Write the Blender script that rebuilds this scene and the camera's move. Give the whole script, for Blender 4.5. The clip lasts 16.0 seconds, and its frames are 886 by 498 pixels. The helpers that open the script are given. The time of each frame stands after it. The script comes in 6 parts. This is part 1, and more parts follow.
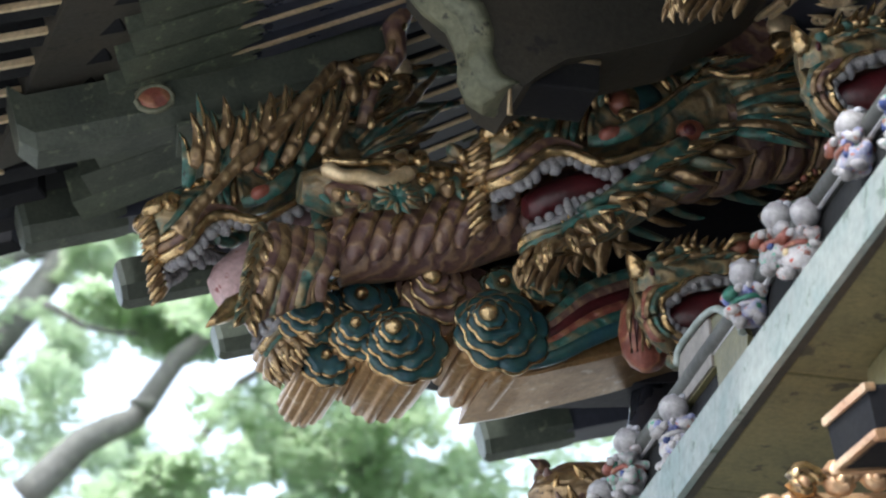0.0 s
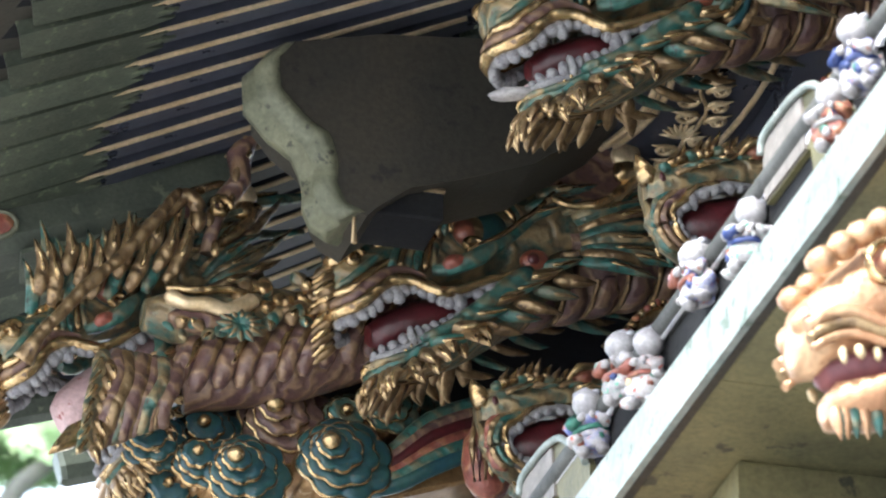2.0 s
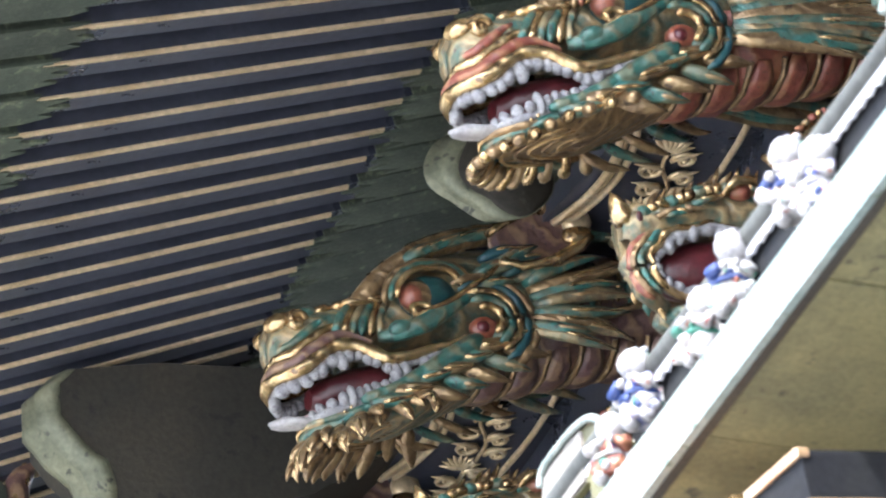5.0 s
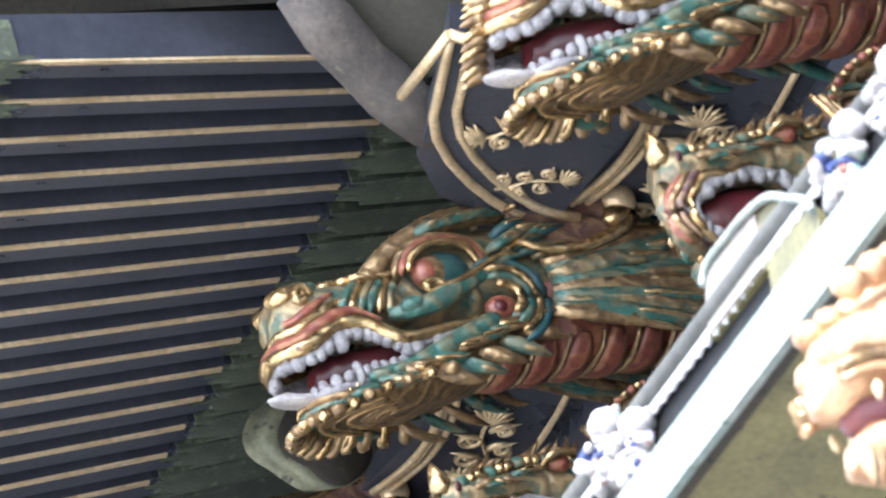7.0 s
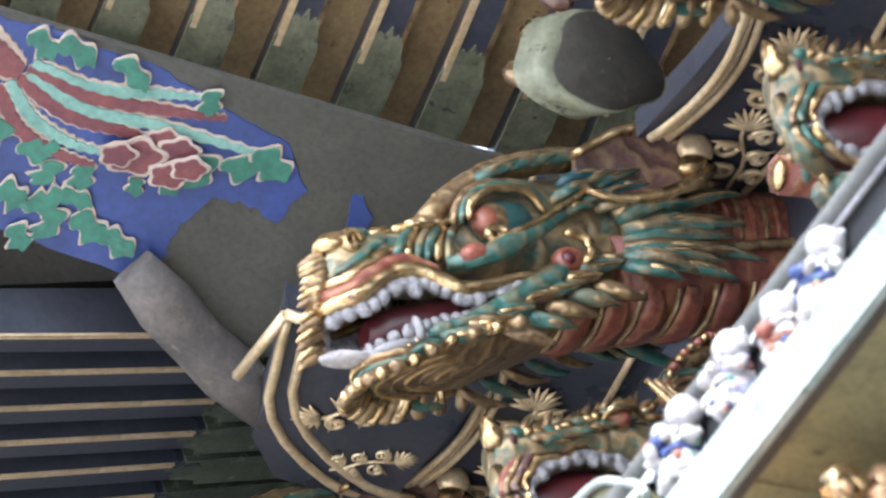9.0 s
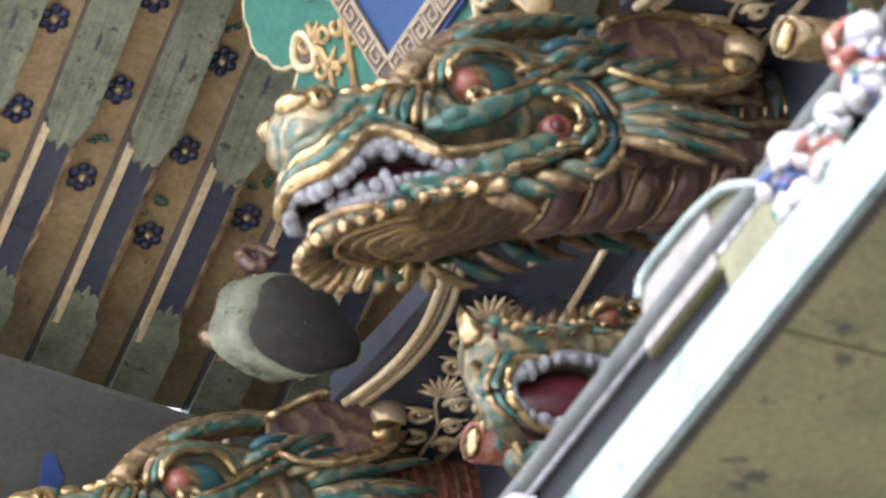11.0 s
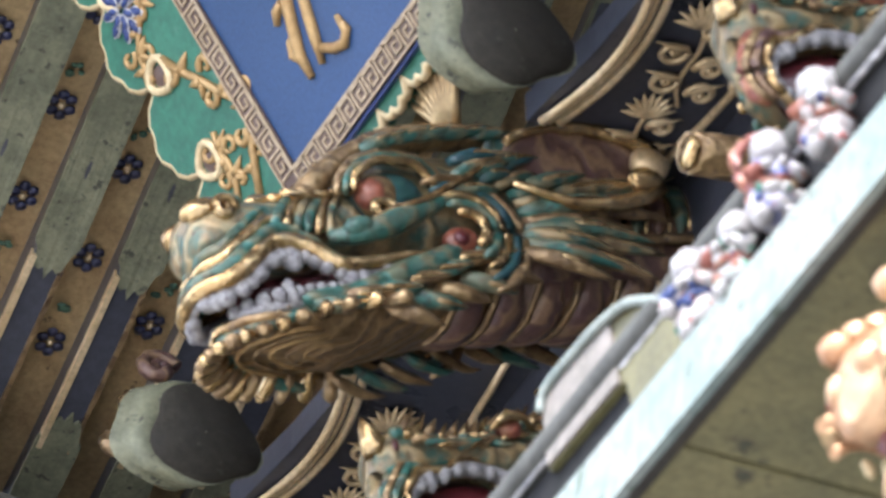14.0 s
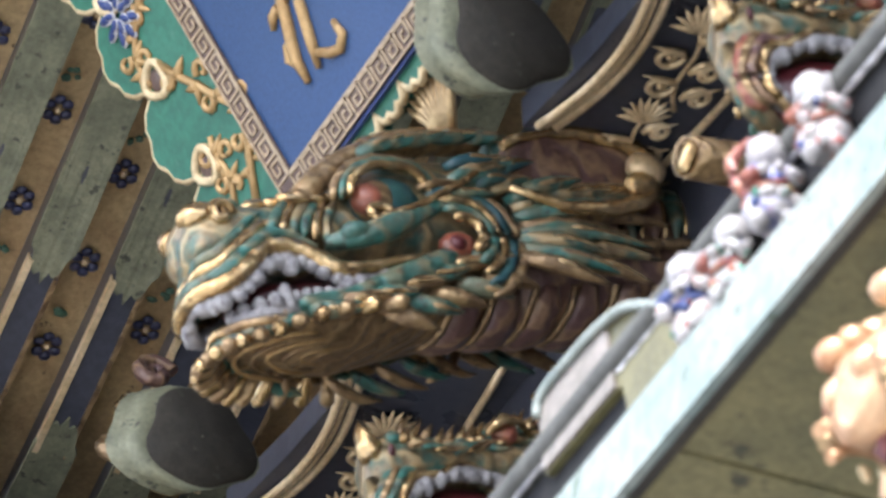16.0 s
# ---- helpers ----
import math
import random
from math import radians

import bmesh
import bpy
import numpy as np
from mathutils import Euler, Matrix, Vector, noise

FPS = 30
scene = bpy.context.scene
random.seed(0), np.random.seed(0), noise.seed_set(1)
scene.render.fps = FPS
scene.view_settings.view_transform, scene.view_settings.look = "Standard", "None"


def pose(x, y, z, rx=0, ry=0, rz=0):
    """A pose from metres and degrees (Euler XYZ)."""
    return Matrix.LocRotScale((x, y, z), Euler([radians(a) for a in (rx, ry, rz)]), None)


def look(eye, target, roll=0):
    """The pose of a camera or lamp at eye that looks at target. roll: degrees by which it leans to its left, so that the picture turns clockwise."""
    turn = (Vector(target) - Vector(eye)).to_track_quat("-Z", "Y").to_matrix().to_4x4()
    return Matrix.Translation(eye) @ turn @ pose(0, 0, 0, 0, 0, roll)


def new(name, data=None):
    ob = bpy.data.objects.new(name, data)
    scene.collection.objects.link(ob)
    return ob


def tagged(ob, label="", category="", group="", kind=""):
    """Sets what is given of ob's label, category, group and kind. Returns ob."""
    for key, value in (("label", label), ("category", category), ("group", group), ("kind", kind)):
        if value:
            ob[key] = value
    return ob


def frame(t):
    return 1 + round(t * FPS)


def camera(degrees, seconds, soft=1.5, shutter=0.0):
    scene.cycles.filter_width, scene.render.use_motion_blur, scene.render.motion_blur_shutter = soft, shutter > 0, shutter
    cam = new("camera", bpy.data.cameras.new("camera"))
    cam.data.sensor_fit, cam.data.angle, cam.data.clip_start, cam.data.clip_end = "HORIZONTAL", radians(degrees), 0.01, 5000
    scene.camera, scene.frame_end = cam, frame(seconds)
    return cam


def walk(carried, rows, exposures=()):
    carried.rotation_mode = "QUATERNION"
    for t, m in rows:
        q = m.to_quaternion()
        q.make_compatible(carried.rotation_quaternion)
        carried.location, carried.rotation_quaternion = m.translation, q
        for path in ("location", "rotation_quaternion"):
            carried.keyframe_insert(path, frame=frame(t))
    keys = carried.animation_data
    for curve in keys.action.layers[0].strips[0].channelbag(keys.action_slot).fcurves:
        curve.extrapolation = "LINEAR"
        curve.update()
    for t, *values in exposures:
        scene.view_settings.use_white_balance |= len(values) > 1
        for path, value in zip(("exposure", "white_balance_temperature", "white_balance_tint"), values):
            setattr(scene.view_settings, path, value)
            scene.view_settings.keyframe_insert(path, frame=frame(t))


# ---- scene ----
cam = camera(8.0, 16.0, soft=2.2)
cam.data.dof.use_dof, cam.data.dof.focus_distance, cam.data.dof.aperture_fstop = True, 11.4, 12.0
EYE = (0.0, 0.0, 1.6)
# seconds, pitch, lean, yaw of a hand-held long lens that turns where it is
ROWS = [
    (0.0, 115.962, -0.000, -14.754),
    (0.5, 116.019, 0.045, -14.754),
    (1.0, 116.147, 0.066, -15.128),
    (1.5, 116.568, 0.190, -15.763),
    (2.0, 117.119, 0.343, -16.163),
    (2.5, 117.563, 0.418, -16.277),
    (3.0, 117.922, 0.484, -16.570),
    (3.5, 118.419, 0.552, -16.941),
    (4.0, 118.988, 0.614, -17.535),
    (4.2, 119.183, 0.658, -17.743),
    (6.3, 121.643, 0.902, -19.002),
    (6.5, 121.848, 0.981, -19.265),
    (7.0, 122.495, 1.167, -19.860),
    (7.5, 123.246, 1.263, -20.264),
    (8.0, 123.835, 1.265, -20.648),
    (8.5, 124.472, 1.357, -21.141),
    (9.0, 124.999, 1.385, -21.502),
    (9.5, 125.366, 1.466, -22.480),
    (10.0, 125.913, 1.682, -23.346),
    (10.2, 126.186, 1.808, -23.565),
    (12.3, 128.289, 1.981, -25.283),
    (12.5, 128.289, 1.973, -25.270),
    (13.0, 128.260, 1.912, -25.316),
    (13.5, 128.269, 1.925, -25.491),
    (14.0, 128.262, 1.894, -25.666),
    (14.5, 128.303, 2.005, -25.795),
    (15.0, 128.284, 1.995, -25.761),
    (15.5, 128.306, 1.951, -25.723),
    (16.0, 128.303, 1.914, -25.692),
]
walk(cam, [(t, pose(*EYE, rx, ry, rz)) for t, rx, ry, rz in ROWS],
     exposures=[(0.0, 1.1, 6000, 8), (1.0, 1.21, 6000, 8), (1.8, 1.84, 6030, 8), (2.5, 2.41, 5880, 8), (4.0, 2.57, 5830, 9), (6.5, 2.61, 5800, 10), (8.0, 2.39, 5850, 11), (9.7, 2.28, 5870, 11), (12.5, 1.87, 6030, 12), (16.0, 1.78, 6030, 12)])

# ---- light: bright hazy day, high sun on the open side of the gate ----
world = bpy.data.worlds.new("sky")
scene.world = world
world.use_nodes = True
wn = world.node_tree.nodes
sky = wn.new("ShaderNodeTexSky")
sky.sky_type, sky.sun_disc = "NISHITA", False
sky.sun_elevation, sky.sun_rotation = radians(50), radians(235)
sky.air_density, sky.dust_density = 1.0, 3.0
wn["Background"].inputs["Strength"].default_value = 0.14
haze = wn.new("ShaderNodeMix")                             # thin bright cloud over the blue
haze.data_type, haze.blend_type = "RGBA", "ADD"
haze.inputs[0].default_value, haze.inputs[7].default_value = 1.0, (5.0, 5.15, 5.3, 1)
world.node_tree.links.new(sky.outputs[0], haze.inputs[6])
world.node_tree.links.new(haze.outputs[2], wn["Background"].inputs[0])
sun = new("sun", bpy.data.lights.new("sun", "SUN"))
sun.data.energy, sun.data.angle, sun.data.color = 2.3, radians(2.0), (1.0, 0.97, 0.92)
sun.matrix_world = look((-6, -4.2, 8.7), (0, 0, 0))


# ---- materials ----
def mat(name, base, second=None, third=None, rough=0.5, metal=0.0, scale=12.0, fine=90.0, bump=0.3, cover=0.5, spec=0.5, rvar=0.12, per_piece=0.0, wear=0.62, ridge=None, groove=15.0, share=0.6):
    """Paint with two scales of variation: patches of second over base, specks of third, fine relief; ridge: the colour on the crests of carved grooves."""
    m = bpy.data.materials.new(name)
    m.use_nodes = True
    nt, n = m.node_tree, m.node_tree.nodes
    b = n["Principled BSDF"]
    b.inputs["Metallic"].default_value = metal
    b.inputs["Specular IOR Level"].default_value = spec
    geo = n.new("ShaderNodeTexCoord")
    def noise_of(s, detail, off):
        mp = n.new("ShaderNodeMapping")
        mp.inputs["Location"].default_value = (off, off * 0.7, -off)
        nt.links.new(geo.outputs["Object"], mp.inputs[0])
        t = n.new("ShaderNodeTexNoise")
        t.inputs["Scale"].default_value, t.inputs["Detail"].default_value, t.inputs["Roughness"].default_value = s, detail, 0.62
        nt.links.new(mp.outputs[0], t.inputs[0])
        return t
    def ramp(src, lo, hi):
        r = n.new("ShaderNodeMapRange")
        r.inputs[1].default_value, r.inputs[2].default_value = lo, hi
        nt.links.new(src, r.inputs[0])
        return r.outputs[0]
    def mix(fac, a, c):
        x = n.new("ShaderNodeMix")
        x.data_type = "RGBA"
        nt.links.new(fac, x.inputs[0])
        for sock, v in ((x.inputs[6], a), (x.inputs[7], c)):
            if isinstance(v, tuple):
                sock.default_value = (*v, 1)
            else:
                nt.links.new(v, sock)
        return x.outputs[2]
    big, small = noise_of(scale, 5, 1.3), noise_of(fine, 3, 4.1)
    col = base
    second = second or tuple(c * 0.72 for c in base)
    col = mix(ramp(big.outputs[0], cover - 0.1, cover + 0.12), col, second)
    if third:
        mid = noise_of(scale * 3.1, 6, 7.7)
        col = mix(ramp(mid.outputs[0], wear, wear + 0.05), col, third)
    height = small.outputs[0]
    if ridge:
        wave = n.new("ShaderNodeTexWave")
        wave.bands_direction = "DIAGONAL"
        for key, value in (("Scale", groove), ("Distortion", 7.0), ("Detail", 2.0), ("Detail Scale", 1.6)):
            wave.inputs[key].default_value = value
        nt.links.new(geo.outputs["Object"], wave.inputs[0])
        part_of = n.new("ShaderNodeMath")
        part_of.operation = "MULTIPLY"
        part_of.inputs[1].default_value = share
        nt.links.new(ramp(wave.outputs["Fac"], 0.45, 0.95), part_of.inputs[0])
        col = mix(part_of.outputs[0], col, ridge)
        both = n.new("ShaderNodeMath")
        both.operation = "MULTIPLY_ADD"
        both.inputs[1].default_value = 1.3
        nt.links.new(wave.outputs["Fac"], both.inputs[0])
        nt.links.new(small.outputs[0], both.inputs[2])
        height = both.outputs[0]
    grain = n.new("ShaderNodeMix")
    grain.data_type, grain.blend_type = "RGBA", "MULTIPLY"
    grain.inputs[0].default_value = 0.35
    nt.links.new(col, grain.inputs[6])
    nt.links.new(ramp(small.outputs[0], 0.25, 0.65), grain.inputs[7])
    out = grain.outputs[2]
    if per_piece:
        info = n.new("ShaderNodeObjectInfo")
        hsv = n.new("ShaderNodeHueSaturation")
        r = n.new("ShaderNodeMapRange")
        r.inputs[3].default_value, r.inputs[4].default_value = 1 - per_piece, 1 + per_piece
        nt.links.new(info.outputs["Random"], r.inputs[0])
        nt.links.new(r.outputs[0], hsv.inputs["Value"])
        nt.links.new(out, hsv.inputs["Color"])
        out = hsv.outputs[0]
    nt.links.new(out, b.inputs["Base Color"])
    rr = n.new("ShaderNodeMapRange")
    rr.inputs[3].default_value, rr.inputs[4].default_value = max(0.05, rough - rvar), min(1, rough + rvar)
    nt.links.new(big.outputs[0], rr.inputs[0])
    nt.links.new(rr.outputs[0], b.inputs["Roughness"])
    bp = n.new("ShaderNodeBump")
    bp.inputs["Strength"].default_value, bp.inputs["Distance"].default_value = bump, 0.004
    nt.links.new(height, bp.inputs["Height"])
    nt.links.new(bp.outputs[0], b.inputs["Normal"])
    return m


# crests take a paler gold: highlights put into the colour along the grooves
GOLD = mat("gold_leaf", (0.54, 0.365, 0.17), (0.30, 0.19, 0.09), (0.10, 0.065, 0.05), rough=0.24, metal=0.85, scale=22, bump=0.4, wear=0.59, ridge=(0.80, 0.61, 0.34), groove=11, share=0.4)
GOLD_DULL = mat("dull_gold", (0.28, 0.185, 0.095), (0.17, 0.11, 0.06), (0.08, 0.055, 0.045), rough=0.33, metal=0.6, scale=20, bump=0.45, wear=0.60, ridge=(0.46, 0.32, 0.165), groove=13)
GOLD_EDGE = mat("gilt_edge", (0.80, 0.63, 0.40), (0.62, 0.46, 0.26), rough=0.34, metal=0.45, scale=9, bump=0.15)
GOLD_BOARD = mat("gilded_board", (0.4784, 0.3496, 0.184), (0.368, 0.2484, 0.1288), (0.1288, 0.092, 0.0552), rough=0.42, metal=0.55, scale=9, bump=0.2, wear=0.66)
TEAL = mat("teal_paint", (0.03441, 0.1265, 0.1062), (0.06072, 0.08602, 0.0587), (0.03036, 0.03441, 0.03036), rough=0.40, metal=0.1, scale=24, bump=0.45, cover=0.54, wear=0.58, ridge=(0.26, 0.19, 0.095), groove=12, share=0.42)
BLUEGREEN = mat("blue_green_paint", (0.016, 0.060, 0.078), (0.022, 0.072, 0.064), (0.10, 0.075, 0.045), rough=0.4, scale=24, bump=0.4, wear=0.62)
SKIN = mat("mottled_gold_teal", (0.20, 0.145, 0.08), (0.045, 0.115, 0.095), (0.09, 0.06, 0.045), rough=0.36, metal=0.3, scale=26, bump=0.55, cover=0.52, wear=0.60, ridge=(0.46, 0.33, 0.165), groove=11, share=0.55)
DEEP_RED = mat("crimson_lacquer", (0.085, 0.012, 0.016), (0.05, 0.009, 0.012), rough=0.35, scale=20)
RUST = mat("red_ochre_paint", (0.2527, 0.07675, 0.05242), (0.1732, 0.05242, 0.03931), (0.0936, 0.0468, 0.03276), rough=0.42, metal=0.1, scale=26, bump=0.4, wear=0.62, ridge=(0.40, 0.20, 0.10), groove=12, share=0.5)
PURPLE = mat("faded_purple_paint", (0.115, 0.062, 0.062), (0.15, 0.085, 0.060), (0.06, 0.04, 0.04), rough=0.42, metal=0.1, scale=20, bump=0.4, ridge=(0.34, 0.22, 0.12), groove=13, share=0.55)
ORANGE = mat("vermilion_paint", (0.26, 0.085, 0.05), (0.15, 0.05, 0.035), rough=0.35, scale=25)
CHALK = mat("chalk_white", (0.62, 0.60, 0.60), (0.42, 0.42, 0.46), (0.25, 0.24, 0.27), rough=0.75, scale=40, wear=0.64)
TOOTH = mat("grey_white_tooth_paint", (0.2664, 0.259, 0.2627), (0.1776, 0.1702, 0.185), (0.0962, 0.0814, 0.0888), rough=0.7, scale=60, bump=0.6, wear=0.58)
PINK = mat("pale_pink_paint", (0.55, 0.38, 0.38), (0.45, 0.30, 0.30), (0.2, 0.03, 0.03), rough=0.6, scale=14)
FLESH = mat("shell_white_paint", (0.3825, 0.3655, 0.357), (0.2465, 0.2295, 0.238), (0.119, 0.102, 0.1105), rough=0.65, scale=30, wear=0.66)
BLUE_PAINT = mat("ultramarine_paint", (0.02652, 0.0507, 0.1872), (0.02028, 0.03744, 0.1326), rough=0.5, scale=7, fine=60, bump=0.1)
PLAQUE_BLUE = mat("smooth_ultramarine", (0.0208, 0.0576, 0.156), (0.0176, 0.0504, 0.136), rough=0.55, scale=4, fine=160, bump=0.08)
GREEN_PAINT = mat("malachite_paint", (0.032, 0.148, 0.1), (0.024, 0.116, 0.08), (0.056, 0.16, 0.116), rough=0.55, scale=8, fine=70, bump=0.15)
MINT = mat("pale_mint_paint", (0.176, 0.32, 0.272), (0.12, 0.248, 0.208), rough=0.6, scale=16)
WHITE_LINE = mat("white_outline_paint", (0.4264, 0.3526, 0.3034), (0.3444, 0.2624, 0.205), rough=0.6, scale=20)
MAROON = mat("maroon_paint", (0.105, 0.026, 0.036), (0.16, 0.046, 0.046), rough=0.55, scale=14)
PATCH_A = mat("white_blue_patchwork", (0.42, 0.40, 0.39), (0.04, 0.07, 0.32), (0.45, 0.13, 0.07), rough=0.65, scale=22, fine=120, cover=0.55, wear=0.58)
PATCH_B = mat("white_green_patchwork", (0.40, 0.38, 0.37), (0.22, 0.21, 0.21), (0.08, 0.30, 0.20), rough=0.65, scale=26, fine=120, cover=0.5, wear=0.57)
PATCH_C = mat("white_red_patchwork", (0.42, 0.40, 0.39), (0.26, 0.23, 0.23), (0.38, 0.07, 0.05), rough=0.65, scale=24, fine=120, cover=0.52, wear=0.57)
BLUE_DARK = mat("dark_blue_paint", (0.030, 0.034, 0.085), (0.02, 0.02, 0.05), rough=0.5, scale=20)
GREEN_DARK = mat("worn_green_paint", (0.06, 0.13, 0.08), (0.04, 0.09, 0.06), rough=0.6, scale=20)
FRET_BROWN = mat("brown_lacquer", (0.11, 0.07, 0.06), (0.09, 0.055, 0.045), rough=0.5, scale=9)
FRET_GOLD = mat("pale_gilt_line", (0.442, 0.34, 0.2295), (0.374, 0.2805, 0.1785), rough=0.5, metal=0.2, scale=14, bump=0.1)
CREAM = mat("cream_gilt", (0.66, 0.53, 0.32), (0.54, 0.41, 0.23), rough=0.45, metal=0.2, scale=14, bump=0.15)
OCHRE = mat("ochre_gilt", (0.46, 0.30, 0.13), (0.36, 0.22, 0.09), rough=0.45, metal=0.35, scale=14, bump=0.2)
FLUTE = mat("fluted_gilt", (0.48, 0.30, 0.14), (0.34, 0.20, 0.09), (0.58, 0.43, 0.28), rough=0.36, metal=0.55, scale=10, bump=0.25, wear=0.6)
HAIR = mat("grey_black_hair_paint", (0.20, 0.20, 0.22), (0.38, 0.38, 0.40), rough=0.7, scale=30)
OLIVE = mat("olive_post_paint", (0.14, 0.125, 0.052), (0.105, 0.096, 0.046), rough=0.55, scale=9)
# base lifted above true black: lens haze put into the lacquer colour
LACQUER = mat("haze_lifted_lacquer", (0.036, 0.039, 0.053), (0.050, 0.053, 0.070), rough=0.30, scale=5, fine=60, bump=0.12, spec=0.55)
LACQUER_MATT = mat("worn_black_lacquer", (0.022, 0.023, 0.030), (0.034, 0.034, 0.042), rough=0.5, scale=6, bump=0.25)
# darker, low-sheen copy of the lacquer, with shade put into its colour
LACQUER_SHADED = mat("shaded_black_lacquer", (0.011, 0.011, 0.013), (0.018, 0.018, 0.018), rough=0.85, scale=8, bump=0.2, spec=0.15)
# darker and duller than the copper sheet of the broad nose board
NOSE_BROWN = mat("deep_brown_copper", (0.020, 0.0175, 0.014), (0.030, 0.026, 0.020), (0.045, 0.045, 0.033), rough=0.75, metal=0.1, scale=9, bump=0.4, spec=0.25, wear=0.64)
COPPER = mat("patinated_copper", (0.0765, 0.0884, 0.0629), (0.04505, 0.05525, 0.03995), (0.136, 0.153, 0.09775), rough=0.5, metal=0.25, scale=9, fine=120, bump=0.35, per_piece=0.25, wear=0.6)
COPPER_LIGHT = mat("pale_verdigris", (0.20, 0.20, 0.13), (0.125, 0.13, 0.085), (0.06, 0.062, 0.045), rough=0.55, metal=0.2, scale=14, bump=0.4, wear=0.6)
COPPER_DARK = mat("brown_copper_sheet", (0.036, 0.033, 0.026), (0.050, 0.043, 0.031), (0.02, 0.019, 0.017), rough=0.6, metal=0.2, scale=6, bump=0.25)
BEAM_BARE = mat("weathered_beam", (0.056, 0.054, 0.042), (0.044, 0.042, 0.033), (0.032, 0.030, 0.025), rough=0.65, scale=6, bump=0.3)
STONE_EDGE = mat("lichened_edge", (0.115, 0.098, 0.088), (0.075, 0.066, 0.062), (0.15, 0.138, 0.10), rough=0.8, scale=11, bump=0.5)
FASCIA = mat("pale_green_fascia", (0.235, 0.255, 0.232), (0.175, 0.22, 0.205), (0.10, 0.13, 0.10), rough=0.6, scale=7, fine=50, bump=0.25, wear=0.6)
SOFFIT = mat("ochre_soffit_board", (0.175, 0.155, 0.070), (0.112, 0.106, 0.052), (0.045, 0.045, 0.027), rough=0.65, scale=5, bump=0.3, wear=0.62)
GREY_TUBE = mat("grey_rail_paint", (0.075, 0.074, 0.066), (0.045, 0.045, 0.04), rough=0.75, scale=9)
LION_GOLD = mat("warm_gilt", (0.58, 0.38, 0.22), (0.44, 0.23, 0.12), (0.28, 0.13, 0.08), rough=0.36, metal=0.5, scale=9, bump=0.4, wear=0.66)
ROSE_GREY = mat("rosy_grey_paint", (0.20, 0.175, 0.155), (0.15, 0.135, 0.115), (0.13, 0.12, 0.10), rough=0.65, scale=12, bump=0.3)
SOIL = mat("leaf_litter", (0.055, 0.048, 0.034), (0.040, 0.042, 0.026), (0.075, 0.062, 0.042), rough=0.9, scale=0.8, fine=20, bump=0.6)
# bark and leaf colours are paled to stand in for hazy air
BARK = mat("hazed_bark", (0.18, 0.177, 0.1575), (0.12, 0.12, 0.105), (0.225, 0.225, 0.1875), rough=0.9, scale=6, fine=30, bump=0.8)
LEAF = mat("hazed_leaf", (0.24, 0.36, 0.19), (0.29, 0.41, 0.22), rough=0.55, scale=1.2, fine=8, bump=0.0)
LEAF_DARK = mat("hazed_cedar_leaf", (0.20, 0.28, 0.20), (0.24, 0.32, 0.22), rough=0.6, scale=1.2, fine=8, bump=0.0)
GRAVEL = mat("pale_gravel", (0.42, 0.41, 0.385), (0.36, 0.35, 0.33), (0.27, 0.265, 0.25), rough=0.9, scale=0.6, fine=25, bump=0.6)


for m in (LEAF, LEAF_DARK):                               # daylight shines through the leaves, in a tint lifted for haze
    n, nt = m.node_tree.nodes, m.node_tree
    tr, mx = n.new("ShaderNodeBsdfTranslucent"), n.new("ShaderNodeMixShader")
    tr.inputs[0].default_value = (0.62, 0.74, 0.50, 1)
    mx.inputs[0].default_value = 0.6
    nt.links.new(n["Principled BSDF"].outputs[0], mx.inputs[1])
    nt.links.new(tr.outputs[0], mx.inputs[2])
    nt.links.new(mx.outputs[0], n["Material Output"].inputs[0])


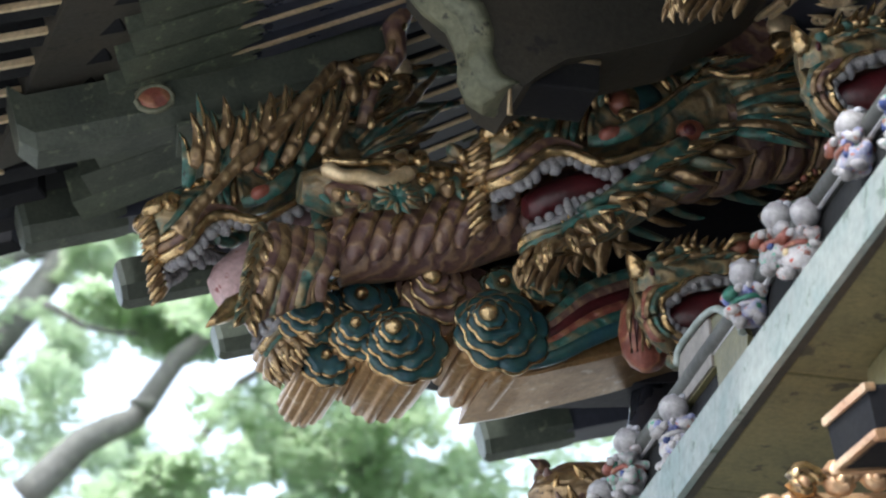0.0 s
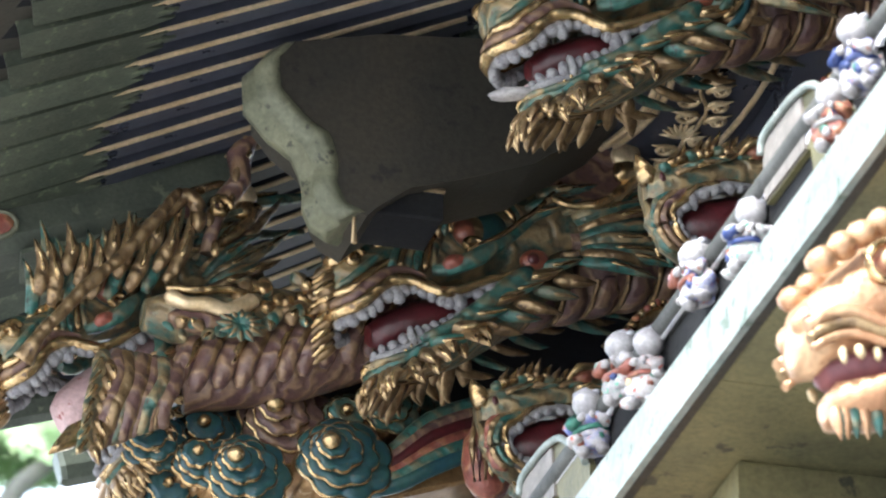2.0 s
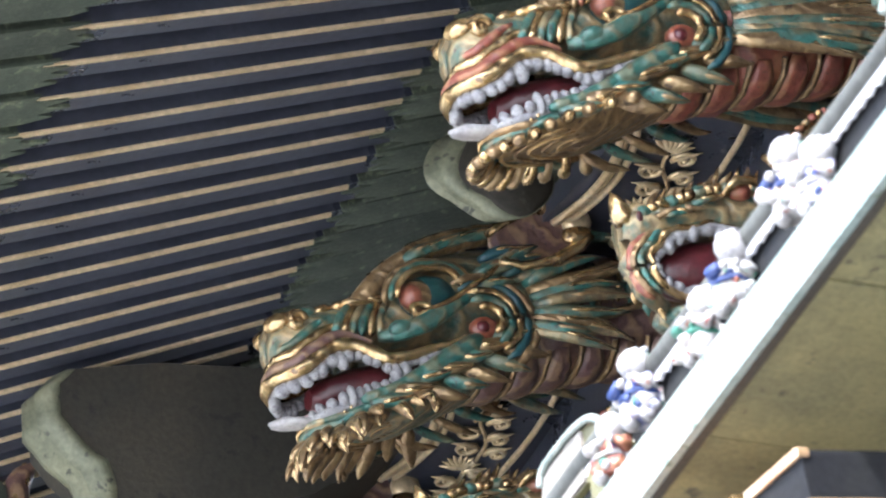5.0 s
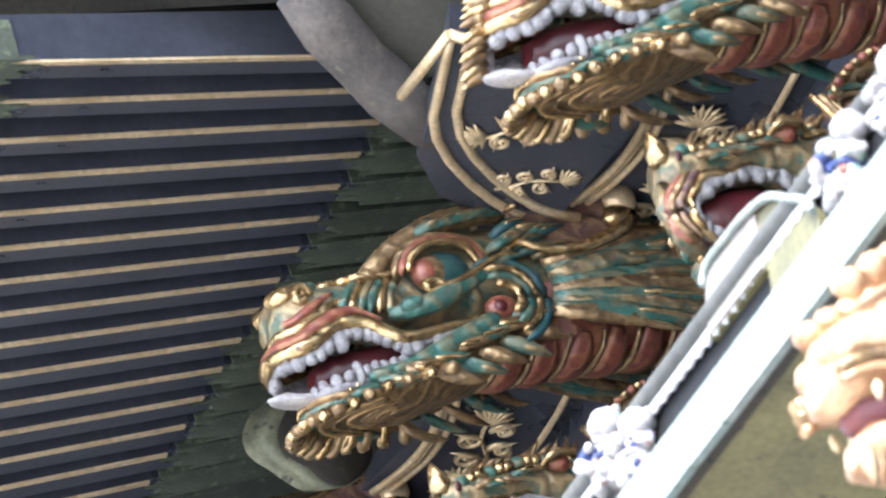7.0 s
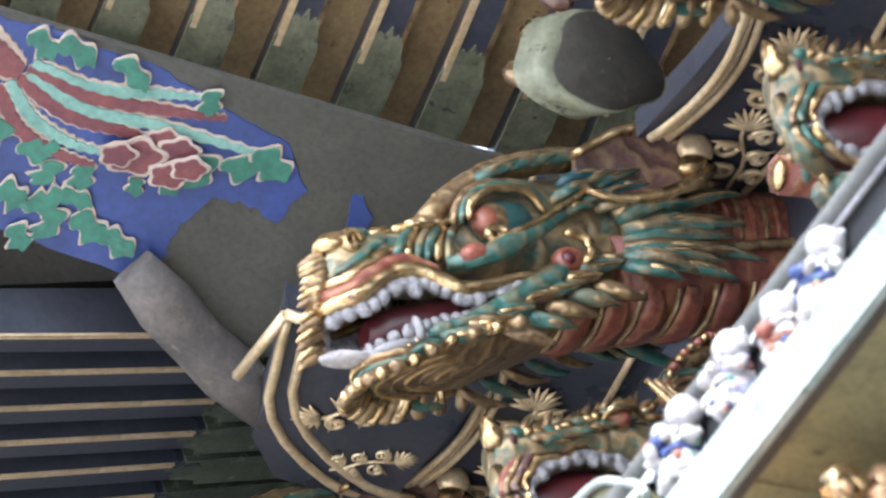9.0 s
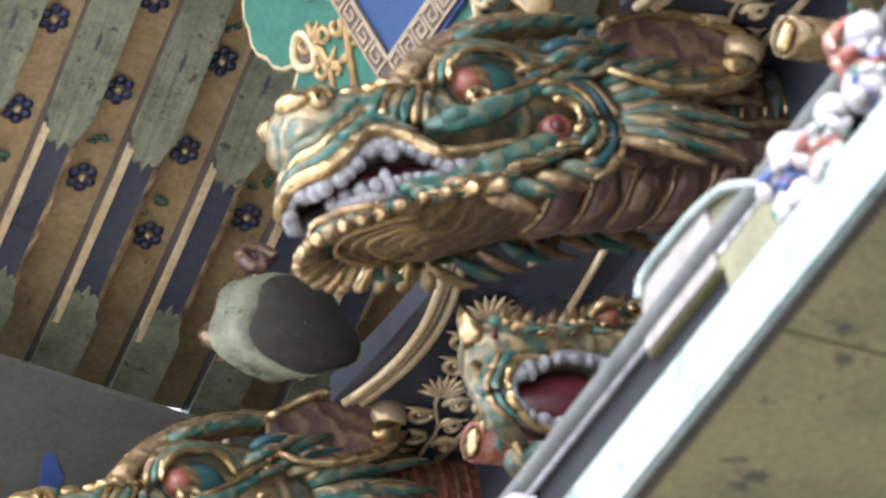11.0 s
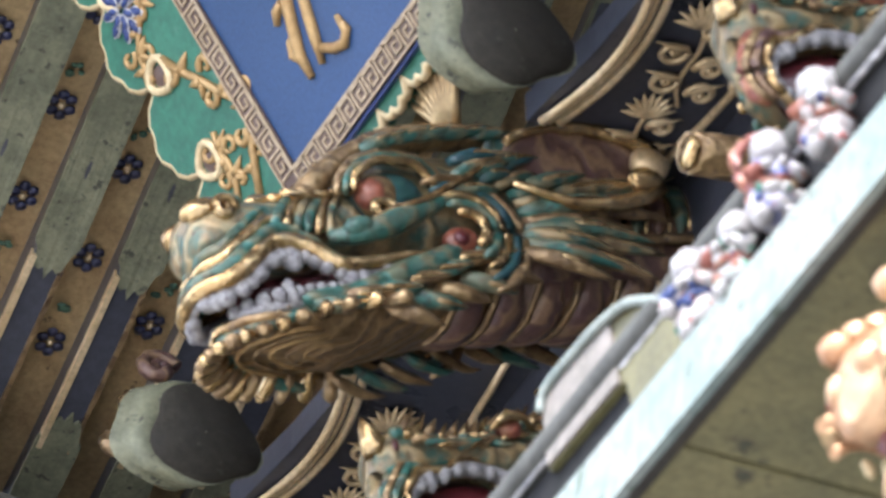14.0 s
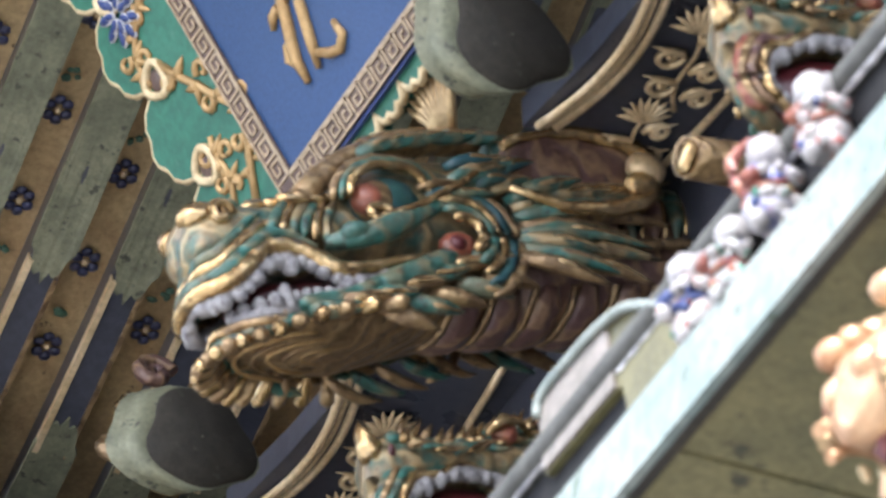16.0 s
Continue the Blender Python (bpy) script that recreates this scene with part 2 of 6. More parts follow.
# ---- mesh helpers ----
class Shape:
    """Gathers lofts, tubes, balls, spikes and boards into one mesh with several materials."""
    def __init__(self, *mats):
        self.v, self.f, self.m, self.s, self.mats = [], [], [], [], list(mats)

    def slot(self, m):
        if m not in self.mats:
            self.mats.append(m)
        return self.mats.index(m)

    def rings(self, rings, m, caps=True, smooth=True, closed=False):
        base, n, k = len(self.v), len(rings[0]), self.slot(m)
        for r in rings:
            self.v.extend(r)
        steps = len(rings) if closed else len(rings) - 1
        for i in range(steps):
            a, b = base + i * n, base + ((i + 1) % len(rings)) * n
            for j in range(n):
                self.f.append((a + j, a + (j + 1) % n, b + (j + 1) % n, b + j))
                self.m.append(k), self.s.append(smooth)
        if caps and not closed:
            last = base + (len(rings) - 1) * n
            self.f.append(tuple(range(base + n - 1, base - 1, -1))), self.m.append(k), self.s.append(False)
            self.f.append(tuple(range(last, last + n))), self.m.append(k), self.s.append(False)

    def loft(self, stations, m, n=14, wob=0.0, power=1.0):
        """Stations along x: (x, y, z, half width, half height)."""
        out = []
        for x, y, z, w, h in stations:
            ring = []
            for j in range(n):
                a = 2 * math.pi * j / n
                c, s = math.cos(a), math.sin(a)
                c, s = math.copysign(abs(c) ** power, c), math.copysign(abs(s) ** power, s)
                k = 1 + wob * noise.noise((x * 23, c * 2.1, s * 2.1 + z))
                ring.append(Vector((x, y + w * c * k, z + h * s * k)))
            out.append(ring)
        self.rings(out, m)

    def tube(self, path, radii, m, n=7, flat=1.0, up=(0, 0, 1), closed=False):
        path = [Vector(p) for p in path]
        if not hasattr(radii, "__len__"):
            radii = [radii] * len(path)
        out = []
        for i, p in enumerate(path):
            a = path[i - 1] if (i or closed) else path[0]
            b = path[(i + 1) % len(path)] if (closed or i + 1 < len(path)) else path[-1]
            d = (b - a).normalized()
            side = d.cross(Vector(up))
            if side.length < 1e-4:
                side = d.cross(Vector((0.3, 1, 0.2)))
            side.normalize()
            top = side.cross(d)
            r = radii[i]
            out.append([p + side * (r * flat * math.cos(2 * math.pi * j / n)) + top * (r * math.sin(2 * math.pi * j / n)) for j in range(n)])
        self.rings(out, m, closed=closed)

    def ball(self, c, r, m, rot=None, n=10, k=7):
        if not hasattr(r, "__len__"):
            r = (r, r, r)
        c, rot = Vector(c), rot or Matrix.Identity(3)
        out = []
        for i in range(k):
            a = math.pi * (0.04 + 0.92 * i / (k - 1))
            out.append([c + rot @ Vector((r[0] * math.sin(a) * math.cos(2 * math.pi * j / n), r[1] * math.sin(a) * math.sin(2 * math.pi * j / n), r[2] * math.cos(a))) for j in range(n)])
        self.rings(out, m)

    def spike(self, base, tip, r, m, bend=(0, 0, 0), n=6, flat=1.0, steps=4, up=(0, 0, 1)):
        base, tip, bend = Vector(base), Vector(tip), Vector(bend)
        path, rad = [], []
        for i in range(steps + 1):
            u = i / steps
            path.append(base.lerp(tip, u) + bend * (4 * u * (1 - u)))
            rad.append(r * (1.0 - 0.93 * u ** 1.5) * (0.75 + 0.6 * u if u < 0.4 else 1.0))
        self.tube(path, rad, m, n=n, flat=flat, up=up)

    def board(self, outline, t, m, place, edge=None, bevel=0.0):
        """A board from a 2D outline: thickness t along the local z, set by the matrix place."""
        n = len(outline)
        mid = Vector((sum(p[0] for p in outline) / n, sum(p[1] for p in outline) / n))
        def ring(z, inset):
            out = []
            for p in outline:
                q = Vector(p[:2])
                d = (mid - q)
                q = q + d.normalized() * min(inset, d.length * 0.5) if d.length else q
                out.append(place @ Vector((q.x, q.y, z)))
            return out
        bz = bevel
        rs = [ring(0, bevel), ring(bz, 0), ring(t - bz, 0), ring(t, bevel)] if bevel else [ring(0, 0), ring(t, 0)]
        base, k, ke = len(self.v), self.slot(m), self.slot(edge or m)
        for r in rs:
            self.v.extend(r)
        for i in range(len(rs) - 1):
            a, b = base + i * n, base + (i + 1) * n
            for j in range(n):
                self.f.append((a + j, a + (j + 1) % n, b + (j + 1) % n, b + j))
                self.m.append(ke), self.s.append(False)
        last = base + (len(rs) - 1) * n
        self.f.append(tuple(range(base + n - 1, base - 1, -1))), self.m.append(k), self.s.append(False)
        self.f.append(tuple(range(last, last + n))), self.m.append(k), self.s.append(False)

    def box(self, lo, hi, m, place=None, bevel=0.003):
        (x0, y0, z0), (x1, y1, z1) = lo, hi
        place = (place or Matrix.Identity(4)) @ Matrix.Translation((0, 0, z0))
        self.board([(x0, y0), (x1, y0), (x1, y1), (x0, y1)], z1 - z0, m, place, bevel=min(bevel, (z1 - z0) * 0.3))

    def rough_up(self, amount, scale, first=0):
        for i in range(first, len(self.v)):
            p = Vector(self.v[i])
            self.v[i] = p + Vector(noise.noise_vector(p * scale)) * amount

    def link(self, name, parent=None, label="", m=None):
        me = bpy.data.meshes.new(name)
        me.from_pydata([tuple(v) for v in self.v], [], self.f)
        for s in self.mats:
            me.materials.append(s)
        me.polygons.foreach_set("material_index", self.m)
        me.polygons.foreach_set("use_smooth", self.s)
        bm = bmesh.new()
        bm.from_mesh(me)
        bmesh.ops.recalc_face_normals(bm, faces=bm.faces)
        bm.to_mesh(me)
        bm.free()
        ob = new(name, me)
        if parent:
            ob.parent = parent
        if label:
            ob["label"] = label
        if m is not None:
            ob.matrix_basis = m
        return ob


def holder(name, m, label, category, group="", kind=""):
    ob = tagged(new(name), label, category, group, kind)
    ob.matrix_basis = m
    return ob


def swirl(c, r, turns, u, v, n=14, grow=1.0):
    """A flat spiral round c in the plane of u and v."""
    c, u, v = Vector(c), Vector(u), Vector(v)
    return [c + (u * math.cos(2 * math.pi * turns * i / n) + v * math.sin(2 * math.pi * turns * i / n)) * r * (1 - 0.8 * (i / n) ** grow) for i in range(n + 1)]


BAYS = [5.22, 6.24, 7.27, 8.26, 9.27, 10.33]

# ---- large structure ----
s = Shape(GRAVEL)
s.box((-400, -400, -0.3), (400, 400, 0.0), GRAVEL, bevel=0.0)
tagged(s.link("ground"), "pale raked gravel court before the gate", "ground", kind="structure")
# unseen dark ground, added to cut the bounce light on the corner rafters
s = Shape(SOIL)
s.box((-60, 13.0, 0.004), (60, 90, 0.03), SOIL, bevel=0.0)
tagged(s.link("woodland_floor"), "unseen dark leaf litter under the trees behind the gate, added to cut bounce light", "ground", kind="structure")
s = Shape(LACQUER_MATT)
s.box((4.05, 1.0, 0.0), (4.3, 11.2, 8.2), LACQUER_MATT)
tagged(s.link("wall_front"), "black lacquered upper wall of the gate", "wall", kind="structure")
s = Shape(LACQUER_MATT)
s.box((4.3, 11.0, 0.0), (8.2, 11.2, 8.2), LACQUER_MATT)
tagged(s.link("wall_side"), "black lacquered side wall of the gate", "wall", kind="structure")

# the roof's underside rises inwards; one slab of boards above the rafters
def eave_z(x):
    return 7.4 + 0.28 * (x - 2.8)

s = Shape(LACQUER_SHADED)
tilt = Matrix.Translation((2.8, 0, 7.4)) @ Matrix.Rotation(-math.atan(0.28), 4, "Y")
s.board([(-1.3, 8.1), (1.6, 8.1), (1.6, 12.6), (0.62, 12.6), (-0.62, 11.34), (-1.3, 10.92)], 0.03, LACQUER_SHADED, tilt @ Matrix.Translation((0, 0, 0.085)))
tagged(s.link("eave_boarding"), "black boards that close the eaves above the rafters", "eave boards", kind="structure")
s = Shape(COPPER_DARK)
s.board([(-1.6, 8.15), (6.0, 8.15), (6.0, 13.2), (0.75, 12.75), (-0.66, 11.3), (-1.6, 10.9)], 0.16, COPPER_DARK, tilt @ Matrix.Translation((0, 0, 0.17)))
s.board([(-1.2, 0.5), (6.0, 0.5), (6.0, 8.15), (-1.2, 8.15)], 0.16, COPPER_DARK, tilt @ Matrix.Translation((0, 0, 1.9)))
tagged(s.link("roof"), "copper-tiled roof of the gate, seen from beneath", "roof", kind="structure")

# ---- eave rafters, fanned towards the corner ----
eaves = holder("eave_rafters", Matrix.Identity(4), "black lacquered eave rafters with gilt edges and copper sleeves", "rafters", kind="structure")
rng = random.Random(4)
def torn(length, width, r):
    """The outline of a copper sleeve with a torn, pointed inner end."""
    pts = [(0, -width), (0, width)]
    steps = 7
    for i in range(steps + 1):
        v = width - 2 * width * i / steps
        pts.append((length + (0.05 if i % 2 else 0.0) * r.uniform(0.4, 1.2) - 0.04 * abs(v) / width, v))
    return pts

W = 0.029
for i in range(0, 33):
    y_in = 8.082 + 0.104 * i
    fan = max(-0.05, 0.0167 * (i - 3)) / 0.69
    ang = math.atan(fan)
    tl = Matrix.Translation((3.0, y_in, eave_z(3.0))) @ Matrix.Rotation(-ang, 4, "Z") @ Matrix.Rotation(-math.atan(0.28), 4, "Y")
    out = -0.95 if i < 22 else -0.55 if i < 26 else -0.30
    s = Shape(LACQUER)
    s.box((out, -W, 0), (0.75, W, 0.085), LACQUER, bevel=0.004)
    raf = s.link("rafter", eaves, m=tl)
    s = Shape(GOLD_EDGE)
    lo = max(-0.755, out)
    s.box((lo, -W - 0.002, -0.006), (0.0, -W + 0.0020, -0.001), GOLD_EDGE, bevel=0.0)
    s.box((lo, -W + 0.0095, -0.004), (0.0, -W + 0.0125, 0.004), GOLD_EDGE, bevel=0.0)
    s.link("gilt_edge", raf, "gilt edging strips")
    s = Shape(COPPER)
    flip = Matrix.Translation((0.55, 0, -0.006)) @ Matrix.Rotation(math.pi, 4, "Z")
    s.board(torn(0.52 + rng.uniform(-0.015, 0.015), W + 0.012, rng), 0.006, COPPER, flip)
    s.box((0.02, -W - 0.008, -0.005), (0.55, -W - 0.002, 0.06), COPPER, bevel=0.001)
    s.link("copper_sleeve", raf, "torn olive-green copper sleeve")
    if i > 25:
        continue
    s = Shape(COPPER)
    s.board(torn(0.255 + rng.uniform(-0.02, 0.02), W + 0.014, rng), 0.007, COPPER, Matrix.Translation((-0.97, 0, -0.007)))
    s.box((-0.97, -W - 0.009, -0.006), (-0.735, -W - 0.002, 0.07), COPPER, bevel=0.001)
    s.link("copper_sleeve", raf, "torn olive-green copper sleeve")

# flying rafters outside the eave beam
fly = holder("flying_rafters", Matrix.Identity(4), "black flying rafters with gilt edges along the eave", "rafters", kind="structure")
s = Shape(COPPER_DARK)
s.board([(-0.90, 8.15), (-0.72, 8.15), (-0.72, 10.9), (-0.90, 11.0)], 0.05, COPPER_DARK, tilt @ Matrix.Translation((0.05, 0, 0.02)))
s.link("eave_beam", fly, "copper-clad eave beam")
for i in range(0, 26):
    y0 = 8.3 + 0.125 * i
    ang = math.atan(max(0, 0.0167 * (i * 1.2 - 3)) / 0.69)
    tl = Matrix.Translation((2.02, y0, eave_z(2.02) + 0.03)) @ Matrix.Rotation(-ang, 4, "Z") @ Matrix.Rotation(-0.12, 4, "Y")
    s = Shape(LACQUER_SHADED)
    s.box((-0.42, -0.026, 0), (0.1, 0.026, 0.06), LACQUER_SHADED, bevel=0.004)
    raf = s.link("rafter", fly, m=tl)
    s = Shape(GOLD_EDGE)
    s.box((-0.40, -0.030, -0.003), (0.0, -0.02, 0.010), GOLD_EDGE, bevel=0.001)
    s.link("gilt_edge", raf)

# rafter ends of the far slope, six-sided copper caps against the sky
for x, y, z, ln, w in ((2.09, 11.22, 7.19, 0.55, 0.052), (2.37, 11.60, 7.27, 0.45, 0.046), (2.66, 11.97, 7.35, 0.35, 0.042), (3.47, 12.80, 7.57, 0.5, 0.05)):
    tl = Matrix.Translation((x, y, z)) @ Matrix.Rotation(-0.14, 4, "Z") @ Matrix.Rotation(-0.26, 4, "Y")
    s = Shape(LACQUER)
    s.box((0.10, -w * 0.8, -w * 0.7), (ln, w * 0.8, w * 0.8), LACQUER, bevel=0.004)
    raf = s.link("corner_rafter", fly, m=tl)
    s = Shape(COPPER)
    ring = [(1.0, -0.35), (0.35, -1.0), (-0.6, -1.0), (-1.0, -0.4), (-1.0, 0.9), (1.0, 0.9)]
    s.rings([[Vector((a, p * w * k, q * w * k)) for p, q in ring] for a, k in ((-0.012, 0.86), (0.0, 1.0), (0.17, 1.0), (0.2, 0.94))], COPPER, smooth=False)
    s.link("end_cap", raf, "dark green six-sided copper end cap")

# the hip beam at the corner with its bolted knot
hip = holder("hip_beam", Matrix.Translation((1.97, 10.70, 7.12)) @ Matrix.Rotation(-0.20, 4, "Z") @ Matrix.Rotation(-0.24, 4, "Y"), "weathered green copper-clad hip beam with a rusty round boss", "beam", kind="structure")
s = Shape(COPPER)
s.rings([[Vector((a, p * 0.06, q * 0.055 + d)) for p, q in ((1, -0.5), (0.6, -1), (-0.6, -1), (-1, -0.5), (-1, 1), (1, 1))] for a, d in ((0, 0.03), (0.03, 0.0), (0.3, 0.0), (0.75, 0.005))], COPPER, smooth=False)
s.rough_up(0.004, 14)
s.link("beam", hip)
s = Shape(COPPER_DARK)
s.board(torn(0.42, 0.066, rng), 0.01, COPPER, Matrix.Translation((0.3, 0, -0.075)))
s.link("sleeve", hip, "torn copper sleeve")
s = Shape(RUST)
s.ball((0.27, -0.062, -0.004), (0.034, 0.01, 0.026), RUST)
s.tube([(0.27 + 0.036 * math.cos(a * 0.5236), -0.064, -0.004 + 0.028 * math.sin(a * 0.5236)) for a in range(12)], 0.006, COPPER_LIGHT, closed=True)
s.link("boss", hip, "rusty red boss")

# ---- the balcony at the lower storey ----
balcony = holder("balcony", Matrix.Identity(4), "balcony edge with a pale green fascia board above ochre soffit boards", "balcony", kind="structure")
s = Shape(FASCIA)
s.box((2.80, 2.2, 5.79), (2.813, 10.4, 5.882), FASCIA, bevel=0.003)
s.box((2.818, 2.2, 5.796), (2.832, 10.4, 5.87), COPPER_DARK, bevel=0.003)
s.link("fascia", balcony, "pale green painted fascia board")
for i in range(18):
    s = Shape(SOFFIT)
    s.box((2.834, 2.2 + i * 0.46, 5.80 + 0.002 * (i % 2)), (4.0, 2.2 + i * 0.46 + 0.456, 5.84), SOFFIT, bevel=0.003)
    s.link("soffit_board", balcony)
s = Shape(LACQUER_SHADED)
s.box((2.850, 2.2, 5.86), (2.88, 10.4, 6.01), LACQUER_SHADED)
s.link("backboard", balcony, "black board behind the figures")
s = Shape(CHALK)
n = 520
pts = [(2.2, 0.0)] + [(2.2 + 8.2 * i / n, 0.007 + max(0.0, 0.020 * noise.noise((i * 0.021, 0.5, 0)) + (0.010 if i % 2 else 0.0) * (0.6 + noise.noise((i * 0.09, 0, 0.3))))) for i in range(n + 1)] + [(10.4, 0.0)]
s.board(pts, 0.006, CHALK, Matrix.Translation((2.838, 0, 6.018)) @ Matrix(((0, 0, 1, 0), (1, 0, 0, 0), (0, -1, 0, 0), (0, 0, 0, 1))))
s.link("toothed_trim", balcony, "torn white toothed trim")
s = Shape(GREY_TUBE)
s.tube([(2.845, 2.2 + i * 0.41, 6.030) for i in range(21)], 0.019, GREY_TUBE, n=12)
s.link("rail", balcony, "grey painted round rail")

# ---- carved dragon heads on the upper bracket arms ----
def glide(pts, n=5):
    """A smooth line through the given places."""
    P, out = [Vector(p) for p in pts], []
    for k in range(len(P) - 1):
        p0, p1, p2, p3 = P[max(0, k - 1)], P[k], P[k + 1], P[min(len(P) - 1, k + 2)]
        for j in range(n):
            f = j / n
            out.append(0.5 * ((2 * p1) + (p2 - p0) * f + (2 * p0 - 5 * p1 + 4 * p2 - p3) * f * f + (3 * p1 - p0 - 3 * p2 + p3) * f ** 3))
    return out + [P[-1]]


def lock(base, tip, width, thick, normal, low, high, bend=(0, 0, 0), start=0.35):
    """A flat tapering lock of hair lying on a surface: painted root, gilt ridge and tip."""
    s = Shape(low)
    base, tip, bend, normal = Vector(base), Vector(tip), Vector(bend), Vector(normal).normalized()
    path = [base.lerp(tip, i / 7) + bend * (4 * i / 7 * (1 - i / 7)) for i in range(8)]
    full = [0.55, 0.9, 1.0, 0.97, 0.88, 0.7, 0.45, 0.12]
    s.tube(path, [thick * k for k in full], low, n=10, flat=width / thick, up=normal)
    if high:
        k0 = max(1, int(start * 7))
        ridge = [p + normal * thick * 0.62 * f for p, f in zip(path, full)][k0:]
        s.tube(ridge, [thick * f * (0.55 if i else 0.15) for i, f in enumerate(full[k0:])], high, n=8, flat=width / thick * 0.78, up=normal)
    return s


def swing(p, gape):
    """Turns a place of the lower jaw about its hinge."""
    x, z = p[0] - 0.37, p[2] + 0.115
    c, q = math.cos(gape), math.sin(gape)
    return Vector((0.37 + c * x - q * z, p[1], -0.115 + q * x + c * z))


def dragon(m, label, seed, red, gape=0.0, tongue=False, beard="shell", ruff=False, rings=4, long_locks=False, ear=(0.425, 0.030, 0.21, 0.02, 0.052), folds=(1, 2, 1, 3), mouth_m=None, neck=True, up=0.0, droop=0.0, brow_gilt=True):
    """A painted and gilded dragon head on its neck: snout at the origin, neck towards +x."""
    r = random.Random(seed)
    top = holder("dragon_carving", m, label, "carving", "dragon heads along the brackets")
    tones = (BLUEGREEN, GOLD, red, TEAL)
    def done(s, name, text="", rough=0.003, parent=None):
        s.rough_up(rough, 32)
        return s.link(name, parent or top, text)
    # skull and muzzle
    s = Shape(TEAL)
    s.loft([(-0.022, 0, -0.048, 0.018, 0.020), (-0.014, 0, -0.048, 0.044, 0.042), (0.015, 0, -0.040, 0.060, 0.052), (0.08, 0, -0.034, 0.066, 0.048), (0.14, 0, -0.036, 0.067, 0.048), (0.19, 0, -0.034, 0.068, 0.052),
            (0.25, 0, -0.022, 0.072, 0.072), (0.33, 0, -0.010, 0.082, 0.092), (0.42, 0, -0.016, 0.092, 0.100), (0.52, 0, -0.03, 0.092, 0.102), (0.62, 0, -0.05, 0.088, 0.100)], SKIN, n=24, wob=0.06)
    done(s, "skull", "mottled gold and teal skull", 0.005)
    # neck, its fine plates and the broad belly plates
    if neck:
        s = Shape(red)
        s.loft([(0.46 + 0.08 * i, 0, -0.085 + 0.003 * i, 0.086, 0.108) for i in range(12)], red, n=20, wob=0.03)
        done(s, "neck", "painted neck")
        for i in range(24 if ruff else 15):
            x = 0.48 + (0.023 if ruff else 0.038) * i
            s = Shape(GOLD)
            arc = [(x + 0.040 * math.sin(a * 0.28), -0.088 * math.cos(a * 0.27 - 0.10), -0.085 + 0.110 * math.sin(a * 0.27 - 0.10)) for a in range(7)]
            if ruff:
                s.tube(arc, [0.002, 0.005, 0.006, 0.006, 0.006, 0.004, 0.002], (RUST, GOLD_DULL)[i % 2], n=6)
            else:
                s.tube(arc, [0.003, 0.012, 0.015, 0.015, 0.013, 0.009, 0.003], (red, TEAL)[i % 2], n=7)
                s.tube([(p[0] + 0.012, p[1] - 0.008, p[2]) for p in arc[:5]], [0.002, 0.0055, 0.006, 0.005, 0.002], GOLD, n=6)
            done(s, "neck_scale", "", 0.002)
        for i in range(11):
            x = 0.37 + 0.068 * i
            z = -0.085 - 0.03 * max(0, 0.5 - x)
            ring = [(x + 0.016 * math.cos(a), -0.090 * math.cos(a), z - 0.108 * math.sin(a)) for a in [0.72 + 0.30 * k for k in range(8)]]
            s = Shape(red)
            s.tube(ring, [0.006, 0.010, 0.012, 0.012, 0.012, 0.012, 0.010, 0.006], red, n=9, flat=2.4, up=(0, 0.3, 1))
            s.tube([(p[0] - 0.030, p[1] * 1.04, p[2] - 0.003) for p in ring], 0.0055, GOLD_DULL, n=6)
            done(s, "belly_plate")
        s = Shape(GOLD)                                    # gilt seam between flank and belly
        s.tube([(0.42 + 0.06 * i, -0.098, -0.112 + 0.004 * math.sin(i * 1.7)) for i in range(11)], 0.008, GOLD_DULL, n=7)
        done(s, "seam", "gilt seam")
    # upper lip: waving folds that run round the snout
    lip = [(-0.036, 0.0, -0.112 - droop), (-0.030, -0.034, -0.116 - droop), (-0.004, -0.062, -0.122 - droop * 0.8), (0.035, -0.074, -0.108 - droop * 0.4), (0.075, -0.078, -0.092), (0.110, -0.081, -0.094), (0.145, -0.085, -0.118), (0.175, -0.088, -0.136), (0.24, -0.095, -0.134), (0.31, -0.100, -0.126), (0.355, -0.100, -0.112)]
    near = glide(lip, 5)
    for k in range(4):
        lift = 0.022 * k
        keep = near if k == 0 else near[:36 - 5 * k]
        fold = [Vector((p.x + 0.006 * k * (1 - min(1, i / 12)) + 0.004 * k, p.y * (1 - 0.05 * k), p.z + lift + (0.010 * k * max(0, 1 - i / 16)) * (-0.5))) for i, p in enumerate(keep)]
        whole = [Vector((p.x, -p.y, p.z)) for p in fold[:0:-1]] + fold
        n = len(whole)
        s = Shape(GOLD)
        s.tube(whole, [(0.0125 - 0.001 * k) * (0.35 + 0.65 * min(1, 6 * min(i, n - 1 - i) / n)) for i in range(n)], tones[folds[k]], n=9)
        done(s, "lip_fold", ("waving gilt lip", "painted lip fold", "gilt lip fold", "painted lip fold")[k])
    # nose: rounded wings and knobs over the bridge
    for sy in (-1, 1):
        s = Shape(GOLD)
        s.ball((0.014, sy * 0.032, -0.010), (0.036, 0.028, 0.022), GOLD, n=14, k=9)
        s.tube(swirl((0.030, sy * 0.062, -0.022), 0.020, 1.2, (1, 0, 0), (0, 0, 1)), [0.008] * 11 + [0.006] * 4, GOLD, n=7)
        done(s, "nose_wing", "gilt nose wing")
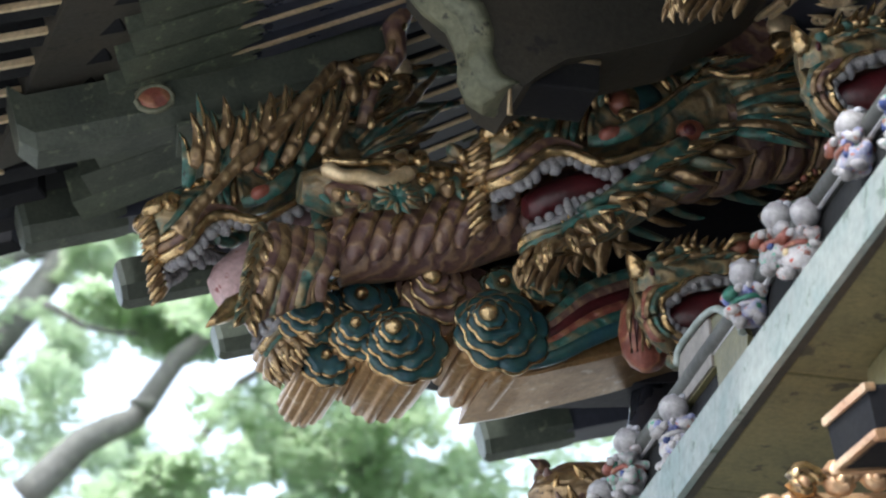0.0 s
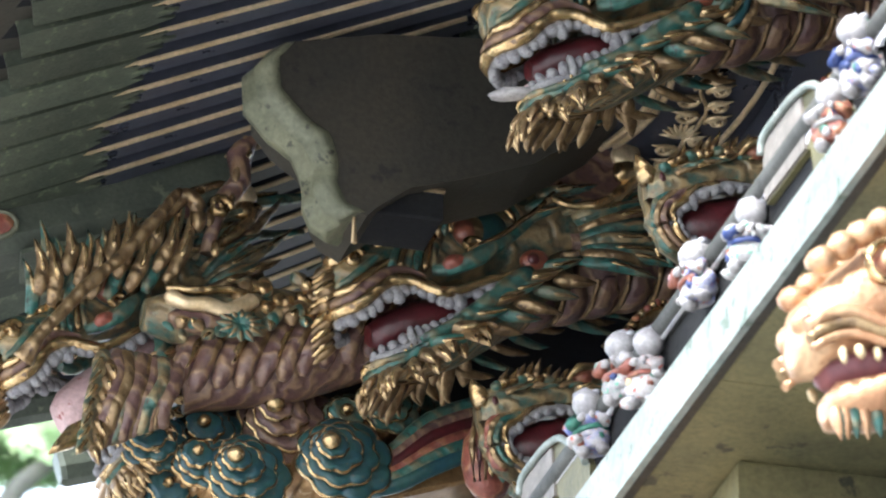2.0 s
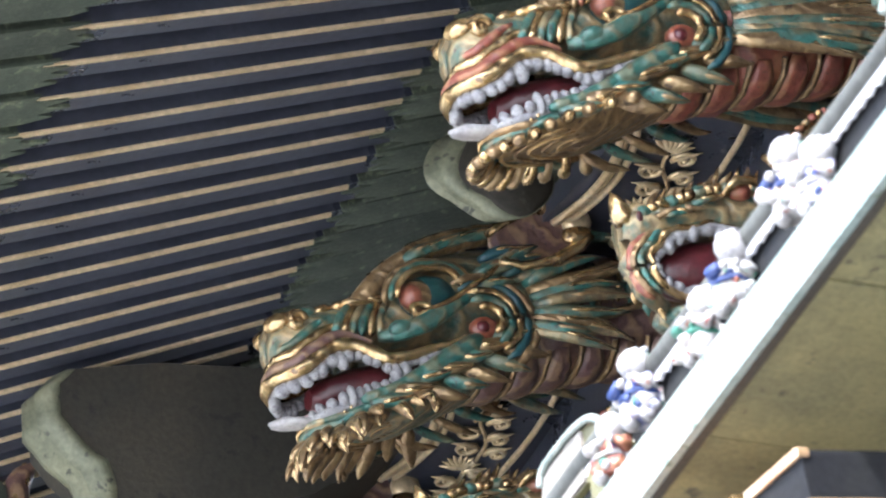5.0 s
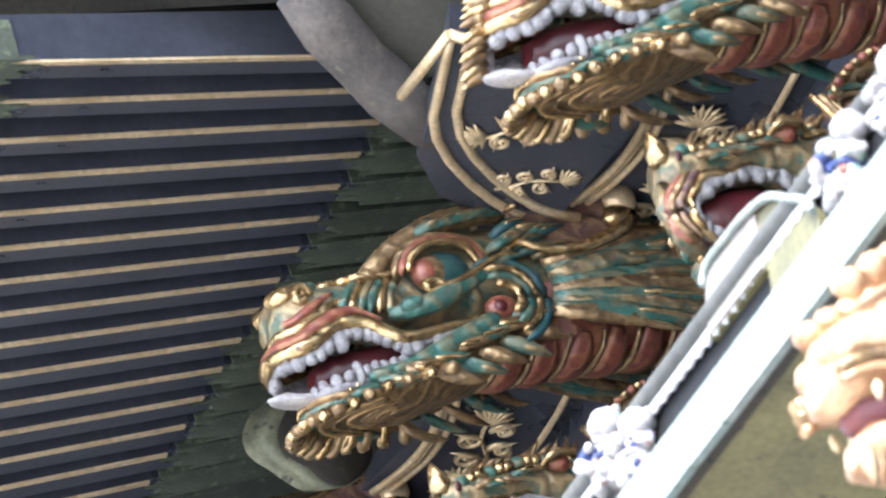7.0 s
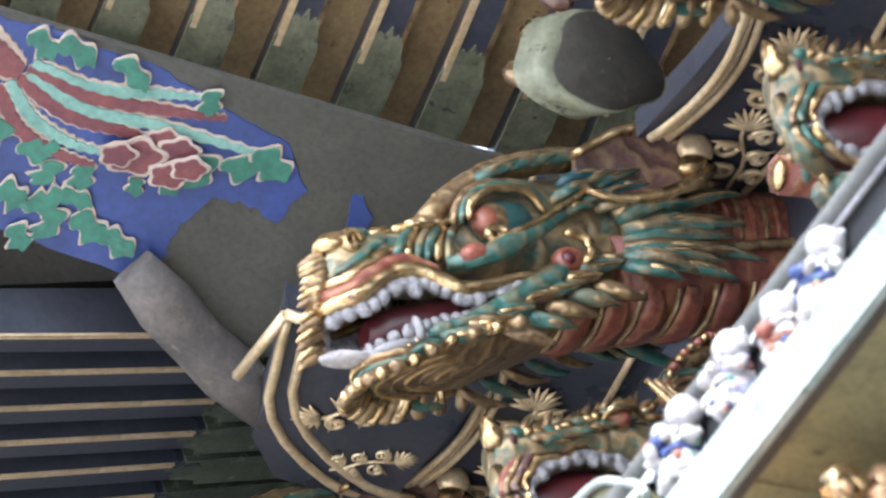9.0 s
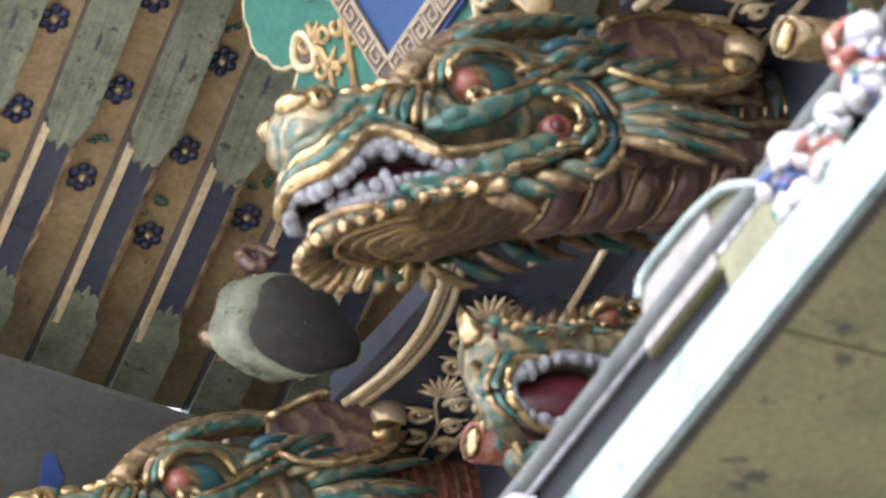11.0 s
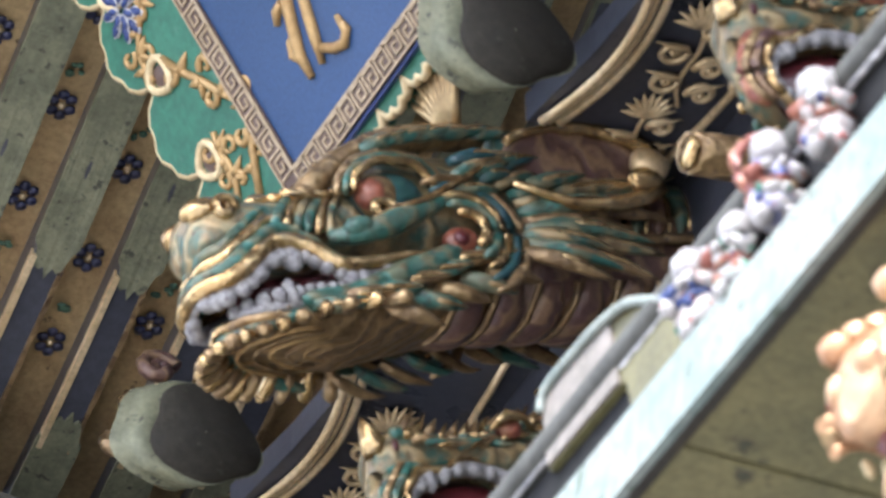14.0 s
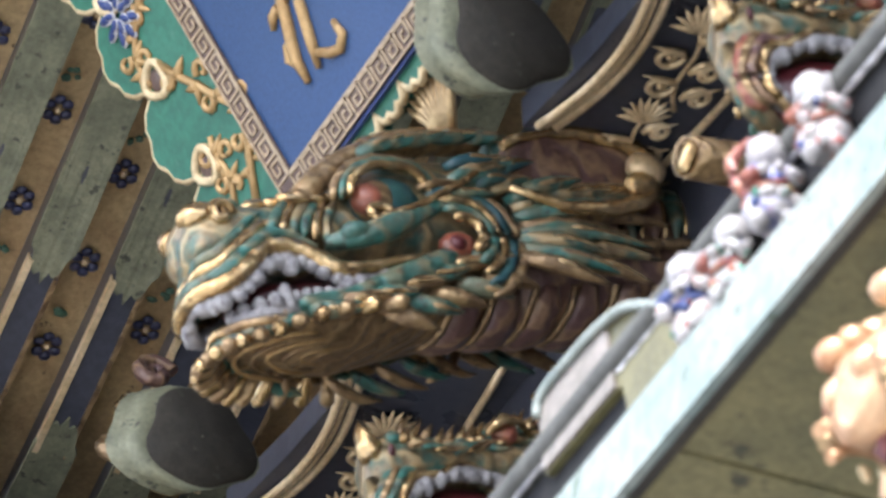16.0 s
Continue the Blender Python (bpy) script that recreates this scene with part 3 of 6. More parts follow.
    for i in range(15):
        x = 0.055 + 0.135 * (i // 3) / 4 + 0.006 * r.random()
        y = (-0.048, -0.012, 0.030)[i % 3]
        s = Shape(GOLD)
        s.ball((x, y, 0.012 + 0.06 * max(0, x - 0.1) - abs(y) * 0.28), (r.uniform(0.014, 0.022), 0.011, 0.011), GOLD if i % 4 else TEAL, n=9, k=6)
        if i % 3 == 0 and x > 0.1:
            s.spike((x, y - 0.016, 0.0), (x + 0.055, y - 0.028, -0.012), 0.010, GOLD, n=8)
        done(s, "nose_knob")
    if ruff:                                              # a fringe of gilt lobes round the snout
        for i in range(13):
            a = -0.5 + 2.5 * i / 12
            b = Vector((-0.012 - 0.022 * math.sin(a), 0.010 - 0.045 * math.cos(a), -0.02 - 0.045 * i / 4))
            s = Shape(GOLD)
            s.spike(b, b + Vector((-0.046, 0.010, -0.012 - 0.014 * (i > 6))), 0.015, GOLD if i % 2 else GOLD_DULL, n=8, flat=0.8)
            done(s, "snout_tuft", "gilt tuft", 0.002)
    # mouth with its teeth
    s = Shape(mouth_m or DEEP_RED)
    cav = [(0.030, 0.022, 0.014), (0.06, 0.040, 0.030), (0.12, 0.048, 0.040), (0.20, 0.054, 0.040), (0.28, 0.062, 0.030), (0.34, 0.070, 0.02)]
    s.loft([(swing((x, 0, -0.145), gape * 0.5).x, 0, swing((x, 0, -0.145), gape * 0.5).z, w, h + 0.20 * gape * max(0, 0.34 - x)) for x, w, h in cav], mouth_m or DEEP_RED, n=16)
    done(s, "mouth", "crimson mouth cavity")
    s = Shape(TOOTH)
    gum = [Vector((q.x + 0.010, q.y * 0.92, q.z - 0.010)) for q in near[2:-8]]
    s.tube([Vector((q.x, -q.y, q.z)) for q in gum[::-1]] + gum, 0.008, TOOTH, n=8)
    s.tube(glide([swing((0.21, 0.066, -0.176), gape), swing((0.06, 0.062, -0.190), gape), swing((0.008, 0.03, -0.190), gape), swing((0.008, -0.03, -0.190), gape), swing((0.06, -0.062, -0.190), gape), swing((0.21, -0.070, -0.176), gape)], 5), 0.009, TOOTH, n=8)
    done(s, "gum", "grey-white gums", 0.005)
    big = {r.randrange(5, 9), r.randrange(13, 17)}
    for sy in (-1, 1):
        for i in range(19):
            p = near[min(len(near) - 1, 4 + int(i * 2.35))]
            k = 1.75 if i in big else r.uniform(0.85, 1.25)
            s = Shape(TOOTH)
            s.ball((p.x + 0.008, sy * (abs(p.y) - 0.004), p.z - 0.014 - 0.006 * k), (0.0125 * r.uniform(0.85, 1.25), 0.012, 0.0125 * k), TOOTH, n=9, k=6)
            done(s, "tooth", "", 0.005)
            if i < 14 and (sy < 0 or i < 8):
                u = i / 13
                q = swing((0.008 + 0.23 * u, sy * (0.030 + 0.042 * min(1, u * 4)), -0.180 + 0.018 * u), gape)
                s = Shape(TOOTH)
                s.ball(q, (0.0105, 0.011, 0.013 * (1.7 if i == 4 else r.uniform(0.8, 1.2))), TOOTH, n=9, k=6)
                done(s, "tooth", "", 0.005)
    if tongue:
        s = Shape(PINK)
        s.ball(swing((-0.022, -0.018, -0.182), gape), (0.052, 0.022, 0.012), FLESH, rot=Matrix.Rotation(0.12, 3, "Y"), n=12, k=9)
        s.ball(swing((0.055, -0.014, -0.178), gape), (0.062, 0.026, 0.012), PINK, n=12, k=9)
        done(s, "tongue", "pale tongue that sticks out")
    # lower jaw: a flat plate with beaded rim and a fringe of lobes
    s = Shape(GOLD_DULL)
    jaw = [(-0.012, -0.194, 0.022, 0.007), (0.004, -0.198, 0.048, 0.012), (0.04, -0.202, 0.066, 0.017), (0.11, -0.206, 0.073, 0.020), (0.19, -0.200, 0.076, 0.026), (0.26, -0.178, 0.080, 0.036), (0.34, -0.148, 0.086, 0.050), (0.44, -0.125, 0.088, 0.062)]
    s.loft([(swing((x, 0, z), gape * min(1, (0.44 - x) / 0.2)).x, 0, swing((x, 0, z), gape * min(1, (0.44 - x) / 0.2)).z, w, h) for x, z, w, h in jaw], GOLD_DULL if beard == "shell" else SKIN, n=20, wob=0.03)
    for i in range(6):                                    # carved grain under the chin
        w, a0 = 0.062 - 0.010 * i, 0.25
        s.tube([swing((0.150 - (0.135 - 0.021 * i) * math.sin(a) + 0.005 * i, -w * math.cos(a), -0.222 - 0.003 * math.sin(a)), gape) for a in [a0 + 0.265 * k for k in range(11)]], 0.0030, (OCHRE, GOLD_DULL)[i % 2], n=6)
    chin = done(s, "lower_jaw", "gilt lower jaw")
    rim = [(0.235 - 0.250 * math.sin(a) ** 0.9, -0.080 * math.cos(a), -0.196 + 0.035 * max(0, abs(math.cos(a)) - 0.7) * 2) for a in [0.12 + (math.pi - 0.24) * i / 22 for i in range(23)]]
    s = Shape(TEAL)
    s.tube([swing((p[0] + 0.008, p[1] * 0.98, p[2] - 0.013), gape) for p in rim], 0.010, TEAL, n=8)
    done(s, "jaw_band", "teal band", parent=chin)
    for i, p in enumerate(rim):
        out = Vector((p[0] - 0.17, p[1] * 2.2, 0)).normalized()
        for h in (0.0, 0.5):
            q = Vector(p).lerp(Vector(rim[min(i + 1, 22)]), h)
            s = Shape(GOLD)
            s.spike(swing(q + Vector((0.008, 0, 0.008)), gape), swing(q + out * 0.015 + Vector((0.012, 0, -0.006)), gape), 0.0080, GOLD, n=8, steps=3)
            done(s, "bead", "", 0.002, chin)
        b = Vector((p[0] + 0.010, p[1] * 0.96, p[2] - 0.018))
        if beard == "shell":
            t = b + out * 0.056 + Vector((0.010, 0, -0.026))
            s = Shape(GOLD)
            s.tube([swing(b, gape), swing(b.lerp(t, 0.5) + Vector((0, 0, -0.004)), gape), swing(b.lerp(t, 0.85), gape), swing(t, gape)], [0.007, 0.0105, 0.0115, 0.005], GOLD if i % 2 else GOLD_DULL, n=9)
            done(s, "beard_lobe", "gilt lobe", 0.002, chin)
        else:                                             # leafy ruffled tufts
            for q in range(2):
                t = b + out * (0.030 + 0.03 * r.random()) + Vector((r.uniform(-0.01, 0.03), 0, -0.030 - 0.040 * r.random()))
                s = lock(swing(b + Vector((0.02 * q, -0.01 * q * (p[1] / 0.08), -0.008 * q)), gape), swing(t, gape), 0.015, 0.008, out, GOLD_DULL, GOLD, bend=out * 0.010)
                done(s, "beard_tuft", "ruffled gilt tuft", 0.003, chin)
    for sy in (-1, 1):
        # lower lip and the tufts that sweep back under it
        s = Shape(TEAL)
        s.tube(glide([swing((0.09, sy * 0.080, -0.190), gape), swing((0.17, sy * 0.087, -0.182), gape), swing((0.26, sy * 0.096, -0.158), gape * 0.8), (0.35, sy * 0.100, -0.128)], 4), [0.005] + [0.011 + 0.001 * i for i in range(10)] + [0.018, 0.012], TEAL, n=9)
        done(s, "lower_lip", "teal lower lip")
        for i in range(7):
            b = swing((0.10 + 0.045 * i, sy * (0.084 + 0.002 * i), -0.202 + 0.013 * i), gape * max(0, 1 - i / 6))
            s = lock(b, b + Vector((0.085, sy * 0.018, 0.002 - 0.016 * r.random())), 0.013, 0.009, (0, sy, -0.3), GOLD_DULL if i % 2 else TEAL, GOLD, bend=(0, sy * 0.006, -0.006), start=0.15)
            done(s, "jaw_lock")
            if i > 1:
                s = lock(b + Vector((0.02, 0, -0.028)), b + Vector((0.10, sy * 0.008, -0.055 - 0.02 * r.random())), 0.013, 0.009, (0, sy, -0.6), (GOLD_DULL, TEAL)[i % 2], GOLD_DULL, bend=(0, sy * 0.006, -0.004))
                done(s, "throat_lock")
        # bulging eye in its ringed socket
        s = Shape(BLUEGREEN)
        s.ball((0.287, sy * 0.072, -0.020), (0.056, 0.036, 0.042), BLUEGREEN, n=18, k=11)
        eye = done(s, "eye", "dark blue eyeball", 0.001)
        s = Shape(ORANGE)
        s.ball((0.266, sy * 0.083, -0.021), (0.036, 0.028, 0.034), GOLD_DULL, n=16, k=9)
        s.ball((0.253, sy * 0.090, -0.022), (0.026, 0.022, 0.026), ORANGE, n=16, k=9)
        done(s, "pupil", "red and gilt pupil", 0.001, eye)
        for k, m2 in enumerate((GOLD, red if long_locks else TEAL, GOLD_DULL)):
            q = 1 + 0.17 * k
            s = Shape(m2)
            s.tube([(0.285 - 0.066 * q * math.cos(a), sy * (0.100 - 0.004 * k + 0.010 * math.sin(a)), -0.022 + 0.046 * q * math.sin(a) * (1.0 if math.sin(a) > 0 else 0.6)) for a in [-0.1 + 3.3 * j / 15 for j in range(16)]], [0.003] + [0.0075] * 14 + [0.003], m2, n=8)
            done(s, "eyelid")
        # cheek bone that sweeps from the muzzle up towards the ear
        s = Shape(TEAL)
        path = glide([(0.165, sy * 0.080, -0.085), (0.205, sy * 0.100, -0.092), (0.25, sy * 0.110, -0.084), (0.30, sy * 0.114, -0.068), (0.36, sy * 0.112, -0.044), (0.42, sy * 0.108, -0.012), (0.465, sy * 0.100, 0.024)], 3)
        s.tube(path, [0.006 + 0.013 * math.sin(math.pi * min(1, 0.1 + i / 14)) for i in range(len(path))], TEAL, n=10)
        s.tube([p + Vector((0, sy * 0.010, 0.012)) for p in path[4:]], [0.003] + [0.006] * (len(path) - 6) + [0.003], GOLD, n=7)
        s.ball((0.205, sy * 0.106, -0.086), (0.028, 0.018, 0.016), RUST if ruff else TEAL, n=10, k=7)
        s.tube(swirl((0.245, sy * 0.114, -0.066), 0.022, 1.1, (1, 0, 0), (0, 0, 1)), [0.007] * 11 + [0.005] * 4, GOLD, n=7)
        done(s, "cheek", "teal cheek with a gilt ridge")
        # concentric folds round the corner of the mouth
        s = Shape(ORANGE)
        s.ball((0.365, sy * 0.098, -0.108), (0.030, 0.018, 0.022), ORANGE, n=12, k=7)
        s.ball((0.358, sy * 0.112, -0.110), (0.013, 0.008, 0.012), DEEP_RED, n=9, k=6)
        done(s, "mouth_corner", "orange mouth corner")
        for k in range(rings):
            rr = 0.026 + 0.0155 * k
            s = Shape(GOLD)
            s.tube([(0.365 + rr * 1.12 * math.cos(a), sy * (0.124 - 0.004 * k), -0.104 + rr * math.sin(a) * 1.1) for a in [-1.35 + 0.30 * j for j in range(12)]], [0.003] + [0.008] * 10 + [0.003], (GOLD, TEAL, GOLD, BLUEGREEN, GOLD_DULL)[k % 5], n=8)
            done(s, "cheek_fold")
        # brow: a thick teal ridge under overlapping gilt scales
        s = Shape(TEAL)
        brow = glide([(0.150, sy * 0.052, -0.012), (0.20, sy * 0.066, 0.028), (0.26, sy * 0.076, 0.058), (0.33, sy * 0.078, 0.076), (0.41, sy * 0.074, 0.086), (0.49, sy * 0.066, 0.090)], 4)
        s.tube(brow, [0.010] + [0.019] * (len(brow) - 2) + [0.008], GOLD_DULL if brow_gilt else TEAL, n=10)
        done(s, "brow", "heavy brow ridge")
        for i in range(11):
            p = brow[min(len(brow) - 2, 1 + int(i * 1.75))]
            d = (brow[min(len(brow) - 1, 2 + int(i * 1.75))] - p).normalized()
            if i < 4:
                s = Shape(GOLD)
                for q in range(2):
                    s.ball(p + Vector((0.010 * q, -sy * 0.010 * q, 0.012)), (0.0125, 0.011, 0.011), GOLD, n=9, k=6)
                done(s, "brow_knob", "gilt knob")
            else:
                done(lock(p + Vector((0, 0, 0.010)), p + d * 0.075 + Vector((0, sy * 0.004, 0.014)), 0.015, 0.010, (0, sy * 0.5, 1), GOLD_DULL if brow_gilt else TEAL, GOLD, start=0.15), "brow_scale", "gilt brow scale")
                done(lock(p + Vector((0, sy * 0.016, -0.006)), p + d * 0.070 + Vector((0, sy * 0.026, -0.004)), 0.012, 0.009, (0, sy, 0.3), TEAL, GOLD if i % 2 else GOLD_DULL, start=0.3), "brow_scale", "gilt brow scale")
        # ear: a hollow leaf with a thick gilt lip and a heavy tip
        bx, bz, ln, drop, wd = ear
        d = Vector((math.cos(drop), 0, math.sin(drop)))
        pv = Vector((-d.z, 0, d.x))
        def spot(u, v, deep):
            w = wd * (0.25 + 0.95 * math.sin(math.pi * min(1, 0.10 + 0.80 * u)) ** 0.8)
            return Vector((bx, sy * (0.122 + 0.026 * u), bz)) + d * ln * u + pv * (v * w) + Vector((0, -sy * deep, 0))
        s = Shape(GOLD_DULL)
        vs = [-1 + j / 4 for j in range(9)]
        s.rings([[spot(u, v, 0.020 * (1 - v * v)) for v in vs] + [spot(u, v, 0.030 * (1 - v * v) + 0.008) for v in vs[::-1]] for u in [0.02 + 0.12 * j for j in range(9)]], PURPLE)
        ear_ob = done(s, "ear", "purple hollow ear")
        s = Shape(GOLD)
        edge = [spot(u, 1, 0) for u in [j / 9 for j in range(10)]] + [spot(u, -1, 0) for u in [1 - j / 9 for j in range(10)]]
        s.tube(edge, [0.007 + 0.007 * math.sin(math.pi * i / 19) ** 2 for i in range(20)], GOLD, n=9)
        s.ball(spot(0.97, 0.25, 0.0), (0.030, 0.020, wd * 0.52), GOLD_EDGE, n=12, k=8)
        s.ball(spot(0.90, -0.45, 0.0), (0.030, 0.018, wd * 0.42), GOLD, n=12, k=8)
        done(s, "ear_lip", "pale gilt lip of the ear", 0.006, ear_ob)
        # mane: two fans of locks
        count = 9 if long_locks else 8
        for ring in range(2):
            for i in range(count):
                a = 0.30 - 1.42 * (i + 0.5 * ring) / count
                b = Vector((0.415 + 0.055 * ring + 0.055 * math.cos(a), sy * (0.104 - 0.006 * ring), -0.062 + 0.080 * math.sin(a) + up * 0.03))
                ln = (r.uniform(0.24, 0.34) if long_locks else r.uniform(0.11, 0.21)) * (1.15 - 0.3 * abs(a))
                slant = a * (0.40 if long_locks else 0.62) + up
                tip = b + Vector((ln * math.cos(slant), sy * (0.012 + 0.014 * r.random()), ln * math.sin(slant) * 0.85))
                if ring and i % 2 and not long_locks:
                    continue
                s = lock(b, tip, 0.019 if long_locks else 0.014, 0.011, (0, sy, 0), (TEAL, SKIN, TEAL, GOLD_DULL)[(i + ring + seed) % 4], GOLD if (i + ring) % 3 else GOLD_DULL, bend=(0, sy * 0.012, r.uniform(-0.008, 0.010)), start=0.5 if long_locks else 0.3)
                done(s, "mane_lock")
        for i in range(9):                                # small locks over temple and forehead
            b = Vector((0.355 + 0.012 * i + 0.02 * r.random(), sy * 0.098, -0.030 + 0.055 * ((i * 4) % 9) / 8))
            s = lock(b, b + Vector((0.065 + 0.03 * r.random(), sy * 0.020, 0.016 * r.uniform(-0.6, 1.4))), 0.011, 0.009, (0, sy, 0.2), (TEAL, SKIN, BLUEGREEN)[i % 3], (GOLD, GOLD_DULL)[i % 2], bend=(0, sy * 0.008, 0.004))
            done(s, "temple_lock")
        for i in range(6):                                # wrinkles over the muzzle
            x = 0.085 + 0.017 * i
            s = Shape(GOLD)
            s.tube(glide([(x, sy * 0.076, -0.064 - 0.004 * i), (x + 0.018, sy * 0.074, -0.040), (x + 0.045, sy * 0.064, -0.012), (x + 0.07, sy * 0.048, 0.010)], 3), [0.003] + [0.0075] * 8 + [0.003], (TEAL, GOLD, SKIN)[i % 3], n=8)
            done(s, "wrinkle")
        # horn lying back along the neck
        s = Shape(TEAL)
        s.tube(glide([(0.50, sy * 0.055, 0.080), (0.60, sy * 0.068, 0.070), (0.72, sy * 0.078, 0.038), (0.86, sy * 0.080, -0.002)], 4), [0.024 - 0.0014 * i for i in range(13)], TEAL, n=10)
        s.tube(glide([(0.52, sy * 0.070, 0.092), (0.62, sy * 0.084, 0.078), (0.74, sy * 0.092, 0.042)], 4), [0.004, 0.007, 0.008, 0.008, 0.008, 0.008, 0.007, 0.006, 0.004], GOLD, n=8)
        done(s, "horn", "teal horn with a gilt ridge")
    return top


for y, label, sc, opts in (
        (5.20, "carved dragon head with purple neck and gilt mane", 1.0, dict(seed=1, red=PURPLE, gape=0.02)),
        (6.24, "dark gilded dragon head with layered snout folds", 1.0, dict(seed=4, red=PURPLE, gape=-0.01, rings=5, ear=(0.475, 0.012, 0.225, -0.17, 0.056), droop=0.022, folds=(1, 3, 1, 3))),
        (7.27, "carved dragon head with red ribbed neck and white teeth", 0.98, dict(seed=3, red=RUST, gape=0.05, tongue=True, ruff=True, rings=1)),
        (8.26, "gilded teal dragon head carved on a bracket arm, mouth open", 0.97, dict(seed=7, red=RUST, gape=0.03, tongue=True, long_locks=True, rings=4, folds=(1, 2, 1, 2))),
        (9.27, "carved gold and green dragon head with white tongue", 0.97, dict(seed=6, red=PURPLE, gape=0.05, tongue=True, beard="fur", rings=5, ear=(0.425, 0.036, 0.175, 0.05, 0.045))),
        (10.33, "shadowed dark green dragon head with bared teeth", 1.0, dict(brow_gilt=False, seed=9, red=PURPLE, gape=0.10, beard="fur", ruff=True, rings=0, ear=(0.43, 0.036, 0.175, 0.04, 0.060)))):
    dragon(Matrix.Translation((2.80, y, 7.05)) @ Matrix.Rotation(-0.318, 4, "Y") @ Matrix.Scale(sc, 4), label, **opts)


# ---- beast heads on the lower bracket arms ----
def beast(seed, teeth=24):
    """The parts of a gilded beast head with a gaping mouth, mouth centre at the origin, neck towards +x."""
    r = random.Random(seed)
    made = []
    def cut(name, label=""):
        made.append((name, label, s))
        return Shape(GOLD)
    s = Shape(GOLD, TOOTH, DEEP_RED)
    s.ball((0.035, 0.022, -0.008), (0.120, 0.050, 0.058), DEEP_RED, n=16, k=9)
    s = cut("mouth", "crimson mouth cavity")
    # upper muzzle that rises to a pointed nose, cheeks, lower jaw
    s.loft([(-0.130, 0.02, 0.045, 0.010, 0.02), (-0.120, 0.015, 0.070, 0.034, 0.045), (-0.09, 0.012, 0.092, 0.050, 0.050), (-0.04, 0.015, 0.088, 0.062, 0.038), (0.04, 0.02, 0.094, 0.070, 0.038),
            (0.12, 0.02, 0.085, 0.080, 0.055), (0.22, 0.03, 0.04, 0.085, 0.085), (0.36, 0.03, 0.06, 0.08, 0.08), (0.7, 0.03, 0.14, 0.08, 0.08)], SKIN, n=16, wob=0.16)
    s.loft([(-0.085, 0.03, -0.085, 0.02, 0.012), (-0.06, 0.03, -0.092, 0.05, 0.022), (0.03, 0.03, -0.092, 0.060, 0.026), (0.14, 0.03, -0.06, 0.065, 0.035), (0.24, 0.03, 0.0, 0.07, 0.05)], SKIN, n=12, wob=0.12)
    s.tube([(-0.120, 0.0, 0.06), (-0.128, -0.006, 0.02), (-0.112, -0.008, -0.035), (-0.075, 0.0, -0.078)], [0.020, 0.022, 0.020, 0.014], SKIN, n=9)
    s.spike((-0.105, 0.0, 0.100), (-0.128, -0.012, 0.165), 0.030, GOLD, n=8)
    for sy in (-0.045, -0.030):
        s.ball((-0.098 + (sy + 0.045) * 1.6, sy, 0.098), (0.008, 0.007, 0.010), DEEP_RED, n=7, k=5)
    s = cut("muzzle", "mottled gilt muzzle")
    s.tube([(0.020 + 0.112 * math.cos(a), -0.030 - 0.010 * math.cos(a), 0.064 * math.sin(a) - 0.004) for a in [0.5 + 5.28 * j / 24 for j in range(25)]], 0.013, TOOTH, n=8)
    s = cut("gum", "grey gums")
    # crowded uneven teeth, with larger fangs
    for i in range(teeth):
        a = 2 * math.pi * i / teeth
        if abs(a) < 0.5 or abs(a - 2 * math.pi) < 0.5:
            continue
        k = 0.8 + 0.5 * r.random() + (0.7 if i in (teeth // 4 - 3, teeth // 4 + 3, 3 * teeth // 4) else 0.0)
        s.ball((0.020 + 0.106 * math.cos(a), -0.036 - 0.010 * math.cos(a), 0.058 * math.sin(a) - 0.004), (0.012 * r.uniform(0.8, 1.3), 0.013, 0.013 * k), TOOTH, n=9, k=6)
        s = cut("tooth")
    # upper lips wave over the mouth in three folds
    for k, m in ((1.0, GOLD), (1.15, TEAL if seed % 2 else PURPLE), (1.28, GOLD_DULL), (1.42, RUST if seed % 3 else TEAL)):
        s.tube([(0.020 + 0.118 * k * math.cos(a) * (1.0 if k < 1.3 else 0.93), -0.034 + 0.030 * (k - 1), (0.072 * k + 0.009 * math.sin(a * 7 + seed + k)) * math.sin(a)) for a in [0.12 + (math.pi * 1.16) * j / 26 for j in range(27)]], [0.004] + [0.0085] * 25 + [0.004], m, n=6)
    s.tube([(0.020 + 0.112 * math.cos(a), -0.030, 0.080 * math.sin(a)) for a in [math.pi * (1.1 + 0.8 * j / 16) for j in range(17)]], 0.009, GOLD_DULL, n=6)
    s = cut("lip", "waving gilt and painted lips")
    # ridge of knobs and tufts over the muzzle, whiskers, beard
    for i in range(14):
        u = i / 13
        p = Vector((-0.08 + 0.26 * u, -0.032, 0.122 + 0.014 * math.sin(u * 5 + seed)))
        s.ball(p, (0.016, 0.014, 0.012), GOLD if i % 3 else TEAL, n=7, k=5)
        s.spike(p + Vector((0.01, 0.0, 0.0)), p + Vector((0.040, 0.0, 0.026 + 0.02 * r.random())), 0.010, GOLD if i % 2 else GOLD_DULL, n=6)
        p = p + Vector((0.01, -0.025, -0.022))
        s.spike(p, p + Vector((0.040, -0.010, 0.012 * r.uniform(-1, 1))), 0.009, (GOLD_DULL, TEAL, GOLD)[i % 3], n=6)
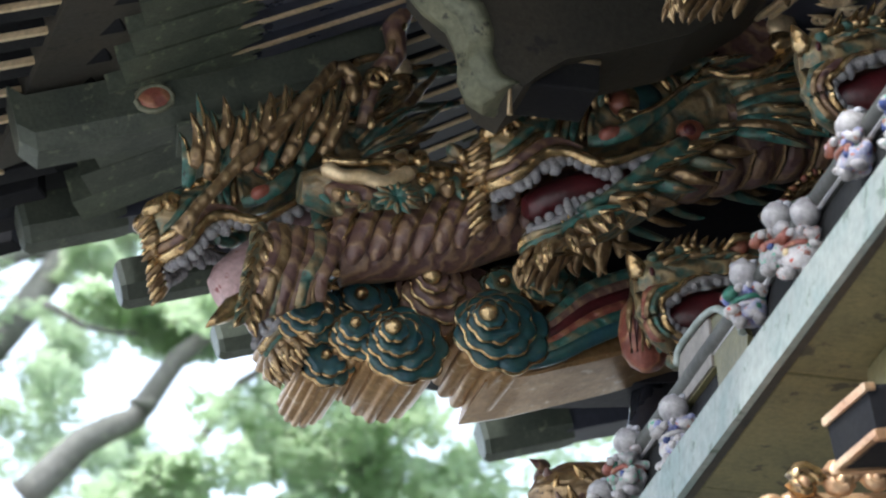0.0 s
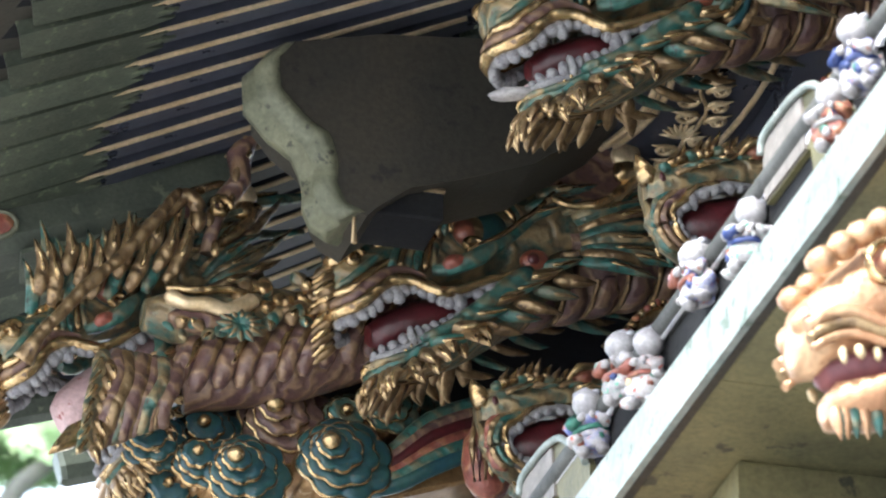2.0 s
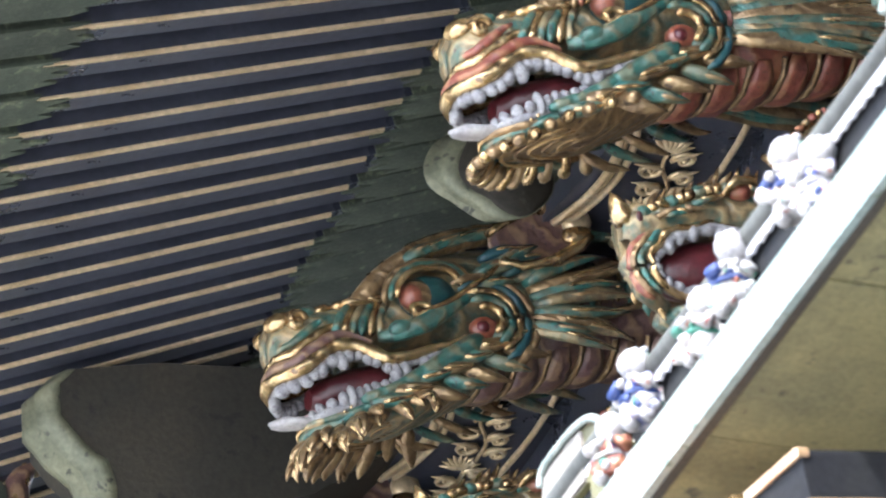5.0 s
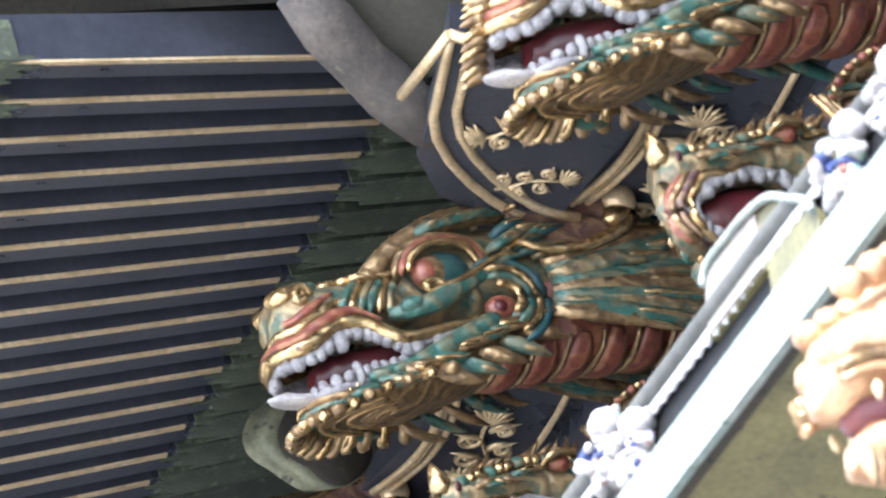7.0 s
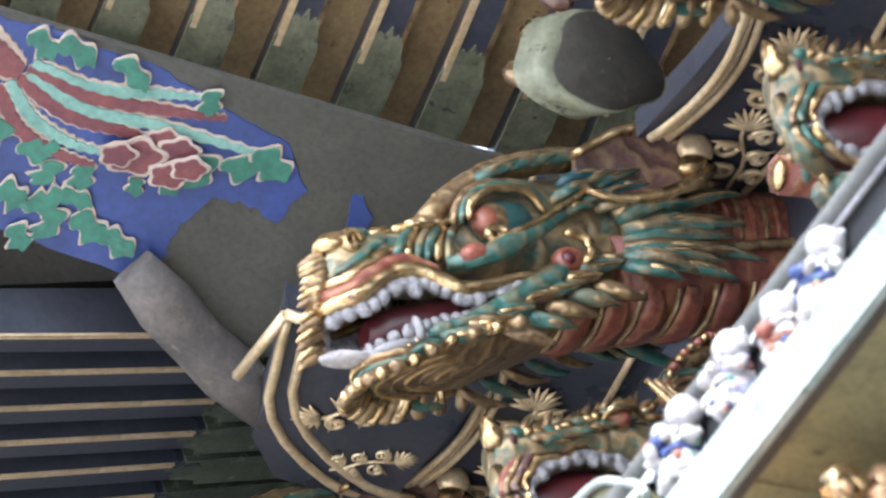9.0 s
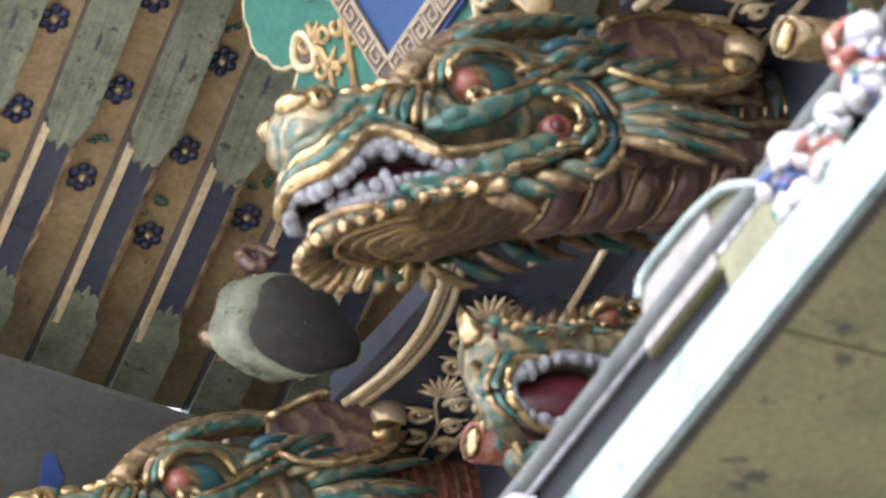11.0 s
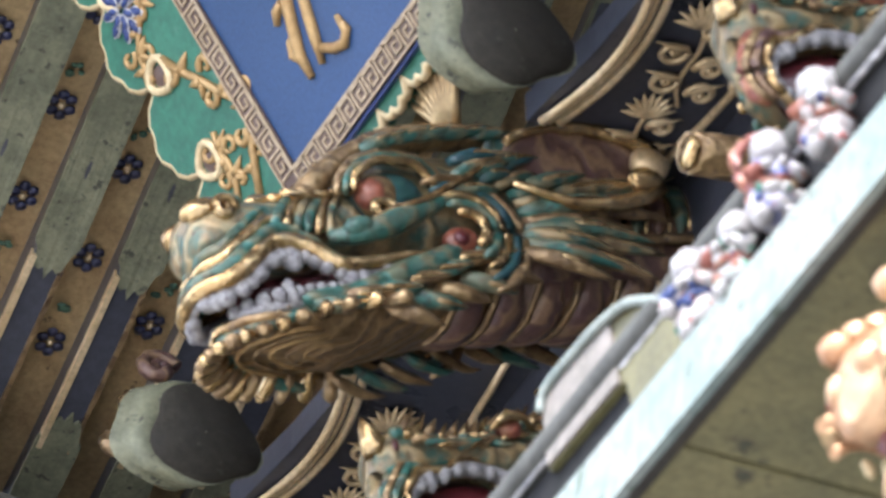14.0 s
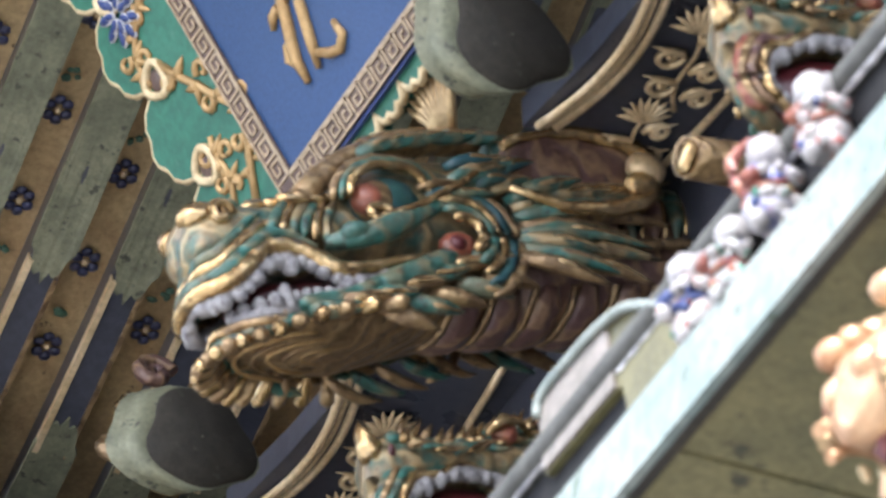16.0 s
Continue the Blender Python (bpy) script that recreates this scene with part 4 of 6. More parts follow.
    for i in range(20):
        a = math.pi * (0.95 + 0.95 * i / 19)
        p = Vector((0.125 * math.cos(a), -0.005 + 0.02 * (i % 2), 0.092 * math.sin(a)))
        s.spike(p, p * 1.30 + Vector((0.030, 0.0, -0.016 * r.random())), 0.012, (GOLD, GOLD_DULL, TEAL)[i % 3], n=6)
    s = cut("beard", "gilt knobs and tufts")
    # heavy-lidded eye
    s.ball((0.110, -0.060, 0.112), (0.024, 0.018, 0.018), RUST)
    s.tube([(0.07, -0.070, 0.108), (0.10, -0.080, 0.132), (0.135, -0.076, 0.128), (0.155, -0.066, 0.106)], [0.005, 0.010, 0.010, 0.004], GOLD, n=6)
    s = cut("eye", "red eye under a gilt lid")
    # scooped ear on a knobbed rim, with folded straps before it
    ear = [(0.20 + 0.20 * u, -0.07 + 0.02 * math.sin(u * 3), 0.15 + 0.080 * math.sin(u * 2.4)) for u in [j / 8 for j in range(9)]]
    s.tube(ear, [0.012, 0.016, 0.018, 0.020, 0.020, 0.020, 0.019, 0.018, 0.013], GOLD, n=8)
    for j in range(14):
        u = j / 13
        s.ball((0.205 + 0.19 * u, -0.082, 0.164 + 0.080 * math.sin(u * 2.4)), (0.010, 0.010, 0.008), GOLD if j % 2 else RUST, n=6, k=4)
    s.ball((0.30, -0.040, 0.150), (0.095, 0.03, 0.05), MAROON if seed % 2 else PURPLE)
    for k in range(2):
        s.tube([(0.26 + (0.06 - 0.022 * k) * math.cos(a), -0.072, 0.150 + (0.04 - 0.014 * k) * math.sin(a)) for a in [0.3 * j for j in range(11)]], 0.006, (TEAL, GOLD_DULL)[k], n=6)
    for k in range(3):
        s.tube([(0.170 + 0.014 * k, -0.085, 0.172 - 0.004 * k), (0.205 + 0.014 * k, -0.095, 0.118 - 0.004 * k), (0.25 + 0.014 * k, -0.085, 0.070 - 0.004 * k)], 0.0065, GOLD if k != 1 else GOLD_DULL, n=6)
    cut("ear", "scooped ear with a knobbed gilt rim")
    return made


for k, (x, y) in enumerate(((3.22, 5.27), (3.20, 6.28), (3.18, 7.27), (3.20, 8.28), (3.21, 9.33), (3.185, 10.27))):
    top = holder("beast_carving", Matrix.Translation((x + 0.015, y, 6.70)) @ Matrix.Rotation(-0.30, 4, "Y") @ Matrix.Rotation(0.12, 4, "X") @ Matrix.Scale(0.86, 4),
                 ("gilded beast head with gaping crimson mouth and grey teeth", "worn gilded beast head baring large teeth")[k % 2], "carving", "beast heads along the brackets")
    for name, label, s in beast(k + 2, 22 + k % 3):
        s.rough_up(0.006, 30)
        s.link(name, top, label)


# ---- black lacquered brackets with gilt trim ----
def scroll(parent, origin, u, v, size, seed, name="arabesque"):
    """A flat gilt flower with curling tendrils in the plane of u and v."""
    r = random.Random(seed)
    s = Shape(GOLD_EDGE)
    o, u, v = Vector(origin), Vector(u), Vector(v)
    n = u.cross(v)
    at = lambda a, b: o + u * (a * size) + v * (b * size)
    for k in range(9):                                    # petals
        a = math.pi * (0.05 + 0.9 * k / 8)
        s.spike(at(0, 0.30), at(0.26 * math.cos(a), 0.30 + 0.30 * math.sin(a)), size * 0.055, GOLD_EDGE, n=5, flat=1.0, steps=3)
    for k in range(5):
        a = math.pi * (0.2 + 0.6 * k / 4)
        s.spike(at(0, 0.28), at(0.14 * math.cos(a), 0.28 + 0.17 * math.sin(a)), size * 0.05, GOLD_EDGE, n=5, steps=3)
    stem = [at(0.05 * math.sin(j * 1.1 + seed), 0.3 - 0.16 * j) for j in range(7)]
    s.tube(stem, size * 0.022, GOLD_EDGE, n=5)
    for k, (b, sg) in enumerate(((0.12, 1), (-0.02, -1), (-0.22, 1), (-0.36, -1), (-0.52, 1))):
        c = at(0.17 * sg, b)
        s.tube(swirl(c, size * 0.13, 1.25 * sg, u * -sg, v, n=16), [size * 0.030] * 12 + [size * 0.024] * 5, GOLD_EDGE, n=5)
        s.ball(c, size * 0.035, GOLD_EDGE, n=6, k=4)
        s.spike(at(0.05 * sg, b + 0.03), at(0.34 * sg, b + 0.12), size * 0.04, GOLD_EDGE, n=5, steps=3)
    return s.link(name, parent, "raised gilt arabesque")


def nose(parent, centre, rx, rz, depth, seed):
    """A broad copper bracket nose: dark flat face, pale bevelled rim on its open side."""
    s = Shape(NOSE_BROWN)
    cx, cy, cz = centre
    def ring(k, y, grow, dx=0.0):
        out = []
        for j in range(32):
            a = 2 * math.pi * j / 32
            lobe = 1 + 0.08 * math.cos(3 * a + seed) + 0.05 * math.cos(5 * a + 1)
            out.append(Vector((cx + dx + (rx * lobe + grow) * k * math.cos(a), y, cz + (rz * lobe + grow) * k * math.sin(a))))
        return out
    s.rings([ring(0.02, cy - 0.009, 0), ring(0.93, cy - 0.009, 0), ring(0.99, cy + 0.006, 0)], NOSE_BROWN, caps=False)
    s.link("nose_face", parent, "dark brown copper face")
    s = Shape(COPPER_LIGHT)
    s.rings([ring(1.0, cy + 0.004, 0.001), ring(1.0, cy + 0.006, 0.004, -0.010), ring(1.0, cy + depth * 0.4, 0.003, -0.034), ring(0.97, cy + depth * 0.5, -0.003, -0.030), ring(1.0, cy + depth * 0.6, 0.001, -0.050), ring(0.92, cy + depth, -0.004, -0.040)], COPPER_LIGHT)
    s.rough_up(0.005, 20)
    s.link("nose_rim", parent, "pale verdigris rim")


for k, y in enumerate(BAYS):
    br = holder("bracket", Matrix.Translation((0, y, 0)), "black lacquered bracket set with gilt edging and arabesques", "bracket", "brackets under the eaves")
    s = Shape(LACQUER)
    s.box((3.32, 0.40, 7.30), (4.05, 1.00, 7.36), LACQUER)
    s.link("upper_arm", br)
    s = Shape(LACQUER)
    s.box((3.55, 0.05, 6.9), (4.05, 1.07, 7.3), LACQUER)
    s.link("body", br)
    s = Shape(LACQUER)
    s.box((3.46, -0.06, 6.84), (3.9, 0.10, 6.98), LACQUER, bevel=0.02)
    s.link("lower_arm", br)
    s = Shape(LACQUER)
    s.box((3.42, 0.2, 6.55), (4.05, 1.07, 6.70), LACQUER, bevel=0.01)
    s.link("lower_beam", br)
    s = Shape(GOLD_EDGE)
    s.box((3.415, 0.2, 6.546), (3.43, 1.07, 6.552), GOLD_EDGE)
    s.box((3.47, 0.2, 6.546), (3.475, 1.07, 6.549), GOLD_EDGE)
    s.link("gilt_line", br)
    # bowed double gilt moulding and the curved black cheek beside it
    bow = [(3.27 + 0.075 * math.sin(math.pi * u * 0.75 + 0.2), 0.42 + 0.44 * u, 7.272) for u in [j / 14 for j in range(15)]]
    for q, (dx, rr) in enumerate(((0.0, 0.007), (0.016, 0.0045), (0.028, 0.0075))):
        s = Shape(GOLD_EDGE)
        s.tube([(p[0] - dx, p[1], p[2] - 0.004 * q) for p in bow], rr, GOLD_EDGE, n=7)
        s.link("gilt_moulding", br, "bowed gilt moulding")
    s = Shape(LACQUER)
    inner = 0.07 if k in (0, 1, 3) else 0.0               # set back behind a copper nose
    outline = [(p[0], p[1]) for p in bow] + [(3.20 + inner, 0.88), (3.15 + 2 * inner, 0.70), (3.16 + 2 * inner, 0.50), (3.19 + inner, 0.42)]
    s.board(outline, 0.05, LACQUER, Matrix.Translation((0, 0, 7.275)))
    s.link("cheek", br)
    scroll(br, (3.425, 0.66, 7.288), (0.85, -0.35, 0), (-0.25, -0.95, 0), 0.19, k)
    scroll(br, (3.44, 0.86, 7.288), (0.85, -0.35, 0), (-0.25, -0.95, 0), 0.17, k + 3)
    s = Shape(GOLD_EDGE)
    s.tube([(3.50 + 0.02 * math.sin(j * 0.5), 0.38 + 0.085 * j, 7.29) for j in range(8)], 0.007, GOLD_EDGE, n=6)
    s.link("gilt_stem", br)
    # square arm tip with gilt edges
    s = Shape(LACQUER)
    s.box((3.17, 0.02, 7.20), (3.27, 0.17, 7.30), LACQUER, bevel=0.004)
    tip = s.link("arm_tip", br)
    s = Shape(GOLD_EDGE)
    c = [(3.168, 0.018, 7.198), (3.272, 0.018, 7.198), (3.272, 0.172, 7.198), (3.168, 0.172, 7.198)]
    s.tube(c, 0.006, GOLD_EDGE, n=4, closed=True)
    s.tube([c[0], (3.168, 0.018, 7.30)], 0.006, GOLD_EDGE, n=4)
    s.tube([c[1], (3.272, 0.018, 7.30)], 0.006, GOLD_EDGE, n=4)
    s.link("gilt_frame", tip, "gilt edges of the arm tip")
    if k in (0, 1, 3):
        nose(br, (3.145 + (0.015 if k == 0 else 0), 0.70, 7.262), 0.088, 0.090, 0.055, k)
        for j in range(3 if k else 0):                    # gilt curls behind the nose
            s = Shape(GOLD)
            s.tube(swirl((3.12 + 0.035 * j, 0.97, 7.42 + 0.085 * j), 0.026 + 0.005 * j, 1.4, (0.9, 0, 0.3), (-0.2, 0.3, 0.9)), [0.012] * 10 + [0.009] * 5, (GOLD_DULL, GOLD, PURPLE)[j], n=7)
            s.link("curl", br, "gilt scroll curl")
    if k == 2:                                            # the shield-shaped arm with a pointed tip
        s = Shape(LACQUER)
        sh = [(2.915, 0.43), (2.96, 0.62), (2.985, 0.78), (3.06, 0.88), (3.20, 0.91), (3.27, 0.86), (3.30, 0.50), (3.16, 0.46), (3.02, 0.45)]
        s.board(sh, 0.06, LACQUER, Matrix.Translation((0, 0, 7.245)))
        arm = s.link("shield_arm", br)
        for q in range(2):
            s = Shape(GOLD_EDGE)
            path = [Vector((2.92, 0.44, 7.243)).lerp(Vector((2.97, 0.66, 7.243)), u / 4) for u in range(5)] + [(2.972 + 0.14 * math.sin(a) ** 2 + 0.10 * a / 1.57, 0.66 + 0.23 * math.sin(a), 7.243) for a in [0.26 * j for j in range(1, 7)]] + [(3.27, 0.895, 7.243)]
            s.tube([(p[0] + 0.03 * q, p[1] - 0.028 * q, p[2]) for p in path], 0.009, GOLD_EDGE, n=6)
            s.link("gilt_moulding", arm, "gilt edge of the arm")
        s = Shape(GOLD_EDGE)
        s.tube([(2.915, 0.43, 7.243), (2.905, 0.63, 7.25)], 0.010, GOLD_EDGE, n=5)
        s.tube([(2.915, 0.43, 7.243), (3.05, 0.45, 7.243), (3.16, 0.46, 7.243)], 0.010, GOLD_EDGE, n=5)
        s.link("gilt_tip", arm, "gilt pointed tip")
        scroll(br, (3.10, 0.66, 7.240), (0.5, 0.85, 0), (-0.85, 0.5, 0), 0.15, 8)
        scroll(br, (3.20, 0.78, 7.240), (-0.5, -0.85, 0), (0.85, -0.5, 0), 0.12, 5)
for k, y in enumerate((5.6, 6.6, 7.6, 8.6, 9.6)):
    s = Shape(RUST)
    s.tube([(3.30, y + 0.10, 6.93), (3.45, y + 0.12, 6.97), (3.7, y + 0.14, 7.03)], [0.03, 0.034, 0.03], RUST if k % 2 else GOLD_DULL, n=9)
    s.ball((3.30, y + 0.10, 6.93), (0.012, 0.027, 0.027), GOLD)
    tagged(s.link("bracket_stub"), "round painted stub end with a gilt face between brackets", "bracket stub", "stub ends between the brackets")

# ---- the broad copper-clad nose board near the corner ----
nb = holder("nose_board", Matrix.Identity(4), "broad dark copper-clad bracket nose with a pale scalloped rim", "bracket nose")
prof = [(2.635, 7.31), (2.60, 7.27), (2.605, 7.21), (2.645, 7.16), (2.695, 7.125), (2.715, 7.075), (2.715, 7.025), (2.735, 6.985), (2.775, 6.965), (2.80, 6.99), (2.86, 7.035), (2.97, 7.07), (3.10, 7.12), (3.26, 7.24), (3.36, 7.36), (3.10, 7.38), (2.80, 7.35)]
s = Shape(COPPER_DARK)
s.board(prof, 0.20, COPPER_DARK, Matrix.Translation((0, 10.16, 0)) @ Matrix.Rotation(math.pi / 2, 4, "X"), bevel=0.0)
s.link("face", nb, "dark brown copper sheet")
s = Shape(COPPER_LIGHT)
rimp = [Vector((a, 0, b)) for a, b in prof[:9]]
fine = []
for i in range(len(rimp) - 1):
    fine += [rimp[i].lerp(rimp[i + 1], j / 4) for j in range(4)]
def band(off, y):
    return [p + Vector((-off, y, -off * 0.4)) for p in fine]
rows = [[p + Vector((0.004, 9.957, 0)) for p in fine], band(0.014, 9.957), band(0.040, 9.975), band(0.030, 10.0), band(0.050, 10.02), band(0.040, 10.06), band(0.01, 10.10)]
s.rings([list(c) + [c[0] + Vector((0.012, 0.1, 0.02))] for c in zip(*rows)], COPPER_LIGHT)
s.rough_up(0.006, 18)
s.link("rim", nb, "pale verdigris scalloped rim")
s = Shape(LACQUER)
s.box((2.76, 9.99, 6.99), (2.93, 10.12, 7.05), LACQUER_SHADED, bevel=0.004)
arm = s.link("arm_tip", nb, "black arm tip with gilt edges")
s = Shape(GOLD_EDGE)
s.tube([(2.758, 9.988, 6.92), (2.758, 9.988, 7.05), (2.932, 9.988, 7.05)], 0.006, GOLD_EDGE, n=5)
s.link("gilt_edge", arm)

# ---- painted beam of the central gable ----
BZ = 7.6
def on_beam(u, v, d=0.0):
    """A place on the beam's underside: u along it from the eave, v across it towards the corner."""
    return Vector((2.375 + 0.85 * u + 0.30 * v, 7.52 - 0.313 * u + 0.93 * v, BZ - 0.40 * v - d))
beam = holder("gable_beam", Matrix.Identity(4), "weathered gable beam with a blue phoenix painting flaking off its underside", "beam")
s = Shape(BEAM_BARE)
lo = [on_beam(-0.9, -0.27), on_beam(0.0, 0.02), on_beam(1.2, 0.38), on_beam(1.3, 0.95), on_beam(0.44, 0.62), on_beam(0.27, 0.50), on_beam(0.0, 0.40), on_beam(-0.9, 0.36)]
s.rings([lo, [p + Vector((0, 0, 0.01 if i < 3 else 0.22)) for i, p in enumerate(lo)]], BEAM_BARE, smooth=False)
s.link("beam", beam, "bare weathered wood")
rr = random.Random(12)
def jag(pts, amount, n=6):
    out = []
    for i in range(len(pts)):
        a, b = Vector(pts[i]), Vector(pts[(i + 1) % len(pts)])
        for j in range(n):
            p = a.lerp(b, j / n)
            out.append(p + Vector((rr.uniform(-1, 1), rr.uniform(-1, 1))) * amount * (j > 0))
    return out
PIECES = [0]
def flat_piece(pts, d, m, name, label="", t=0.003):
    PIECES[0] += 1
    d = d + 0.00012 * PIECES[0]
    s = Shape(m)
    ring = [on_beam(u, v, d) for u, v in pts]
    s.rings([ring, [p + Vector((0, 0, t)) for p in ring]], m, smooth=False)
    return s.link(name, beam, label)
flat_piece(jag([(-0.9, -0.26), (0.0, 0.025), (0.10, 0.055), (0.30, 0.130), (0.39, 0.19), (0.51, 0.255), (0.545, 0.335), (0.49, 0.395), (0.45, 0.365), (0.38, 0.345), (0.325, 0.395), (0.30, 0.435), (0.27, 0.495), (0.0, 0.40), (-0.9, 0.07)], 0.006), 0.003, BLUE_PAINT, "blue_ground", "flaking ultramarine ground")
flat_piece(jag([(0.625, 0.345), (0.645, 0.352), (0.662, 0.385), (0.65, 0.405), (0.615, 0.405)], 0.003, 4), 0.003, BLUE_PAINT, "blue_fleck")
def ribbon(pts, w, m, name, d=0.006, wave=0.0):
    """A painted streamer along a smooth line, with a feathered edge."""
    left, right = [], []
    P = [Vector(p) for p in pts]
    n = 26
    for i in range(n + 1):
        u = i / n * (len(P) - 1)
        k = min(int(u), len(P) - 2)
        f = u - k
        p0, p1, p2, p3 = P[max(0, k - 1)], P[k], P[k + 1], P[min(len(P) - 1, k + 2)]
        q = 0.5 * ((2 * p1) + (p2 - p0) * f + (2 * p0 - 5 * p1 + 4 * p2 - p3) * f * f + (3 * p1 - p0 - 3 * p2 + p3) * f ** 3)
        dq = (p2 - p1).normalized()
        nrm = Vector((-dq.y, dq.x))
        wi = w * (1 - 0.75 * (i / n) ** 2) * (0.6 + 0.4 * min(1, i / 4)) + wave * (0.5 if i % 2 else -0.5)
        left.append(q + nrm * wi), right.append(q - nrm * wi)
    flat_piece(left + right[::-1], d, m, name)
streams = [([(0.06, 0.105), (0.16, 0.150), (0.28, 0.160), (0.355, 0.168)], 0.012, MINT), ([(0.05, 0.118), (0.16, 0.165), (0.30, 0.190), (0.40, 0.205)], 0.013, MAROON),
           ([(0.05, 0.125), (0.15, 0.185), (0.28, 0.215), (0.40, 0.250), (0.48, 0.275)], 0.011, MINT), ([(0.035, 0.13), (0.12, 0.195), (0.22, 0.225), (0.30, 0.255)], 0.013, MAROON),
           ([(0.02, 0.135), (0.06, 0.20), (0.13, 0.245), (0.20, 0.265)], 0.012, MINT), ([(0.0, 0.145), (0.035, 0.215), (0.10, 0.26), (0.17, 0.285)], 0.013, MAROON), ([(-0.12, -0.04), (-0.05, 0.06), (0.04, 0.12)], 0.05, MAROON)]
for pts, w, m in streams:
    ribbon(pts, w * 1.35, WHITE_LINE, "streamer_outline", d=0.005, wave=0.004)
    ribbon(pts, w * 0.95, m, "streamer", d=0.008, wave=0.003)
def leaf(u, v, a, ln, w, curl):
    """A curling painted leaf with a pale outline."""
    for k, m, d in ((1.0, WHITE_LINE, 0.0055), (0.80, GREEN_PAINT, 0.0085)):
        pts = []
        for sgn in (1, -1):
            side = []
            for i in range(19):
                q = i / 18
                b = a + curl * q
                c = Vector((u + ln * q * math.cos(b), v + ln * q * math.sin(b) * 0.75))
                ww = 1.5 * w * math.sin(math.pi * (0.06 + 0.92 * q)) ** 0.8 * k * (1 + 0.38 * math.sin(q * 11 + 1.2 * sgn))
                side.append(c + Vector((-math.sin(b), math.cos(b) * 0.8)) * ww * sgn)
            pts += side if sgn == 1 else side[::-1]
        flat_piece(pts, d, m, "leaf_outline" if m is WHITE_LINE else "leaf")
for args in ((0.0, 0.20, 1.4, 0.09, 0.022, 0.8), (0.04, 0.245, 0.8, 0.07, 0.020, -0.7), (0.09, 0.275, 1.2, 0.06, 0.018, 0.9), (0.14, 0.285, 1.0, 0.055, 0.018, 0.5), (0.24, 0.305, 1.5, 0.045, 0.011, 0.0), (0.28, 0.305, 0.9, 0.055, 0.011, 0.0),
             (0.35, 0.27, 0.9, 0.075, 0.022, 1.0), (0.40, 0.275, 1.0, 0.07, 0.022, -0.8), (0.45, 0.26, 0.7, 0.09, 0.022, 0.2), (0.36, 0.155, 0.9, 0.055, 0.016, 0.6), (0.05, 0.055, 0.3, 0.07, 0.018, 0.6), (0.10, 0.075, -0.2, 0.08, 0.020, 0.8),
             (0.20, 0.10, 0.4, 0.09, 0.016, 0.5), (0.0, 0.325, 0.1, 0.06, 0.022, 0.6), (0.05, 0.345, 0.5, 0.07, 0.022, -0.9), (0.09, 0.36, 0.9, 0.07, 0.020, 1.1), (0.13, 0.375, 0.3, 0.08, 0.022, 0.5), (0.11, 0.34, -0.5, 0.06, 0.016, 0.8), (0.18, 0.405, 0.3, 0.08, 0.018, 0.4), (0.02, 0.39, 0.6, 0.06, 0.018, 0.5)):
    leaf(*args)
for q, (u, v, k) in enumerate(((0.29, 0.235, 0.8), (0.315, 0.25, 0.9), (0.24, 0.255, 1.25), (0.30, 0.285, 0.9), (0.335, 0.27, 0.8), (0.21, 0.24, 0.8))):
    for w, m, d in ((0.042, WHITE_LINE, 0.009 + 0.004 * q), (0.034, MAROON, 0.011 + 0.004 * q)):
        flat_piece([(u + k * w * (1 + 0.14 * math.cos(5 * a)) * math.cos(a), v + k * w * 0.62 * (1 + 0.14 * math.cos(5 * a)) * math.sin(a)) for a in [2 * math.pi * j / 30 for j in range(30)]], d, m, "peony_petal" if m is MAROON else "petal_outline")
s = Shape(STONE_EDGE)
edge = [on_beam(0.24 + 0.06 * j, 0.445 + 0.065 * j + 0.004 * math.sin(j), 0.035) for j in range(5)]
s.tube(edge, [0.040, 0.046, 0.044, 0.047, 0.040], STONE_EDGE, n=14)
s.rough_up(0.016, 13)
s.rough_up(0.006, 45)
s.link("edge_roll", beam, "lichened rounded lower edge")

# ---- gilded ceiling and black rafters of the gable ----
def arch(y):
    d = 7.72 - y
    return 7.612 + 0.29 * d + 0.12 * d * d
gable = holder("gable_ceiling", Matrix.Identity(4), "gilded gable ceiling with blossom roundels between black rafters", "ceiling boards", kind="structure")
YS = [7.72 - 0.13 * j for j in range(20)]
def along(x0, x1, lift, thick, m, y0=7.72, y1=5.2):
    s = Shape(m)
    ys = [y0 + (y1 - y0) * j / 20 for j in range(21)]
    s.rings([[Vector((x0, y, arch(y) + lift)), Vector((x1, y, arch(y) + lift)), Vector((x1, y, arch(y) + lift + thick)), Vector((x0, y, arch(y) + lift + thick))] for y in ys], m, smooth=False)
    return s
def cap(x0, x1, y0, y1, tooth, parent):
    s = Shape(COPPER_LIGHT)
    n, mid = 10, (x0 + x1) / 2
    rows = []
    for j in range(n + 1):
        x = x0 + (x1 - x0) * j / n
        t = abs(2 * j / n - 1)
        end = y1 + tooth * (0.055 * (1 - t) ** 0.8 - 0.012 * math.sin(t * 9))
        rows.append((x, end))
    ring0 = [Vector((x, y0, arch(y0) - 0.004)) for x, e in rows]
    ring1 = [Vector((x, e, arch(e) - 0.004)) for x, e in rows]
    up = Vector((0, 0, 0.008))
    s.rings([[a, b, b + up, a + up] for a, b in zip(ring0, ring1)], COPPER_LIGHT, smooth=False)
    s.link("copper_cap", parent, "pale notched copper cap")
